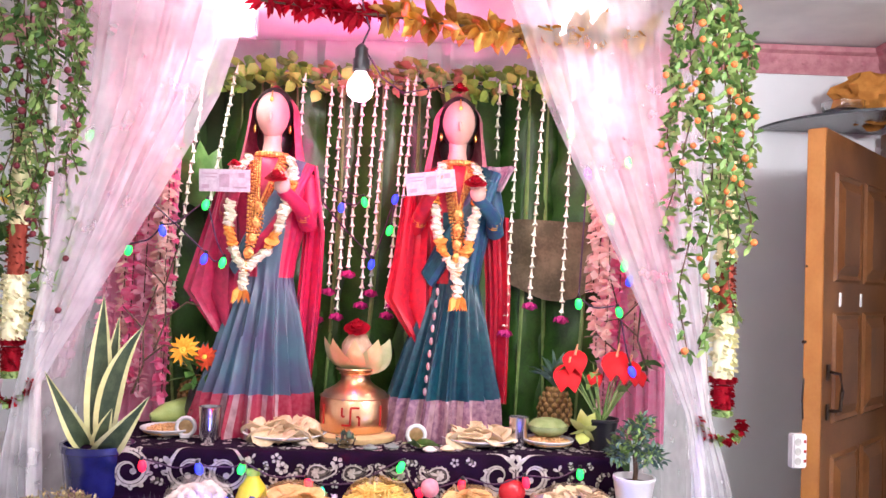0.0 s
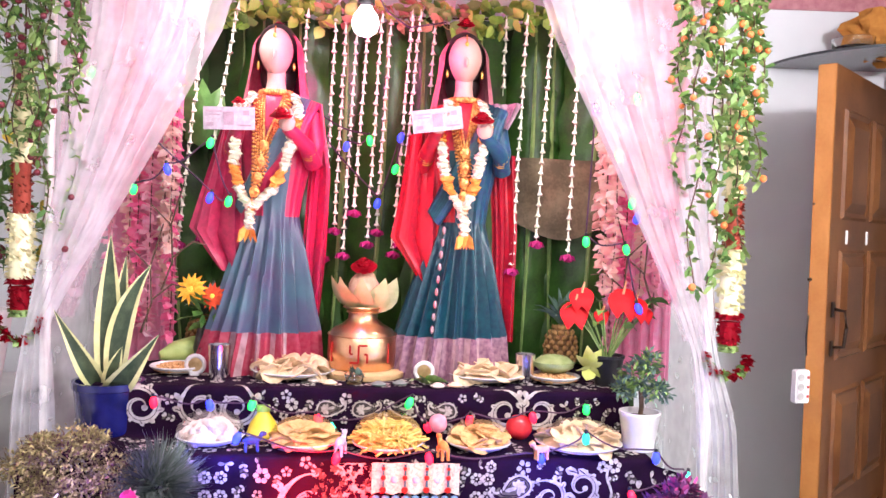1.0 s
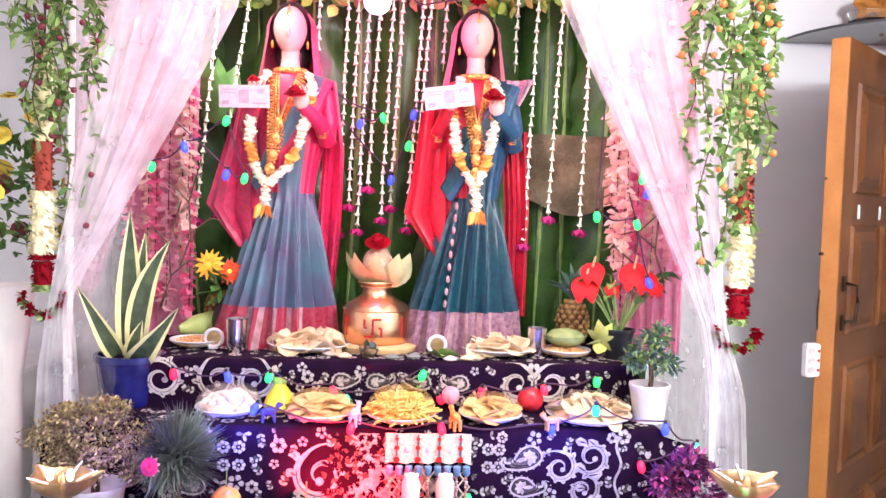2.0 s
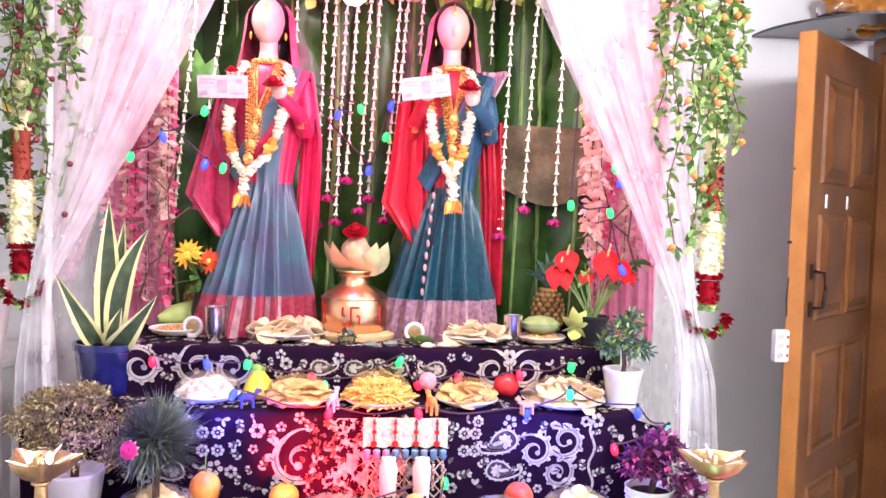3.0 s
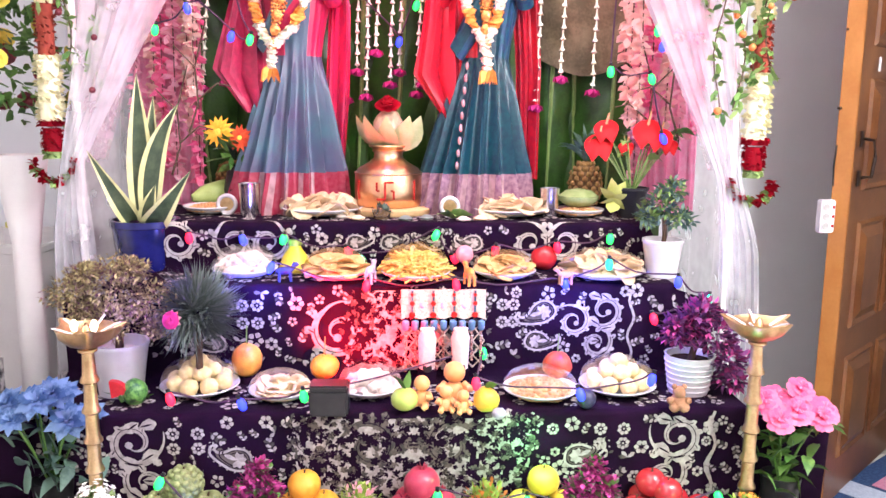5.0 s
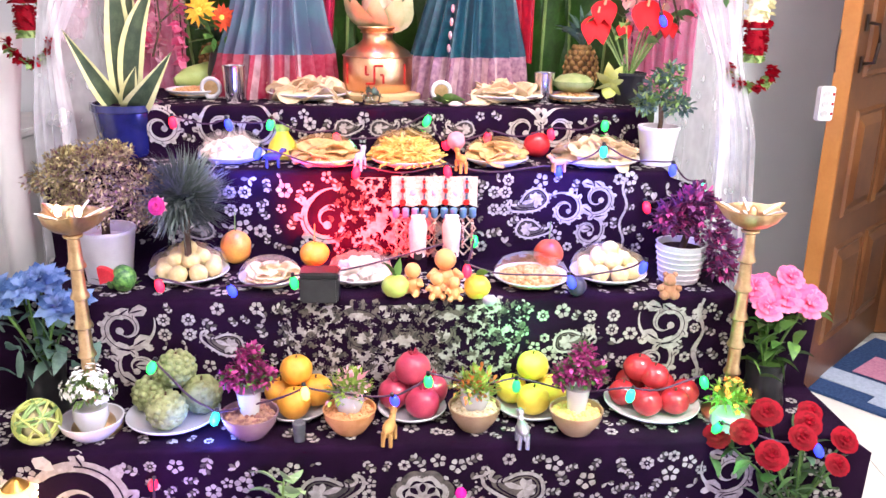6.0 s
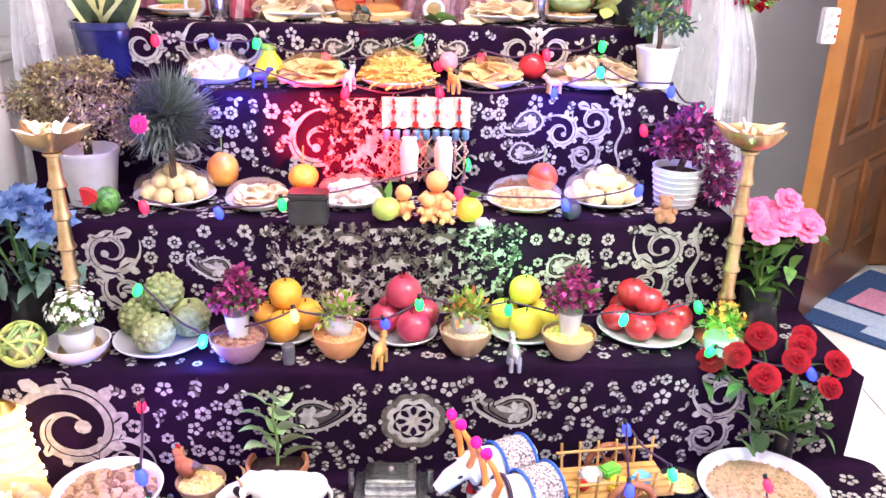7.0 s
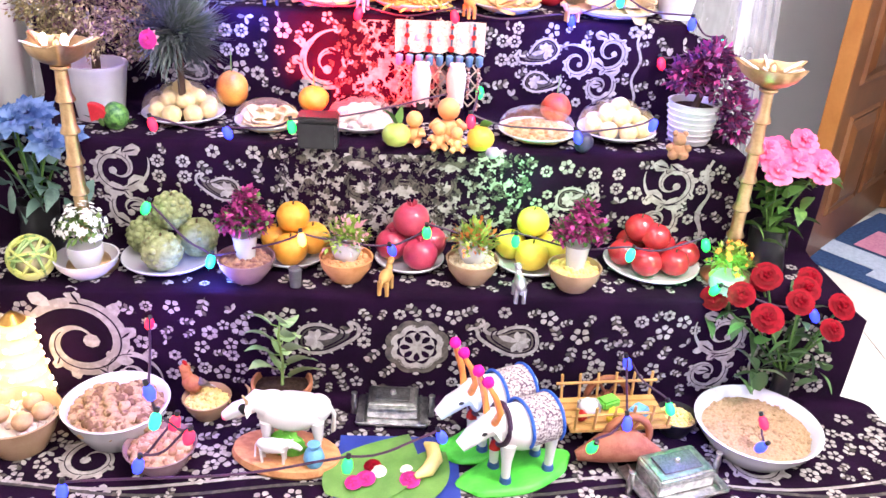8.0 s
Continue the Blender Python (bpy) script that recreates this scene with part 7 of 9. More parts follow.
def torana():
    """Embroidered hanging on the riser, with tassel cords and two painted feet below it."""
    t = thing("embroidered_hanging", alt(0.135, 2.160, 0.0), "embroidered white hanging with red and blue motifs and beaded cords", "wall hanging", rz=5.2)
    x0, x1, zt, zb = -0.115, 0.115, 0.848, 0.765
    bm = bmesh.new()
    n = 24
    A = [bm.verts.new((x0 + (x1 - x0) * i / n, -0.004 + 0.003 * math.sin(i), zt)) for i in range(n + 1)]
    B = [bm.verts.new((x0 + (x1 - x0) * i / n, -0.006 + 0.003 * math.sin(i), zb + 0.006 * abs(math.sin(i * math.pi / 6)))) for i in range(n + 1)]
    for i in range(n):
        bm.faces.new([A[i], B[i], B[i + 1], A[i + 1]])
    part("cloth", bm, mat("cream_embroidery", (0.70, 0.62, 0.52), (0.46, 0.36, 0.30), 0.9, scale=130, fine=500, bump=0.8), t)
    for k in range(4):
        x = x0 + 0.03 + k * 0.057
        for zz, r in ((0.834, 0.005), (0.810, 0.007), (0.778, 0.009)):
            part("red_motif", lathe([(0, 0), (r, 0.0), (r * 0.8, 0.004), (0, 0.005)], 8), VERMILION, t, m=pose(x, -0.009, zz, 90))
        part("ribbon", box(0.006, 0.003, 0.075, (x, -0.0085, 0.77)), mat("teal_thread", (0.05, 0.12, 0.16), rough=0.8), t, smooth=False)
    for k in range(3):
        part("stitched_flower", ball(0.009, (x0 + 0.058 + k * 0.057, -0.009, 0.805), 1, 0.3, 1, u=8, v=6), mat("sky_thread", (0.3, 0.45, 0.6), rough=0.8), t)
    for k in range(9):
        x = x0 + 0.012 + k * 0.0258
        part("blue_tassel", lathe([(0.003, 0), (0.010, -0.004), (0.009, -0.026), (0.004, -0.030), (0, -0.03)], 8), mat("blue_tassel_thread", (0.14, 0.25, 0.42), (0.1, 0.18, 0.3), 0.9, rand=0.4), t, m=pose(x, -0.012, 0.765))
        if k in (0, 1, 3, 4, 5, 7, 8):
            bm = bmesh.new()
            z = 0.735
            while z > (0.62 if k in (0, 8) else 0.65):
                ball(0.0045, (0.001 * math.sin(z * 300), 0, z), 1, 0.8, 0.8, bm=bm, u=6, v=4)
                z -= 0.0075
            part("bead_cord", bm, mat("bead_cord", (0.62, 0.50, 0.40), (0.35, 0.08, 0.08), 0.6, scale=160), t, m=pose(x, -0.012, 0))
    for k in range(7):
        x = x0 + 0.02 + k * 0.032
        for d in (-1, 1):
            part("net_cord", tube([(x - d * 0.016, -0.008, 0.745), (x + d * 0.016, -0.008, 0.705), (x - d * 0.016, -0.008, 0.665), (x + d * 0.016, -0.008, 0.630)], 0.0026, 5), mat("beige_cord", (0.58, 0.47, 0.38), (0.45, 0.32, 0.26), 0.9), t)
    for s in (-1, 1):
        bm = bmesh.new()
        tube([(0, 0, 0), (0, -0.002, 0.045), (0, -0.006, 0.085), (0, -0.01, 0.11)], [0.021, 0.023, 0.025, 0.017], 16, bm)
        for k in range(4):
            ball(0.006, (-0.014 + 0.0093 * k, -0.014, 0.112), bm=bm, u=8, v=6)
        f = single("painted_foot", bm, mat("pink_plaster_foot", (0.80, 0.64, 0.60), (0.74, 0.56, 0.53), 0.5), alt(0.135 + s * 0.045, 2.125, L2 + 0.045), "pale pink plaster foot model leaning on the cloth", "foot model", "foot models", 5)
        part("hole", lathe([(0, 0), (0.013, 0), (0.0, 0.001)], 14), BLACK_PLASTIC, f, m=pose(0, -0.0215, 0.006, 80))
        single("foot_rest", box(0.05, 0.04, 0.045, (0, 0, 0), 0.006), CLOTH, alt(0.135 + s * 0.045, 2.13, L2), "small dark cloth-covered block under a foot model", "block", "foot rests", 5)


torana()


def big_bush():
    """Olive-brown bush and a bristly ball bush in white pots at the left end."""
    rng = random.Random(23)
    p = thing("brown_bush", (-0.905, 2.02, L2), "bushy olive-brown artificial plant in a white pot", "potted plant")
    part("pot", lathe([(0, 0), (0.055, 0), (0.072, 0.125), (0.075, 0.128), (0.075, 0.137), (0.068, 0.137), (0.06, 0.11), (0, 0.11)], 32), MATTE_WHITE, p)
    part("trunk", tube([(0, 0, 0.10), (0.003, 0, 0.17), (0.0, 0, 0.24)], [0.011, 0.010, 0.009], 9), BROWN_STEM, p)
    bm = bmesh.new()
    for c, r in (((-0.01, -0.02, 0.30), 0.115), ((-0.11, -0.02, 0.265), 0.075), ((0.10, -0.02, 0.25), 0.09), ((0.0, -0.06, 0.21), 0.095), ((-0.06, -0.03, 0.215), 0.07), ((0.05, -0.03, 0.33), 0.06), ((-0.06, -0.04, 0.32), 0.055), ((0.12, -0.04, 0.19), 0.05)):
        foliage(bm, c, r, r * 0.66, 900, 0.011, 0.007, rng, 0, -0.9, 0.4, (0, 0, 0, 0, 0, 1))
    part("crown", bm, [BROWN_LEAF, mat("purple_brown_leaf", (0.20, 0.10, 0.12), (0.12, 0.06, 0.07), 0.7, rand=0.6)], p)
    p = thing("bristle_bush", (-0.69, 2.00, L2), "round grey-green bristly artificial bush with one red flower", "artificial bush")
    bm = bmesh.new()
    for _ in range(1500):
        d = rand_dir(rng, -0.8)
        blade(bm, d * rng.uniform(0.02, 0.06), d * rng.uniform(0.09, 0.135) + rand_dir(rng) * 0.022, 0.005, d.cross(Vector((0, 0, 1))) * 0.014, 0, 3, 0.3)
    for v in bm.verts:
        v.co.z += 0.225
    part("bristles", bm, GREY_GREEN, p)
    part("stem", tube([(0, 0, 0), (0, 0, 0.19)], 0.009, 8), BROWN_STEM, p)
    bm = blossom(bmesh.new(), (-0.018, -0.126, 0.235), 0.026, rng, 0, 2, 9, (-0.2, -1, 0.2), cup=0.2, wide=0.6)
    f = part("flower", bm, PALE_PINK, p, "red flower with a pale rim")
    part("flower_centre", blossom(bmesh.new(), (-0.019, -0.134, 0.236), 0.023, rng, 0, 2, 7, (-0.2, -1, 0.2), cup=0.4), MAGENTA, f)
    q = thing("purple_bush", (0.588, 2.115, L2), "trailing purple-leaved plant in a woven white pot", "potted plant")
    bm = lathe([(0, 0), (0.05, 0), (0.064, 0.098), (0.067, 0.104), (0.061, 0.104), (0.055, 0.085), (0, 0.085)], 40)
    for v in bm.verts:
        a = math.atan2(v.co.y, v.co.x)
        v.co.xy *= 1 + 0.012 * math.sin(a * 16)
    part("pot", bm, MATTE_WHITE, q)
    for k in range(6):
        part("weave_band", tube([((0.0525 + 0.0022 * k) * (1 + 0.014 * math.sin(16 * a + 3.14 * (k % 2))) * math.cos(a), (0.0525 + 0.0022 * k) * (1 + 0.014 * math.sin(16 * a + 3.14 * (k % 2))) * math.sin(a), 0.012 + 0.015 * k) for a in (i * 0.0982 for i in range(64))], 0.0028, 5, closed=True), MATTE_WHITE, q)
    part("soil", lathe([(0.058, 0.088), (0, 0.09)], 20), SOIL, q)
    part("trunk", tube([(0.0, 0, 0.08), (0.015, 0, 0.14), (0.01, 0, 0.18)], 0.009, 8), BROWN_STEM, q)
    bm = bmesh.new()
    for c, r in (((0.0, -0.01, 0.19), 0.065), ((0.06, -0.02, 0.165), 0.06), ((0.095, -0.03, 0.10), 0.05), ((0.105, -0.03, 0.045), 0.035), ((-0.045, -0.02, 0.17), 0.045), ((0.03, 0.0, 0.215), 0.045)):
        foliage(bm, c, r, r, 200, 0.024, 0.014, rng, 0, -0.9, 0.4, (0, 0, 1))
    part("crown", bm, [PURPLE_LEAF, MAUVE_LEAF], q)
    # teddy, melon and small leaf spray
    bm = bmesh.new()
    for c, r in (((0, 0, 0.022), 0.022), ((-0.012, -0.012, 0.014), 0.013), ((0.012, -0.012, 0.014), 0.013), ((0, -0.004, 0.05), 0.016), ((-0.012, -0.002, 0.064), 0.007), ((0.012, -0.002, 0.064), 0.007), ((-0.022, -0.008, 0.03), 0.009), ((0.022, -0.008, 0.03), 0.009)):
        ball(r, c, bm=bm, u=12, v=8, rough=0.15, freq=20)
    single("toy_bear", bm, mat("brown_plush", (0.40, 0.22, 0.13), (0.3, 0.15, 0.08), 0.95, fine=500, bump=1.0), (0.525, 1.965, L2), "small brown plush toy bear", "toy bear")
    m_ = thing("toy_watermelon", (-0.852, 1.93, L2), "cut watermelon model with red flesh and green rind", "model fruit", rz=15)
    part("rind", ball(0.031, (0.018, 0, 0.031), 1, 1, 1.1, rough=0.05), mat("melon_rind", (0.16, 0.36, 0.08), (0.015, 0.09, 0.025), 0.35, scale=70), m_)
    bm = bmesh.new()
    fan = [(0.0, 0.0)] + [(0.044 * math.cos(q), 0.044 * math.sin(q)) for q in (0.5 + 1.35 * i / 10 for i in range(11))]
    for k, yy in enumerate((-0.009, 0.009)):
        bm.faces.new([bm.verts.new((x, yy, z)) for x, z in (fan if k == 0 else fan[::-1])])
    bm.verts.ensure_lookup_table()
    nf = len(fan)
    for i in range(nf):
        j = (i + 1) % nf
        bm.faces.new([bm.verts[i], bm.verts[nf + nf - 1 - i], bm.verts[nf + nf - 1 - j], bm.verts[j]])
    part("slice", bm, mat("melon_red", (0.60, 0.03, 0.04), (0.45, 0.015, 0.02), 0.4), m_, "red cut wedge", smooth=False, m=pose(-0.034, -0.004, 0.022, 0, 10, -15))
    part("leaves", foliage(bmesh.new(), (0.0, -0.01, 0.012), 0.05, 0.01, 22, 0.035, 0.016, rng, 0, 0.1), GREEN, m_)


big_bush()


# ---- brass oil lamps ----
def oil_lamp(x, y, z, h, label, rz):
    l = thing("oil_lamp", (x, y, z), label, "oil lamp", "oil lamps", rz)
    part("base", lathe([(0, 0), (0.062, 0), (0.064, 0.008), (0.05, 0.018), (0.03, 0.034), (0.022, 0.05), (0, 0.05)], 30), PALE_BRASS, l)
    bm = bmesh.new()
    prof = [(0.020, 0.05)]
    for k in range(6):
        a = 0.05 + (h - 0.10) * k / 6
        b = 0.05 + (h - 0.10) * (k + 1) / 6
        prof += [(0.0155, a + 0.012), (0.0155 - 0.0005 * k, b - 0.010), (0.021, b - 0.005), (0.021, b)]
    prof.append((0, h - 0.045))
    part("stem", lathe(prof, 20, bm), PALE_BRASS, l)
    # bowl with five drawn-out wick lips
    bm = bmesh.new()
    rings = []
    for r, zz, lip in ((0.012, h - 0.05, 0), (0.04, h - 0.038, 0), (0.058, h - 0.022, 0.1), (0.066, h, 0.34), (0.062, h + 0.001, 0.34), (0.05, h - 0.014, 0.1), (0.0, h - 0.02, 0)):
        if r == 0:
            rings.append([bm.verts.new((0, 0, zz))] * 60)
            continue
        rings.append([bm.verts.new((r * (1 + lip * max(0, math.cos(2.5 * a)) ** 8) * math.cos(a), r * (1 + lip * max(0, math.cos(2.5 * a)) ** 8) * math.sin(a), zz + 0.010 * (1 if lip > 0.2 else 0) * max(0, math.cos(2.5 * a)) ** 6)) for a in (2 * math.pi * k / 60 * 1.0 for k in range(60))])
    for A, B in zip(rings, rings[1:]):
        for k in range(60):
            vs_ = [A[k], A[(k + 1) % 60], B[(k + 1) % 60], B[k]]
            vs_ = list(dict.fromkeys(vs_))
            if len(vs_) > 2:
                bm.faces.new(vs_)
    part("bowl", bm, PALE_BRASS, l)
    for k in range(5):
        a = 2 * math.pi * k / 5
        part("wick", tube([(0.03 * math.cos(a), 0.03 * math.sin(a), h - 0.012), (0.06 * math.cos(a), 0.06 * math.sin(a), h + 0.004), (0.074 * math.cos(a), 0.074 * math.sin(a), h + 0.010)], [0.003, 0.003, 0.002], 6), MATTE_WHITE, l)
    part("finial", lathe([(0.012, h - 0.02), (0.008, h), (0.0, h + 0.012)], 10), PALE_BRASS, l)


oil_lamp(-0.857, 1.745, L1, 0.53, "tall brass oil lamp with five wicks", 10)
oil_lamp(0.682, 1.89, L1, 0.535, "tall brass oil lamp with five wicks", 18)
for x, y in ((-0.877, 1.73), (-0.832, 1.73)):
    single("tealight_flame", ball(0.010, (0, 0, 0.012), 0.8, 0.8, 1.4, u=10, v=8), mat("lamp_flame", (1.0, 0.86, 0.62), (1.0, 0.86, 0.62), 0.4, emit=9.0, bump=0), (x, y, L1 + 0.525), "small lit warm flame in the oil lamp", "flame", "lamp flames")


# ---- first tier ----
def bowl_shape(r, h, t=0.004):
    return lathe([(0, 0), (r * 0.55, 0), (r * 0.6, 0.003), (r * 0.92, h * 0.6), (r, h), (r - t, h), (r * 0.86, h * 0.55), (r * 0.5, 0.006), (0, 0.005)], 34)


def cup_plant(x, yf, w, label, bowl_m, fill_m, kind, leaf_m, flower_m=None, cup="round", rise=0.0, piece="ball"):
    """A small artificial plant in a white cup that stands in a filled bowl."""
    rng = random.Random(int(abs(x) * 1313))
    r = w / 2
    p = thing("plant_in_bowl", (x, yf + r, L1), label, "potted plant", "plants in bowls")
    b = part("bowl", bowl_shape(r, 0.058), bowl_m, p)
    heap(b, r * 0.9, 0.016, 120, piece, fill_m, "filling", rng, z=0.044, size=0.0055 if piece == "ball" else 0.008)
    c = ((0.024, 0), (0.028, 0.004), (0.036, 0.028), (0.035, 0.05), (0.031, 0.05)) if cup == "round" else ((0.021, 0), (0.029, 0.062), (0.031, 0.064), (0.028, 0.064))
    z0 = 0.05
    part("cup", lathe([(0, 0)] + list(c) + [(0, c[-1][1] - 0.006)], 24, c=(0, 0, z0)), CERAMIC, p)
    zc = z0 + c[-1][1]
    bm = bmesh.new()
    if kind == "grass":
        for _ in range(420):
            d = rand_dir(rng, -0.1)
            q = Vector((d.x, d.y, d.z * 1.0)) * rng.uniform(0.015, 0.058)
            o = Vector((0, 0, zc - 0.004)) + q
            e = (d + 0.7 * rand_dir(rng)).normalized()
            blade(bm, o, o + e * 0.016, 0.010, (0, 0, 0.002), rng.choice((0, 0, 0, 1)), 2)
        part("crown", bm, [leaf_m, flower_m or leaf_m], p)
    else:
        for cc, rr in (((0, 0, zc + 0.045), 0.045), ((-0.035, 0, zc + 0.03), 0.03), ((0.038, 0, zc + 0.035), 0.03), ((0.008, 0.0, zc + 0.085), 0.028)):
            foliage(bm, cc, rr * 1.1, rr * 1.1, 300, 0.014, 0.012, rng, 0, -0.8, 0.35, (0, 0, 0, 1))
        part("crown", bm, [flower_m, leaf_m], p)
    return p


SAND = mat("orange_powder", (0.70, 0.36, 0.18), (0.62, 0.3, 0.13), 0.95, scale=60, fine=500, bump=0.4)
SEED = mat("pale_seed", (0.70, 0.60, 0.42), (0.52, 0.42, 0.26), 0.7, rand=0.8)
LENTIL = mat("yellow_lentil", (0.76, 0.58, 0.22), (0.66, 0.46, 0.14), 0.7, rand=0.5)
GRAIN = mat("brown_grain", (0.36, 0.20, 0.14), (0.22, 0.10, 0.09), 0.8, rand=0.8)
BOWL_GLASS = mat("brown_tinted_glass", (0.62, 0.42, 0.26), (0.52, 0.34, 0.2), 0.12, trans=0.35, scale=20)
PURPLE_GLASS = mat("mauve_tinted_glass", (0.42, 0.26, 0.30), (0.34, 0.2, 0.24), 0.12, trans=0.35, scale=20)
cup_plant(-0.484, 1.67, 0.135, "mauve flower bush in a white cup set in grain", PURPLE_GLASS, GRAIN, "bush", GREEN, MAUVE_LEAF, "tall")
cup_plant(-0.254, 1.705, 0.128, "green plastic plant in a white cup set in orange powder", CLAY_ORANGE, SAND, "grass", LIME, PALE_PINK)
cup_plant(0.044, 1.735, 0.128, "green and orange plastic plant in a cup set in seeds", BOWL_GLASS, SEED, "grass", LIME, ORANGE_BERRY)
cup_plant(0.288, 1.728, 0.13, "mauve flower bush in a white cup set in yellow lentils", BOWL_GLASS, LENTIL, "bush", GREEN, MAUVE_LEAF, "tall")


def flower_pot(x, y, z, label, petal, leafm, r=0.055, saucer=True, n=130):
    rng = random.Random(int(abs(x) * 777))
    p = thing("flower_pot", (x, y, z), label, "potted plant")
    z0 = 0.0
    if saucer:
        part("bowl", bowl_shape(0.073, 0.045), CERAMIC, p)
        z0 = 0.02
    part("pot", lathe([(0, z0), (0.028, z0), (0.04, z0 + 0.03), (0.039, z0 + 0.055), (0.034, z0 + 0.055), (0, z0 + 0.05)], 24), CERAMIC, p)
    part("leaves", foliage(bmesh.new(), (0, 0, z0 + 0.09), r, 0.045, 260, 0.022, 0.010, rng, 0, -0.5, 0.3), leafm, p)
    bm = bmesh.new()
    for _ in range(n):
        d = rand_dir(rng, -0.2)
        k_ = rng.uniform(0.75, 1.2)
        blossom(bm, Vector((0, 0, z0 + 0.09)) + Vector((d.x * r * k_, d.y * r * k_, d.z * 0.055 * k_)), rng.uniform(0.006, 0.010), rng, 0, 1, 5, d, wide=0.65)
    part("blossoms", bm, petal, p)


flower_pot(-0.850, 1.715, L1, "white tiny-flowered plant in a white pot and bowl", mat("white_petal", (0.84, 0.84, 0.80), (0.76, 0.78, 0.72), 0.6), PALE_GREEN)
flower_pot(0.652, 1.80, L1, "orange-flowered green plant in a white pot", mat("orange_petal", (0.80, 0.30, 0.05), (0.70, 0.2, 0.03), 0.6, rand=0.4), LIME, 0.05, False, 26)


def fruit_plate(x, yf, w, label, fr, m, r, layout, calyx=None, sz=1.0, rough=0.05, m2=None):
    p = single("fruit_plate", lathe([(0, 0), (w * 0.31, 0), (w * 0.34, 0.003), (w * 0.485, 0.016), (w * 0.5, 0.021), (w * 0.49, 0.023), (w * 0.35, 0.008), (0, 0.006)], 44), CERAMIC, (x, yf + w / 2, L1), "white ceramic plate under the " + fr + " fruits", "plate", "fruit plates")
    for k, (dx, dy, dz) in enumerate(layout):
        fruit(fr, label, x + dx, yf + w / 2 + dy - r, L1 + 0.009 + dz, r * (0.95 + 0.1 * ((k * 37) % 10) / 10), m, 1, sz, rough, True, calyx)


fruit_plate(-0.686, 1.685, 0.222, "knobbly green custard apple on a white plate", "custard_apple", CUSTARD, 0.047, [(-0.060, 0.03, 0), (0.062, 0.03, 0), (0.004, -0.055, 0.002), (0.0, 0.045, 0.062)], sz=0.95, rough=0.15)
fruit_plate(-0.396, 1.765, 0.165, "ripe orange on a white plate", "orange", ORANGE, 0.042, [(-0.042, 0.02, 0), (0.044, 0.024, 0), (0.002, -0.04, 0), (0.0, 0.012, 0.064)], sz=0.93)
fruit_plate(-0.110, 1.775, 0.172, "ripe red pomegranate on a white plate", "pomegranate", POM, 0.043, [(-0.045, 0.01, 0), (0.045, 0.03, 0), (0.028, -0.04, 0), (-0.03, 0.06, 0), (0.0, 0.012, 0.064)], "crown", 0.95)
fruit_plate(0.190, 1.80, 0.182, "yellow sweet lime on a white plate", "sweet_lime", LEMON, 0.042, [(-0.05, 0.025, 0), (0.052, 0.015, 0), (0.0, -0.035, 0), (0.0, 0.022, 0.066)], sz=0.93)
fruit_plate(0.498, 1.80, 0.240, "shiny red apple on a white plate", "apple", APPLE, 0.038, [(-0.075, 0.0, 0), (-0.025, -0.055, 0), (0.045, -0.045, 0), (0.085, 0.01, 0), (0.03, 0.045, 0), (-0.045, 0.06, 0), (0.0, -0.005, 0.05), (-0.035, 0.02, 0.056)], None, 0.9)


def knobs():
    """Raised knobs on the custard apples, as part of each fruit."""
    for ob in list(scene.objects):
        if ob.name.startswith("custard_apple") and ob.parent is None and ob.data is None:
            bm = bmesh.new()
            for i in range(7):
                th = 0.45 + i * 0.36
                n = max(5, int(13 * math.sin(th)))
                for k in range(n):
                    a = 6.283 * (k + 0.5 * (i % 2)) / n
                    d = Vector((math.sin(th) * math.cos(a), math.sin(th) * math.sin(a), math.cos(th)))
                    c = Vector((0, 0, 0.045)) + d * 0.0405
                    ball(0.0098, c, 1, 1, 0.85, bm=bm, u=7, v=5)
            tagged(part("knob_skin", bm, CUSTARD, ob), kind="stuff")


knobs()


def woven_ball(x, yf, z, r, label):
    g = thing("woven_ball", (x, yf + r, z), label, "woven ball")
    rng = random.Random(40)
    for k in range(16):
        ax = rand_dir(rng)
        s = ax.cross(Vector((0.3, 0.4, 0.86))).normalized()
        w = ax.cross(s)
        off = ax * r * rng.uniform(-0.45, 0.45)
        rr = math.sqrt(r * r - off.length_squared)
        part("strip", tube([off + Vector((0, 0, r)) + (s * math.cos(a) + w * math.sin(a)) * rr for a in (i * 0.2618 for i in range(24))], 0.004, 5, closed=True), YELLOW_GREEN if k % 3 else PALE_GREEN, g)
    part("core", ball(r * 0.8, (0, 0, r)), mat("cream_core", (0.62, 0.56, 0.3), rough=0.8), g)


woven_ball(-0.960, 1.63, L1, 0.05, "green woven cane ball")
toy_animal(-0.155, 1.70, L1, 0.07, WOOD_TOY, "carved yellow wooden toy camel", 80)
toy_animal(0.155, 1.705, L1, 0.072, mat("pewter", (0.55, 0.55, 0.58), (0.42, 0.42, 0.45), 0.35, 0.8), "small pewter toy dog standing", 95)
single("dark_cup", lathe([(0, 0), (0.014, 0), (0.016, 0.045), (0.012, 0.048), (0, 0.04)], 14), mat("smoky_glass", (0.1, 0.1, 0.11), rough=0.15), (-0.365, 1.715, L1), "small dark glass cup", "cup")


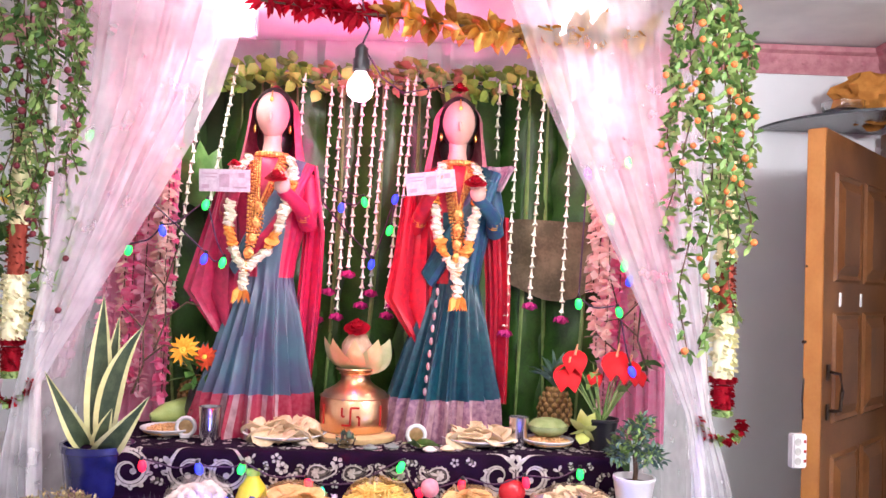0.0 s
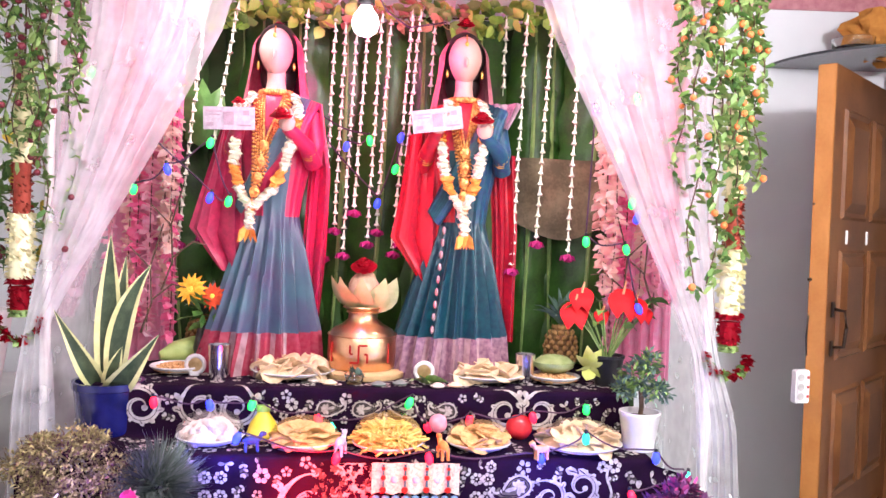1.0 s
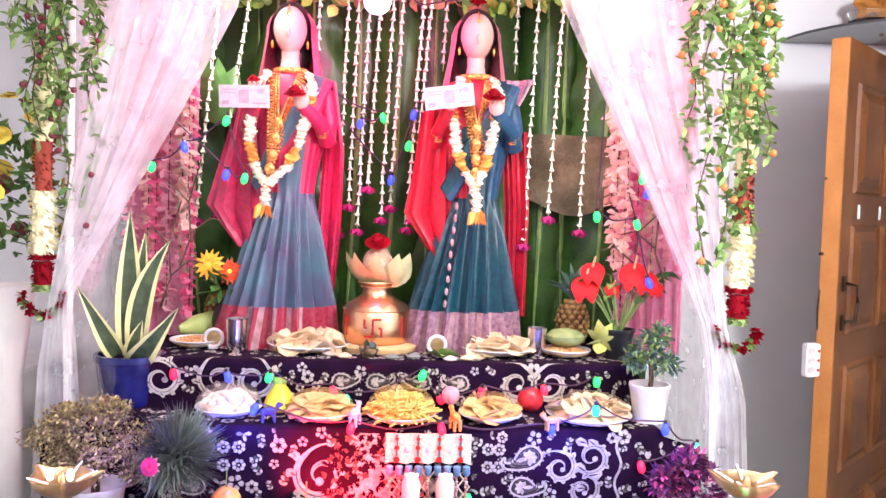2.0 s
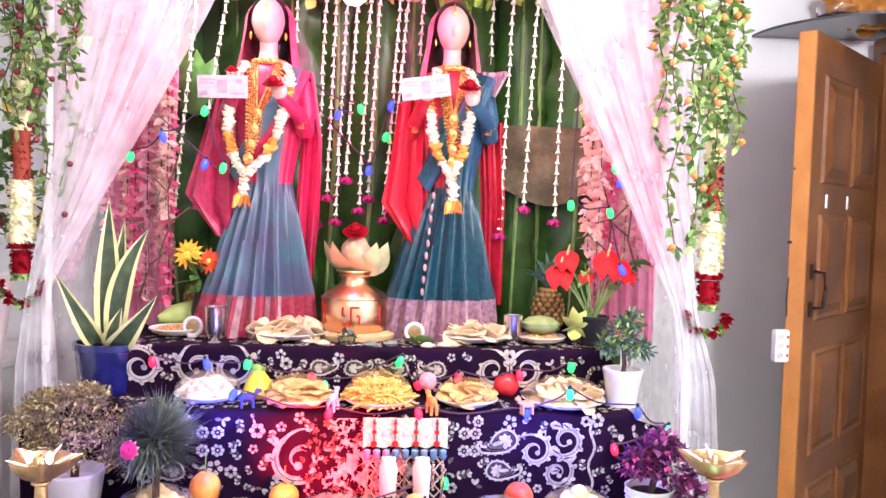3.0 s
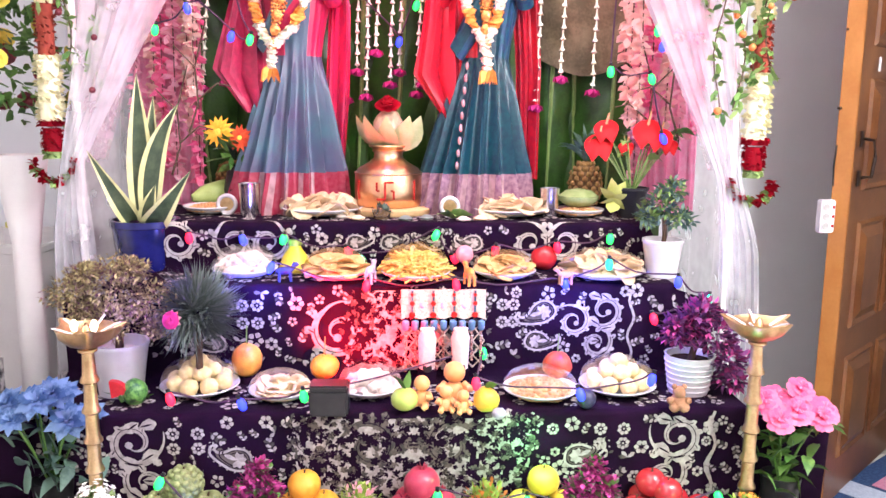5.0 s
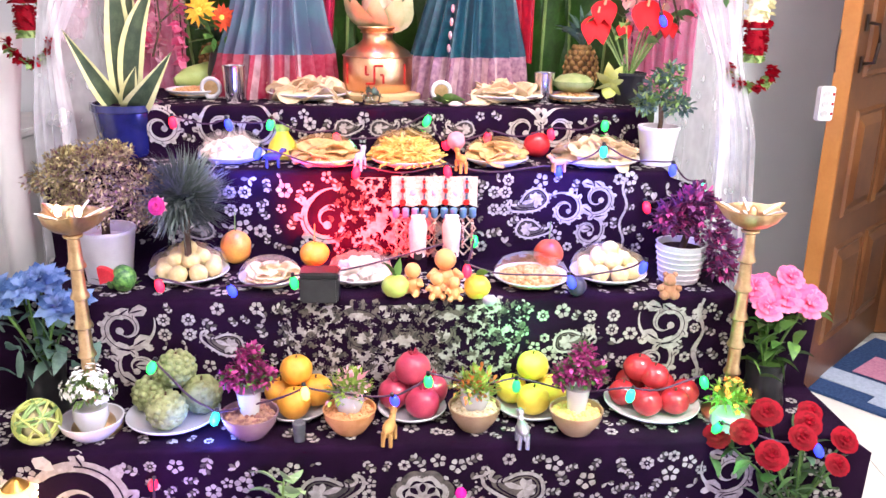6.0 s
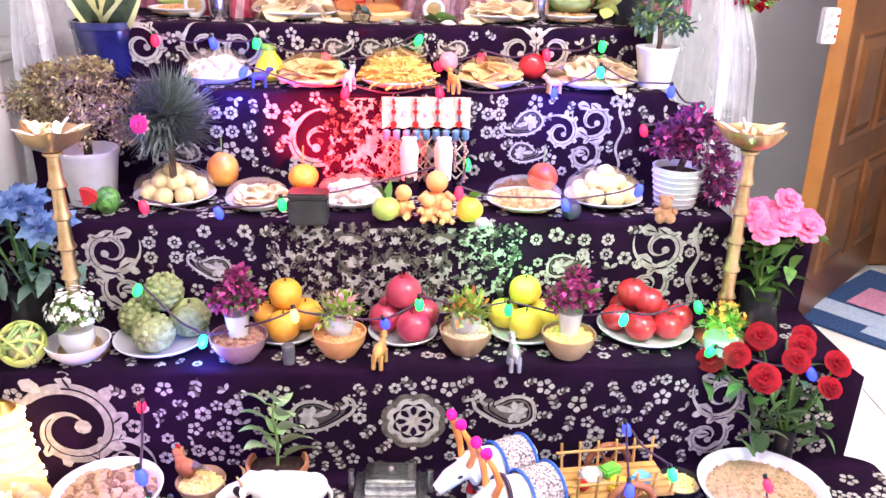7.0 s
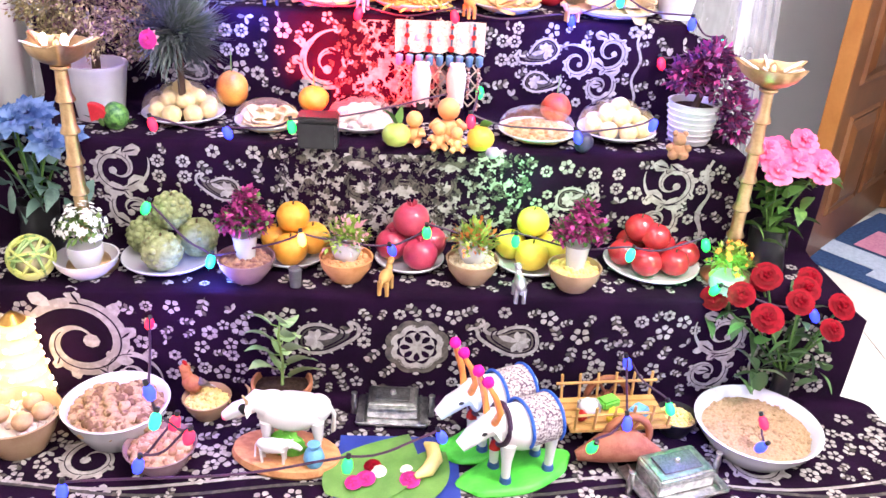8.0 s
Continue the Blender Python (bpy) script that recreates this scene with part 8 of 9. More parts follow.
# ---- flowers at both ends ----
def bunch(name, loc, label, petal, n, r, spread, h, vase, leafm, seed, layers=3, petals=8, stemh=0.0, axis_front=0.6, wide=1.15, slim=1.0):
    rng = random.Random(seed)
    g = thing(name, loc, label, "flower bunch")
    part("vase", lathe([(0, 0), (0.05 * slim, 0), (0.056 * slim, 0.01), (0.045 * slim, stemh * 0.6 + 0.05), (0.05 * slim, stemh * 0.8 + 0.09), (0.044 * slim, stemh * 0.8 + 0.09), (0, stemh * 0.6 + 0.05)], 20), vase, g)
    st = bmesh.new()
    lf = bmesh.new()
    for k in range(n):
        a = 2.4 * k
        q = math.sqrt((k + 0.5) / n)
        c = Vector((spread[0] * q * math.cos(a) - (0.05 if slim < 1 else 0), spread[1] * q * math.sin(a) - 0.02, h + spread[2] * (1 - q * q) + rng.uniform(-0.02, 0.02)))
        ax = Vector((c.x * 2, -axis_front, 0.7)).normalized()
        bm = blossom(bmesh.new(), c, r * rng.uniform(0.85, 1.15), rng, 0, layers, petals, ax, cup=0.7, wide=wide)
        part("flower", bm, petal, g)
        tube([(0, 0, stemh * 0.8 + 0.06), (c.x * 0.5, c.y * 0.5, (stemh + h) / 2 + 0.05), c], 0.003, 5, st)
        for _ in range(5):
            t = Vector((c.x, c.y, 0)) * rng.uniform(0.3, 1.1) + Vector((0, 0, rng.uniform(stemh * 0.8 + 0.06, h)))
            d = rand_dir(rng)
            blade(lf, t, t + Vector((d.x, d.y - 0.2, d.z * 0.6)).normalized() * 0.065, 0.034, (0, 0, 0.01), 0, 4, 0.25)
    part("stalk", st, GREEN, g)
    part("leaves", lf, leafm, g)


bunch("red_roses", (0.83, 1.762, 0.005), "bunch of red silk roses with green leaves", ROSE_RED, 12, 0.034, (0.185, 0.11, 0.09), 0.29, BLACK_PLASTIC, mat("rose_leaf", (0.10, 0.20, 0.07), (0.05, 0.11, 0.035), 0.5, rand=0.7), 51, 4, 6, 0.06, 0.6, 1.15, 0.5)
bunch("pink_flowers", (0.79, 1.96, L1), "bunch of bright pink silk peonies", PINK, 9, 0.043, (0.095, 0.06, 0.065), 0.27, BLACK_PLASTIC, GREEN, 52, 3, 8, 0.04, 0.6, 0.72)
bunch("blue_flowers", (-1.01, 1.84, L1), "bunch of pale blue silk flowers", BLUE_PETAL, 9, 0.05, (0.11, 0.06, 0.07), 0.27, BLACK_PLASTIC, BLUE_GREEN, 53, 4, 7, 0.04, 0.6, 0.62)


# ---- floor in front ----
def filled_bowl(x, yf, w, h, label, bowl_m, fill, piece, size, n, name="offering_bowl", oval=1.0, fillname="filling", dome=0.03):
    rng = random.Random(int(abs(x) * 555))
    r = w / 2
    b = thing(name, (x, yf + r * 0.66, 0.006), label, "bowl", "bowls on the floor")
    bm = lathe([(0, 0), (r * 0.6, 0), (r * 0.64, 0.004), (r * 0.9, h * 0.7), (r * 0.97, h), (r * 1.0, h + 0.004), (r * 0.97, h + 0.006), (r * 0.9, h - 0.002), (r * 0.82, h * 0.6), (0, h * 0.35)], 40)
    part("bowl", bm, bowl_m, b)
    f = heap(b, r * 0.86, dome, n, piece, fill, fillname, rng, z=h * 0.72, size=size)
    if n > 300:
        f["kind"] = "stuff"
    return b


WALNUT = mat("walnut_shell", (0.42, 0.28, 0.16), (0.18, 0.10, 0.055), 0.8, scale=120, bump=0.8, rand=0.5)
PEANUT = mat("pink_peanut", (0.50, 0.30, 0.21), (0.32, 0.16, 0.11), 0.7, rand=0.6)
filled_bowl(-0.737, 1.445, 0.235, 0.085, "white bowl of dried figs and walnuts on the floor cloth", CERAMIC, WALNUT, "ball", 0.0135, 120, fillname="walnut_fill")
filled_bowl(-0.606, 1.372, 0.155, 0.055, "tinted glass bowl of pink peanuts", PURPLE_GLASS, PEANUT, "ball", 0.009, 160, fillname="peanut_fill")
filled_bowl(0.732, 1.52, 0.292, 0.072, "wide white bowl of sandy brown grain", CERAMIC, mat("sandy_grain", (0.45, 0.30, 0.18), (0.34, 0.22, 0.12), 0.9, scale=200, fine=700, bump=0.9, rand=0.5), "ball", 0.0045, 420, fillname="grain", dome=0.018)
filled_bowl(0.555, 1.625, 0.105, 0.045, "black bowl of yellow grain", BLACK_PLASTIC, LENTIL, "ball", 0.006, 90, dome=0.02)
filled_bowl(-0.562, 1.575, 0.115, 0.045, "brown bowl of yellow corn kernels", BOWL_GLASS, LENTIL, "ball", 0.006, 110, dome=0.02)
b = filled_bowl(-0.935, 1.40, 0.19, 0.085, "tinted glass bowl of flour with brown nuts", BOWL_GLASS, RICE, "ball", 0.006, 80, dome=0.012)
for k, (dx, dy) in enumerate(((0.03, -0.03), (-0.03, -0.01), (0.02, 0.04), (0.055, 0.01))):
    part("nut", ball(0.022, (0, 0, 0), 1, 1, 0.9, rough=0.1), mat("brown_nut", (0.5, 0.33, 0.2), (0.4, 0.25, 0.14), 0.6), b, m=pose(dx, dy, 0.088))


def lantern():
    g = thing("glowing_lantern", (-0.985, 1.60, 0.006), "warm glowing tiered glass bead lantern", "lantern")
    glow = mat("lit_amber_glass", (1.0, 0.66, 0.22), (1.0, 0.6, 0.18), 0.3, emit=1.6, bump=0)
    for k in range(6):
        r = 0.062 - 0.004 * k
        part("tier", lathe([(r * 0.7, 0.02 + 0.036 * k), (r, 0.026 + 0.036 * k), (r * 0.96, 0.044 + 0.036 * k), (r * 0.62, 0.052 + 0.036 * k)], 22), glow, g)
        for i in range(9):
            a = i * 0.698 + k * 0.3
            part("spark", ball(0.0055, (0, 0, 0), u=8, v=6), mat("lit_spark", (1.0, 0.9, 0.7), (1.0, 0.9, 0.7), 0.3, emit=12.0, bump=0), g, m=pose(r * math.cos(a), r * math.sin(a), 0.036 + 0.036 * k))
    part("foot", lathe([(0, 0), (0.06, 0), (0.06, 0.012), (0.045, 0.022), (0, 0.022)], 22), BRASS, g)
    part("cap", lathe([(0.03, 0.235), (0.012, 0.252), (0, 0.26)], 16), BRASS, g)
    lamp("lantern_glow", "POINT", (-0.93, 1.52, 0.16), 0.9, (1.0, 0.68, 0.32), 0.05)


lantern()


def pot_plant():
    p = thing("basil_plant", (-0.392, 1.655, 0.006), "young green basil plant in a terracotta pot", "potted plant")
    part("pot", lathe([(0, 0), (0.05, 0), (0.066, 0.058), (0.073, 0.06), (0.073, 0.076), (0.066, 0.076), (0.06, 0.05), (0, 0.05)], 32), TERRACOTTA, p)
    part("soil", lathe([(0.064, 0.062), (0.03, 0.066), (0, 0.065)], 24, wob=0.02), SOIL, p)
    rng = random.Random(61)
    st, lf = bmesh.new(), bmesh.new()
    tube([(0, 0, 0.06), (0.004, 0, 0.13), (-0.004, 0, 0.20), (0.0, 0, 0.24)], [0.004, 0.0035, 0.003, 0.002], 7, st)
    for k in range(13):
        z = 0.085 + 0.155 * k / 12
        a = k * 2.0
        L = 0.078 * (1.05 - 0.3 * k / 12)
        d = Vector((math.cos(a), math.sin(a) * 0.7, 0.25))
        b = Vector((0, 0, z))
        tube([b, b + d * 0.022], 0.0015, 5, st)
        blade(lf, b + d * 0.02, b + d * (0.02 + L), L * 0.85, (0, 0, 0.012), 0, 6, 0.22)
    part("stalk", st, PALE_GREEN, p)
    part("leaves", lf, mat("basil_leaf", (0.36, 0.48, 0.24), (0.24, 0.38, 0.15), 0.5, scale=30, rand=0.5), p)


pot_plant()


WHITE_GLOSS = mat("white_painted_clay", (0.72, 0.70, 0.69), (0.66, 0.63, 0.62), 0.3, scale=12, bump=0.05, coat=0.3)


def cattle(bm, L, h, mi=0, head_down=0.0):
    """Body, legs, neck, head and tail of a standing cow or bull facing -x."""
    ball(h * 0.27, (0, 0, h * 0.64), L / h * 1.62, 1.0, 1.05, bm=bm, mi=mi, u=22, v=14, rough=0.1)
    ball(h * 0.2, (L * 0.30, 0, h * 0.70), 1.0, 0.95, 1.0, bm=bm, mi=mi)
    ball(h * 0.17, (-L * 0.24, 0, h * 0.84), 1.2, 0.6, 0.8, bm=bm, mi=mi)
    for sx in (-1, 1):
        for sy in (-1, 1):
            tube([(sx * L * 0.30, sy * h * 0.13, h * 0.55), (sx * L * 0.31, sy * h * 0.14, h * 0.28), (sx * L * 0.30, sy * h * 0.14, 0.0)], [h * 0.10, h * 0.058, h * 0.05], 10, bm, mi)
    hx, hz = -L * 0.56, h * (0.86 - head_down)
    tube([(-L * 0.30, 0, h * 0.72), (-L * 0.44, 0, h * 0.80), (hx, 0, hz)], [h * 0.20, h * 0.16, h * 0.12], 14, bm, mi)
    tube([(hx + h * 0.06, 0, hz + h * 0.03), (hx - h * 0.14, 0, hz - h * 0.05), (hx - h * 0.30, 0, hz - h * 0.16)], [h * 0.12, h * 0.115, h * 0.075], 14, bm, mi)
    for s in (-1, 1):
        blade(bm, (hx + h * 0.05, s * h * 0.10, hz + h * 0.04), (hx + h * 0.06, s * h * 0.27, hz - h * 0.01), h * 0.11, (0, 0, 0.004), mi, 4)
    tube([(L * 0.42, 0, h * 0.76), (L * 0.50, 0, h * 0.6), (L * 0.48, 0.01, h * 0.25)], [h * 0.04, h * 0.03, h * 0.035], 7, bm, mi)
    return hx, hz


def cow_group():
    g = thing("cow_figurine", (-0.345, 1.475, 0.006), "white painted cow figurine with calf on an orange base", "figurine", rz=-8)
    g.scale = (1.2, 1.2, 1.2)
    part("base", lathe([(0, 0), (0.095, 0), (0.10, 0.006), (0.096, 0.018), (0.09, 0.02), (0, 0.02)], 30), mat("orange_painted_base", (0.66, 0.33, 0.14), (0.5, 0.2, 0.08), 0.5, scale=60, bump=0.6), g, m=Matrix.Diagonal((1.05, 0.62, 1, 1)))
    bm = bmesh.new()
    h = 0.13
    hx, hz = cattle(bm, 0.15, h, 0, 0.18)
    ob = part("cow", bm, WHITE_GLOSS, g, m=pose(0.01, 0.012, 0.018, 0, 0, 12))
    for s in (-1, 1):
        part("eye", ball(0.010, (hx - 0.002, s * 0.0125, hz + 0.004), 1, 0.35, 1.25, u=10, v=6), BLACK_PLASTIC, ob)
        part("horn", tube([(hx + 0.006, s * 0.010, hz + 0.012), (hx + 0.004, s * 0.018, hz + 0.028), (hx - 0.002, s * 0.016, hz + 0.038)], [0.004, 0.003, 0.0015], 6), PALE_BRASS, ob)
    part("muzzle", ball(0.0105, (hx - 0.037, 0, hz - 0.020), 0.8, 1, 0.8, u=10, v=8), PINK, ob)
    bm = bmesh.new()
    cattle(bm, 0.065, 0.052, 0, 0.1)
    part("calf", bm, WHITE_GLOSS, g, "small white calf", m=pose(-0.012, -0.035, 0.02, 0, 0, 185))
    part("grass_tuft", ball(0.035, (0.005, -0.008, 0.035), 1, 0.35, 0.85, rough=0.4, freq=20), mat("painted_green", (0.18, 0.52, 0.06), (0.1, 0.4, 0.04), 0.5), g)
    part("blue_jar", lathe([(0, 0.02), (0.014, 0.02), (0.02, 0.035), (0.016, 0.05), (0.008, 0.056), (0.012, 0.066), (0, 0.066)], 14, c=(0.062, -0.028, 0)), mat("painted_sky_blue", (0.16, 0.42, 0.66), rough=0.4), g)


cow_group()


def bull(loc, rz, label):
    b = thing("bull_figurine", loc, label, "figurine", "harnessed bulls", rz)
    h, L = 0.19, 0.18
    part("base", lathe([(0, 0), (0.118, 0), (0.122, 0.005), (0.116, 0.013), (0.10, 0.016), (0, 0.016)], 40, wob=0.07), mat("bright_green_paint", (0.10, 0.62, 0.06), (0.06, 0.48, 0.04), 0.45, scale=30), b, m=pose(-0.01, 0, 0) @ Matrix.Diagonal((1.15, 0.52, 1, 1)))
    bm = bmesh.new()
    hx, hz = cattle(bm, L, h, 0, 0.12)
    body = part("body", bm, WHITE_GLOSS, b, m=pose(0, 0, 0.014))
    for s in (-1, 1):
        hn = part("horn", tube([(hx + 0.012, s * 0.016, hz + 0.02), (hx + 0.012, s * 0.034, hz + 0.06), (hx - 0.002, s * 0.034, hz + 0.10), (hx - 0.014, s * 0.022, hz + 0.125)], [0.0085, 0.008, 0.0065, 0.005], 10), mat("orange_horn", (0.80, 0.24, 0.05), rough=0.4), body, "long orange horn")
        part("pompom", ball(0.0125, (hx - 0.015, s * 0.021, hz + 0.134), u=12, v=8, rough=0.2, freq=20), mat("hot_pink_wool", (0.72, 0.02, 0.28), (0.55, 0.01, 0.2), 0.9), body)
        part("eye", ball(0.006, (hx - 0.012, s * 0.021, hz + 0.002), 1.2, 0.5, 0.7, u=8, v=6), BLACK_PLASTIC, body)
    part("collar", tube([(-L * 0.36 + 0.006 * math.sin(a), 0.040 * math.cos(a), h * 0.74 + 0.046 * math.sin(a)) for a in (i * 0.2618 for i in range(24))], 0.006, 6, closed=True), WIRE, body)
    part("neck_bell", lathe([(0, 0), (0.013, 0.0), (0.010, 0.014), (0.004, 0.02), (0, 0.021)], 12, c=(-L * 0.40, 0, h * 0.42)), VERMILION, body)
    bm = bmesh.new()
    rows = []
    for i in range(9):
        x = -0.012 + 0.075 * i / 8
        rows.append([bm.verts.new((x, 0.0545 * math.cos(a), h * 0.66 + 0.0545 * math.sin(a))) for a in (-0.55 + 4.24 * k / 20 for k in range(21))])
    for A, B in zip(rows, rows[1:]):
        for k in range(20):
            bm.faces.new([A[k], A[k + 1], B[k + 1], B[k]])
    bl = part("blanket", bm, mat("dark_patterned_blanket", (0.62, 0.55, 0.52), (0.09, 0.05, 0.08), 0.85, scale=190, bump=0.5), body, "dark patterned saddle blanket")
    for x in (-0.012, 0.063):
        part("blanket_trim", tube([(x, 0.0555 * math.cos(a), h * 0.66 + 0.0555 * math.sin(a)) for a in (-0.55 + 4.24 * k / 20 for k in range(21))], 0.004, 5), mat("blue_trim", (0.04, 0.12, 0.5), rough=0.6), bl)
    for sx in (-1, 1):
        for sy in (-1, 1):
            part("hoof", lathe([(0, 0), (0.014, 0), (0.012, 0.016), (0, 0.017)], 10, c=(sx * L * 0.30, sy * h * 0.14, 0)), mat("blue_hoof", (0.04, 0.10, 0.30), rough=0.4), body)


bull((0.175, 1.475, 0.006), 28, "white painted bull figurine with orange horns and patterned blanket")
bull((0.125, 1.575, 0.006), 28, "white painted bull figurine with orange horns and patterned blanket")


def cart():
    c = thing("toy_cart", (0.395, 1.625, 0.006), "brown wooden toy bullock cart carrying toy loads", "toy cart", rz=10)
    wood = mat("red_brown_wood", (0.34, 0.13, 0.06), (0.24, 0.08, 0.04), 0.55, scale=30)
    for k in range(5):
        part("floor_plank", box(0.24, 0.022, 0.010, (0, -0.05 + 0.025 * k, 0.062), 0.002), WOOD_TOY, c)
    for s in (-1, 1):
        w = part("wheel", tube([(0.052 * math.cos(a), 0, 0.052 * math.sin(a)) for a in (i * 0.2244 for i in range(28))], 0.009, 8, closed=True), wood, c, m=pose(0.01, s * 0.075, 0.061))
        part("hub", lathe([(0, -0.008), (0.014, -0.008), (0.014, 0.008), (0, 0.008)], 14), wood, w, m=pose(0, 0, 0, 90))
        for i in range(6):
            a = i * 1.047
            part("spoke", tube([(0, 0, 0), (0.05 * math.cos(a), 0, 0.05 * math.sin(a))], 0.004, 6), wood, w)
        for i in range(6):
            part("stake", tube([(-0.11 + 0.044 * i, s * 0.058, 0.068), (-0.112 + 0.045 * i, s * 0.066, 0.135)], 0.0035, 6), WOOD_TOY, c)
        part("side_rail", tube([(-0.125, s * 0.062, 0.112), (0.125, s * 0.062, 0.112)], 0.0035, 6), WOOD_TOY, c)
        part("shaft", tube([(-0.12, s * 0.03, 0.066), (-0.24, s * 0.02, 0.085)], 0.005, 6), wood, c)
    part("axle", tube([(0.01, -0.085, 0.061), (0.01, 0.085, 0.061)], 0.006, 8), wood, c)
    for k, (x, y, sx, sz, m) in enumerate(((-0.06, -0.01, 0.05, 0.03, CREAM), (-0.01, 0.02, 0.05, 0.022, MATS["painted_green"]), (0.055, -0.015, 0.045, 0.026, MATS["painted_sky_blue"]), (0.0, -0.03, 0.05, 0.018, MATS["yellow_paint"]))):
        single("toy_parcel", box(sx, 0.035, sz, (0, 0, 0), 0.005), m, (0.395 + x, 1.625 + y, 0.006 + 0.073), "small painted toy parcel on the cart", "toy parcel", "cart load", 10 + 20 * k)
    single("toy_sack", ball(0.022, (0, 0, 0.024), 1, 0.9, 1.15, rough=0.2), WHITE_GLOSS, (0.33, 1.60, 0.079), "small white and red toy sack on the cart", "toy sack")
    single("toy_knot", ball(0.014, (0, 0, 0.012), rough=0.2), VERMILION, (0.315, 1.585, 0.080), "small round red toy bundle", "toy parcel")
    bm = tube([(-0.10, 0, 0.03), (-0.04, 0, 0.05), (0.03, 0, 0.055), (0.09, 0, 0.03)], [0.012, 0.034, 0.036, 0.014], 14)
    single("clay_log", bm, mat("red_brown_clay", (0.34, 0.13, 0.08), (0.25, 0.08, 0.05), 0.7, scale=40, bump=0.5), (0.40, 1.525, 0.004), "reddish brown clay boat-shaped model", "model boat", rz=8)


cart()


def silver_box(x, y, label, rz, s=1.0):
    t = thing("silver_casket", (x, y, 0.006), label, "casket", "silver caskets", rz)
    part("tray", box(0.17 * s, 0.115 * s, 0.014, (0, 0, 0), 0.004, taper=1.08), SILVER, t)
    part("body", box(0.125 * s, 0.08 * s, 0.03, (0, 0, 0.014), 0.003), SILVER, t)
    l = part("lid", box(0.13 * s, 0.085 * s, 0.012, (0, 0, 0.045), 0.004, taper=0.92), SILVER, t)
    part("lid_panel", box(0.085 * s, 0.05 * s, 0.004, (0, 0, 0.0575), 0.001), mat("dark_silver", (0.28, 0.28, 0.28), (0.18, 0.18, 0.18), 0.4, 1.0, scale=150, bump=0.8), l)
    part("knob", lathe([(0, 0.061), (0.008, 0.061), (0.006, 0.07), (0, 0.073)], 10), SILVER, l)
    for sx in (-1, 1):
        part("pillar", lathe([(0.008, 0), (0.006, 0.01), (0.008, 0.03), (0.006, 0.05), (0.008, 0.058), (0, 0.06)], 10, c=(sx * 0.098 * s, 0.0, 0)), SILVER, t)
        part("side_rail", tube([(sx * 0.07 * s, -0.056 * s, 0.018), (sx * 0.07 * s, 0.056 * s, 0.018)], 0.003, 6), SILVER, t)


silver_box(-0.125, 1.655, "embossed silver casket on a small tray", 2, 0.95)
silver_box(0.515, 1.475, "embossed silver casket on a long tray", 22, 1.15)


def leaf_offering():
    cl = single("blue_cloth", box(0.27, 0.23, 0.003, (0, 0, 0), 0.001), mat("blue_satin", (0.03, 0.06, 0.32), (0.02, 0.04, 0.22), 0.4, scale=14, bump=0.4), (-0.095, 1.455, 0.006), "bright blue satin cloth laid on the floor", "cloth", rz=4)
    g = thing("leaf_plate", (-0.10, 1.46, 0.010), "banana leaf plate with petals and a banana", "leaf plate")
    bm = bmesh.new()
    blade(bm, (-0.09, -0.11, 0), (0.02, 0.11, 0.004), 0.19, (0, 0, 0.008), 0, 12, 0.06, side=(1, -0.2, 0))
    blade(bm, (0.03, -0.11, 0), (0.10, 0.08, 0.004), 0.12, (0, 0, 0.008), 0, 12, 0.06, side=(1, -0.2, 0))
    part("leaf", bm, mat("fresh_leaf", (0.14, 0.30, 0.06), (0.09, 0.22, 0.04), 0.4, scale=20, bump=0.3), g)
    part("banana", tube([(0.045, -0.05, 0.022), (0.072, -0.03, 0.026), (0.085, 0.005, 0.026), (0.078, 0.045, 0.024), (0.06, 0.065, 0.02)], [0.006, 0.016, 0.018, 0.016, 0.005], 10), mat("banana_peel", (0.78, 0.64, 0.22), (0.68, 0.5, 0.14), 0.5, scale=20), g)
    rng = random.Random(77)
    for x, y, m, r in ((-0.06, -0.055, MAGENTA, 0.022), (-0.035, -0.03, MATS["jasmine"], 0.018), (-0.05, -0.015, ROSE_RED, 0.02), (0.035, -0.05, MAGENTA, 0.024), (0.025, -0.02, MATS["jasmine"], 0.015), (-0.085, -0.07, MAGENTA, 0.02)):
        part("petal_heap", blossom(bmesh.new(), (x, y, 0.012), r, rng, 0, 3, 8, (0, -0.2, 1)), m, g)


leaf_offering()


def rooster():
    g = thing("bird_figurine", (-0.598, 1.625, 0.052), "painted bird figurine with brown and white feathers", "figurine", rz=-30)
    bm = bmesh.new()
    ball(0.022, (0, 0, 0.028), 1.3, 0.9, 1.0, bm=bm)
    ball(0.013, (-0.02, 0, 0.062), bm=bm)
    tube([(-0.012, 0, 0.036), (-0.02, 0, 0.058)], [0.015, 0.011], 10, bm)
    tube([(-0.03, 0, 0.062), (-0.042, 0, 0.058)], [0.005, 0.001], 6, bm)
    part("body", bm, mat("rust_feather", (0.42, 0.16, 0.07), (0.3, 0.1, 0.04), 0.6, scale=60), g)
    bm = bmesh.new()
    for k in range(6):
        blade(bm, (0.022, 0, 0.03), (0.045 + 0.004 * k, (k - 2.5) * 0.006, 0.075 - 0.008 * k), 0.016, (0.008, 0, 0.006), 0, 4)
    part("tail", bm, CREAM, g)
    part("comb", ball(0.007, (-0.019, 0, 0.078), 1.3, 0.4, 1, u=8, v=6), VERMILION, g)
    part("foot", tube([(0, 0, 0), (0, 0, 0.012)], 0.008, 8), WOOD_TOY, g)


rooster()


# ---- string of coloured fairy lights over the tiers ----
def lit(name, c):
    return mat("lit_" + name, c, c, 0.25, emit=2.4, bump=0)


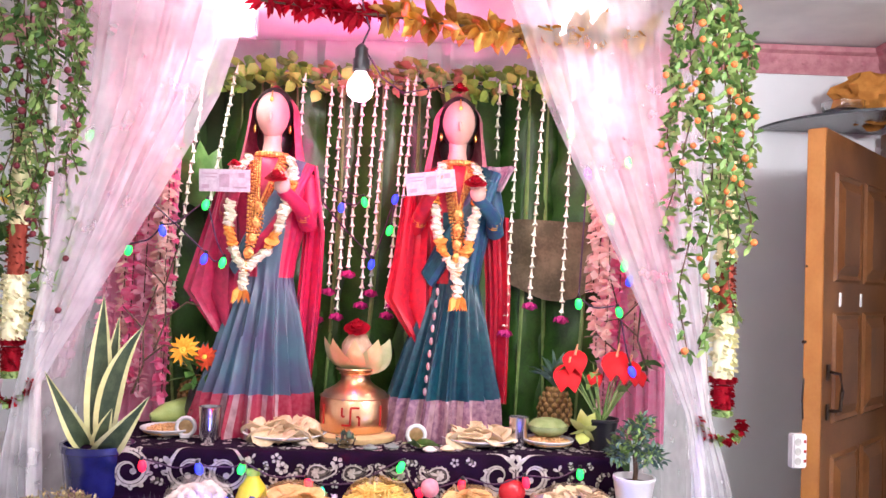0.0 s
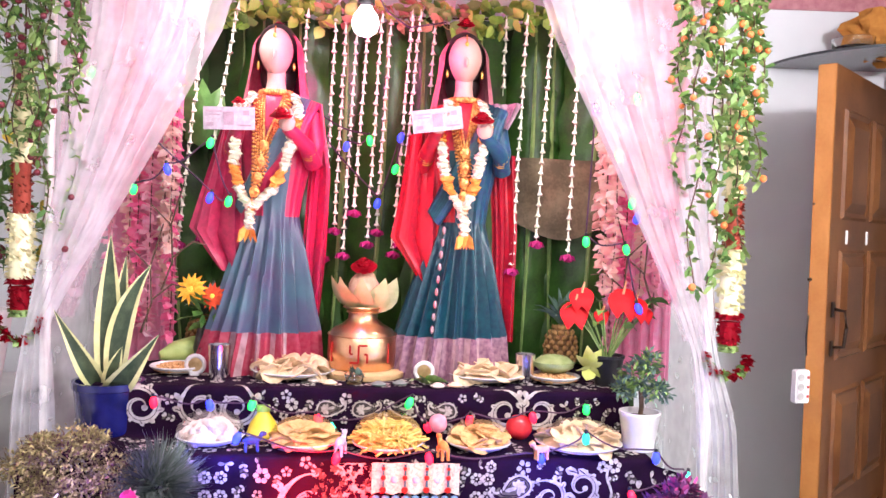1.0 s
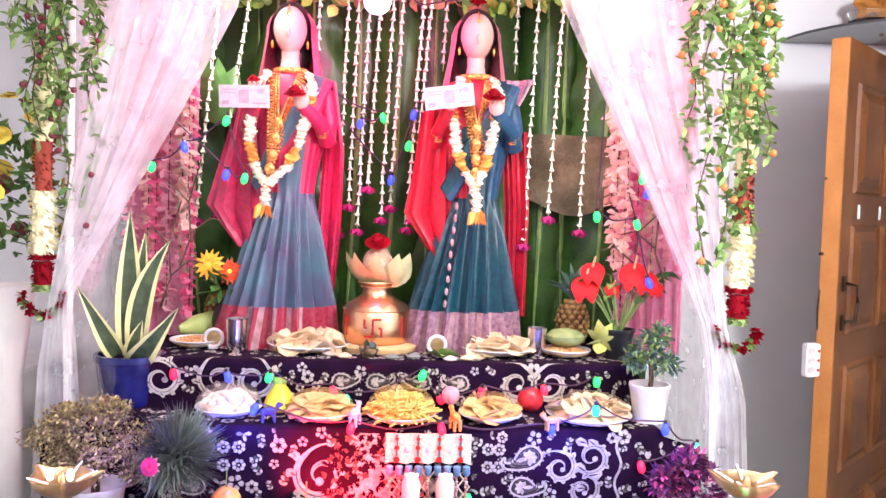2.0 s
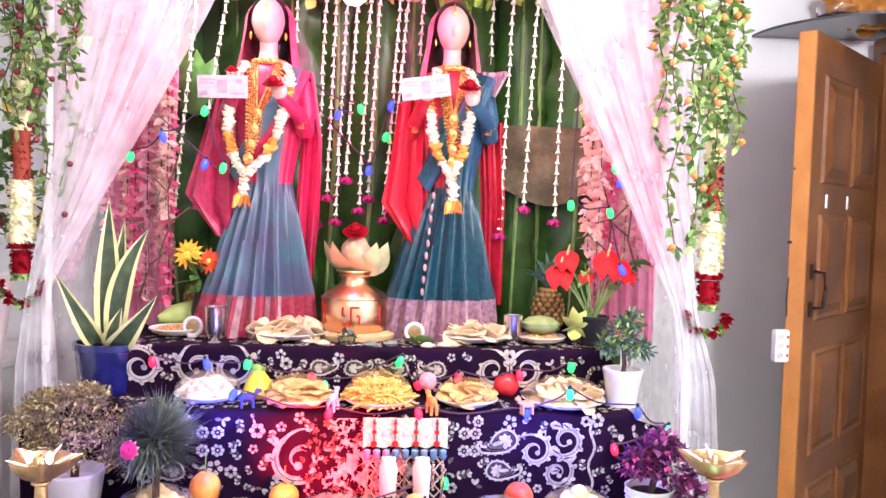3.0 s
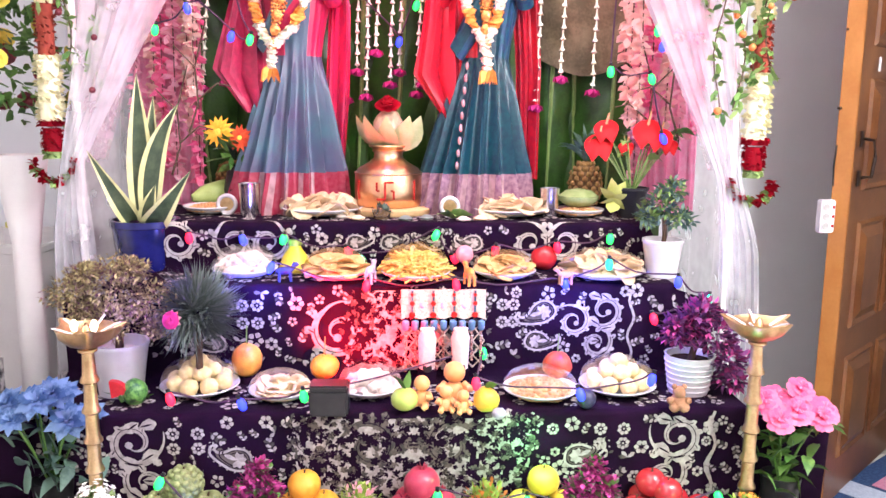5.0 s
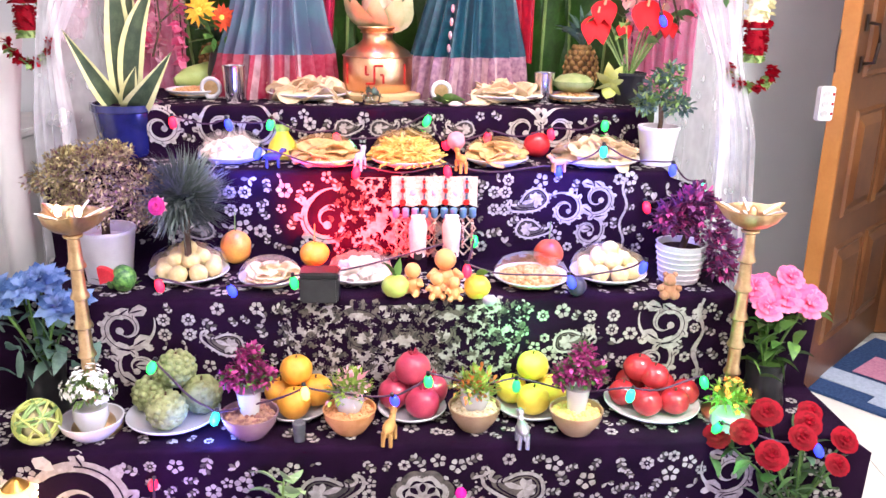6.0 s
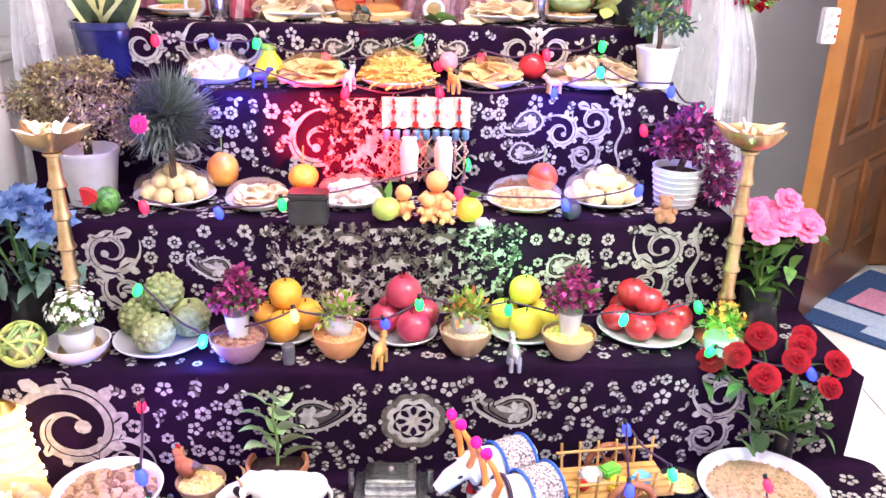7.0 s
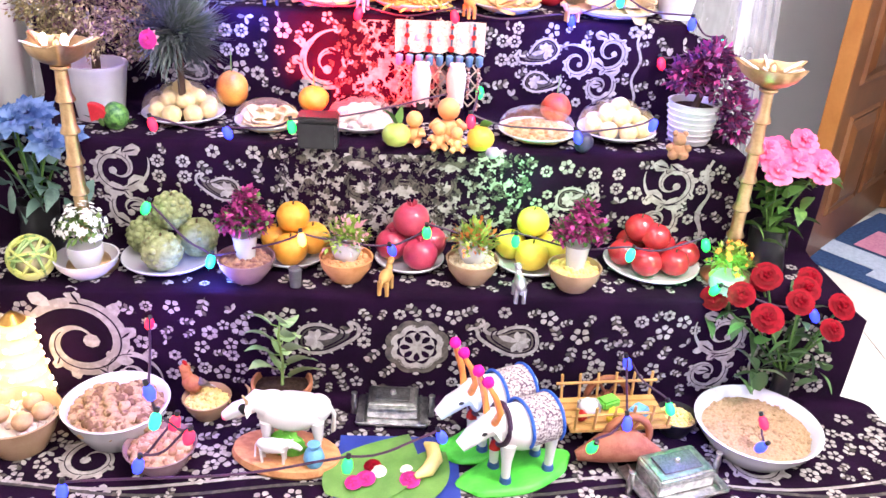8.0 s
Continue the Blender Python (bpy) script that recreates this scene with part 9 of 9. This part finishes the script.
LED = {"r": lit("red_bulb", (1.0, 0.015, 0.05)), "g": lit("green_bulb", (0.02, 1.0, 0.12)), "b": lit("blue_bulb", (0.03, 0.05, 1.0)), "w": lit("warm_bulb", (1.0, 0.5, 0.12)), "c": lit("cyan_bulb", (0.02, 0.8, 0.42)), "p": lit("violet_bulb", (0.25, 0.03, 1.0))}


def fairy(points, name="fairy_lights"):
    """A wire through the points with a drop-shaped coloured bulb at each."""
    base = Vector(points[0][1:4])
    g = thing(name, base, "string of small coloured drop bulbs on dark wire", "string lights", "fairy light strings")
    path = []
    for a, b in zip(points, points[1:]):
        A, B = Vector(a[1:4]) - base, Vector(b[1:4]) - base
        for k in range(8):
            f = k / 8
            path.append(A.lerp(B, f) + Vector((0, 0.004, 0.012 - 0.016 * math.sin(math.pi * f) + 0.004 * math.sin(7 * f + A.x * 30))))
    path.append(Vector(points[-1][1:4]) - base + Vector((0, 0.004, 0.012)))
    part("wire", tube(path, 0.0026, 6), WIRE, g)
    rng = random.Random(len(points))
    for q in points:
        c = Vector(q[1:4]) - base
        b = part("bulb", lathe([(0, -0.024), (0.008, -0.019), (0.011, -0.008), (0.009, 0.004), (0.005, 0.010), (0, 0.011)], 12), LED[q[0]], g, m=pose(*c, rng.uniform(-25, 25), rng.uniform(-25, 25)))
        part("socket", lathe([(0.0045, 0.009), (0.005, 0.011), (0.005, 0.020), (0, 0.021)], 10), BLACK_PLASTIC, b)

for x, y, z, c, e in ((0.30, 2.10, 0.84, (0.08, 0.08, 1.0), 0.65), (-0.55, 2.08, 0.86, (0.1, 0.1, 1.0), 0.4), (-0.56, 1.68, 0.36, (0.1, 0.2, 1.0), 0.22), (0.60, 1.72, 0.40, (0.05, 1.0, 0.3), 0.12), (-0.62, 1.50, 0.24, (0.3, 0.1, 1.0), 0.3), (0.05, 1.42, 0.16, (0.15, 0.3, 1.0), 0.25), (0.16, 1.86, 0.52, (0.05, 1.0, 0.3), 0.15), (-0.82, 1.86, 0.85, (0.25, 0.1, 1.0), 0.15), (0.55, 1.48, 0.2, (0.2, 0.15, 1.0), 0.25)):
    lamp("fairy_bulb_glow", "POINT", (x, y, z), e * 8.0, c, 0.01)


fairy([("r", -0.796, 2.266, 0.968), ("b", -0.647, 2.281, 0.962), ("g", -0.531, 2.292, 0.963), ("r", -0.352, 2.309, 0.926), ("c", -0.314, 2.312, 0.903), ("g", -0.096, 2.333, 0.976), ("r", -0.047, 2.337, 0.906), ("r", 0.074, 2.348, 0.930), ("r", 0.254, 2.364, 0.940), ("g", 0.409, 2.378, 0.966)])
fairy([("b", -0.530, 2.132, 0.912), ("r", -0.277, 2.156, 0.862), ("r", -0.037, 2.178, 0.864), ("b", 0.261, 2.205, 0.866), ("c", 0.382, 2.216, 0.920), ("b", 0.576, 2.233, 0.871), ("c", 0.664, 2.240, 0.819), ("r", 0.512, 2.227, 0.766)])
fairy([("r", -0.717, 1.854, 0.641), ("b", -0.549, 1.870, 0.625), ("g", -0.399, 1.884, 0.645), ("g", 0.041, 2.185, 0.671), ("r", 0.019, 1.923, 0.672), ("b", 0.276, 1.946, 0.642), ("b", 0.457, 1.962, 0.678)])
fairy([("g", -0.715, 1.766, 0.468), ("c", -0.559, 1.715, 0.367), ("w", -0.350, 1.724, 0.433), ("b", -0.145, 1.732, 0.414), ("g", -0.067, 1.761, 0.452), ("g", 0.146, 1.846, 0.404), ("c", 0.418, 1.805, 0.406), ("g", 0.614, 1.888, 0.406)])
fairy([("r", -0.687, 1.636, 0.236), ("b", -0.518, 1.198, 0.377), ("c", -0.512, 1.199, 0.316), ("r", -0.457, 1.204, 0.279), ("b", -0.552, 1.195, 0.214), ("r", -0.496, 1.246, 0.275)])
fairy([("g", 0.503, 1.564, 0.146), ("b", 0.413, 1.647, 0.204), ("b", 0.374, 1.417, 0.211), ("g", 0.302, 1.365, 0.182)])
fairy([("b", 0.697, 1.490, 0.111), ("r", 0.704, 1.536, 0.145)])
fairy([("g", 0.618, 1.756, 0.350), ("b", 0.844, 1.729, 0.316)])
fairy([("b", -0.695, 1.180, 0.155), ("g", -0.175, 1.231, 0.214), ("b", -0.006, 1.383, 0.171)])
fairy([("g", -0.929, 2.440, 1.554), ("b", -0.834, 2.440, 1.616), ("g", -0.708, 2.440, 1.696), ("g", -0.650, 2.440, 1.528), ("b", -0.705, 2.440, 1.537), ("g", -1.061, 2.440, 1.889)])
fairy([("g", 0.533, 2.440, 1.869), ("b", 0.548, 2.440, 1.519), ("g", 0.360, 2.440, 1.947), ("g", 0.485, 2.440, 1.700), ("g", 0.531, 2.440, 1.563), ("p", 0.414, 2.440, 1.831), ("g", 0.400, 2.440, 1.447), ("g", 0.518, 2.440, 1.427), ("b", 0.560, 2.440, 1.255)])
fairy([("b", -0.338, 2.680, 1.724), ("g", -0.266, 2.680, 1.745), ("p", -0.490, 2.680, 1.847), ("b", -0.233, 2.680, 1.544), ("b", -0.165, 2.680, 1.758), ("g", -0.179, 2.680, 1.656)])
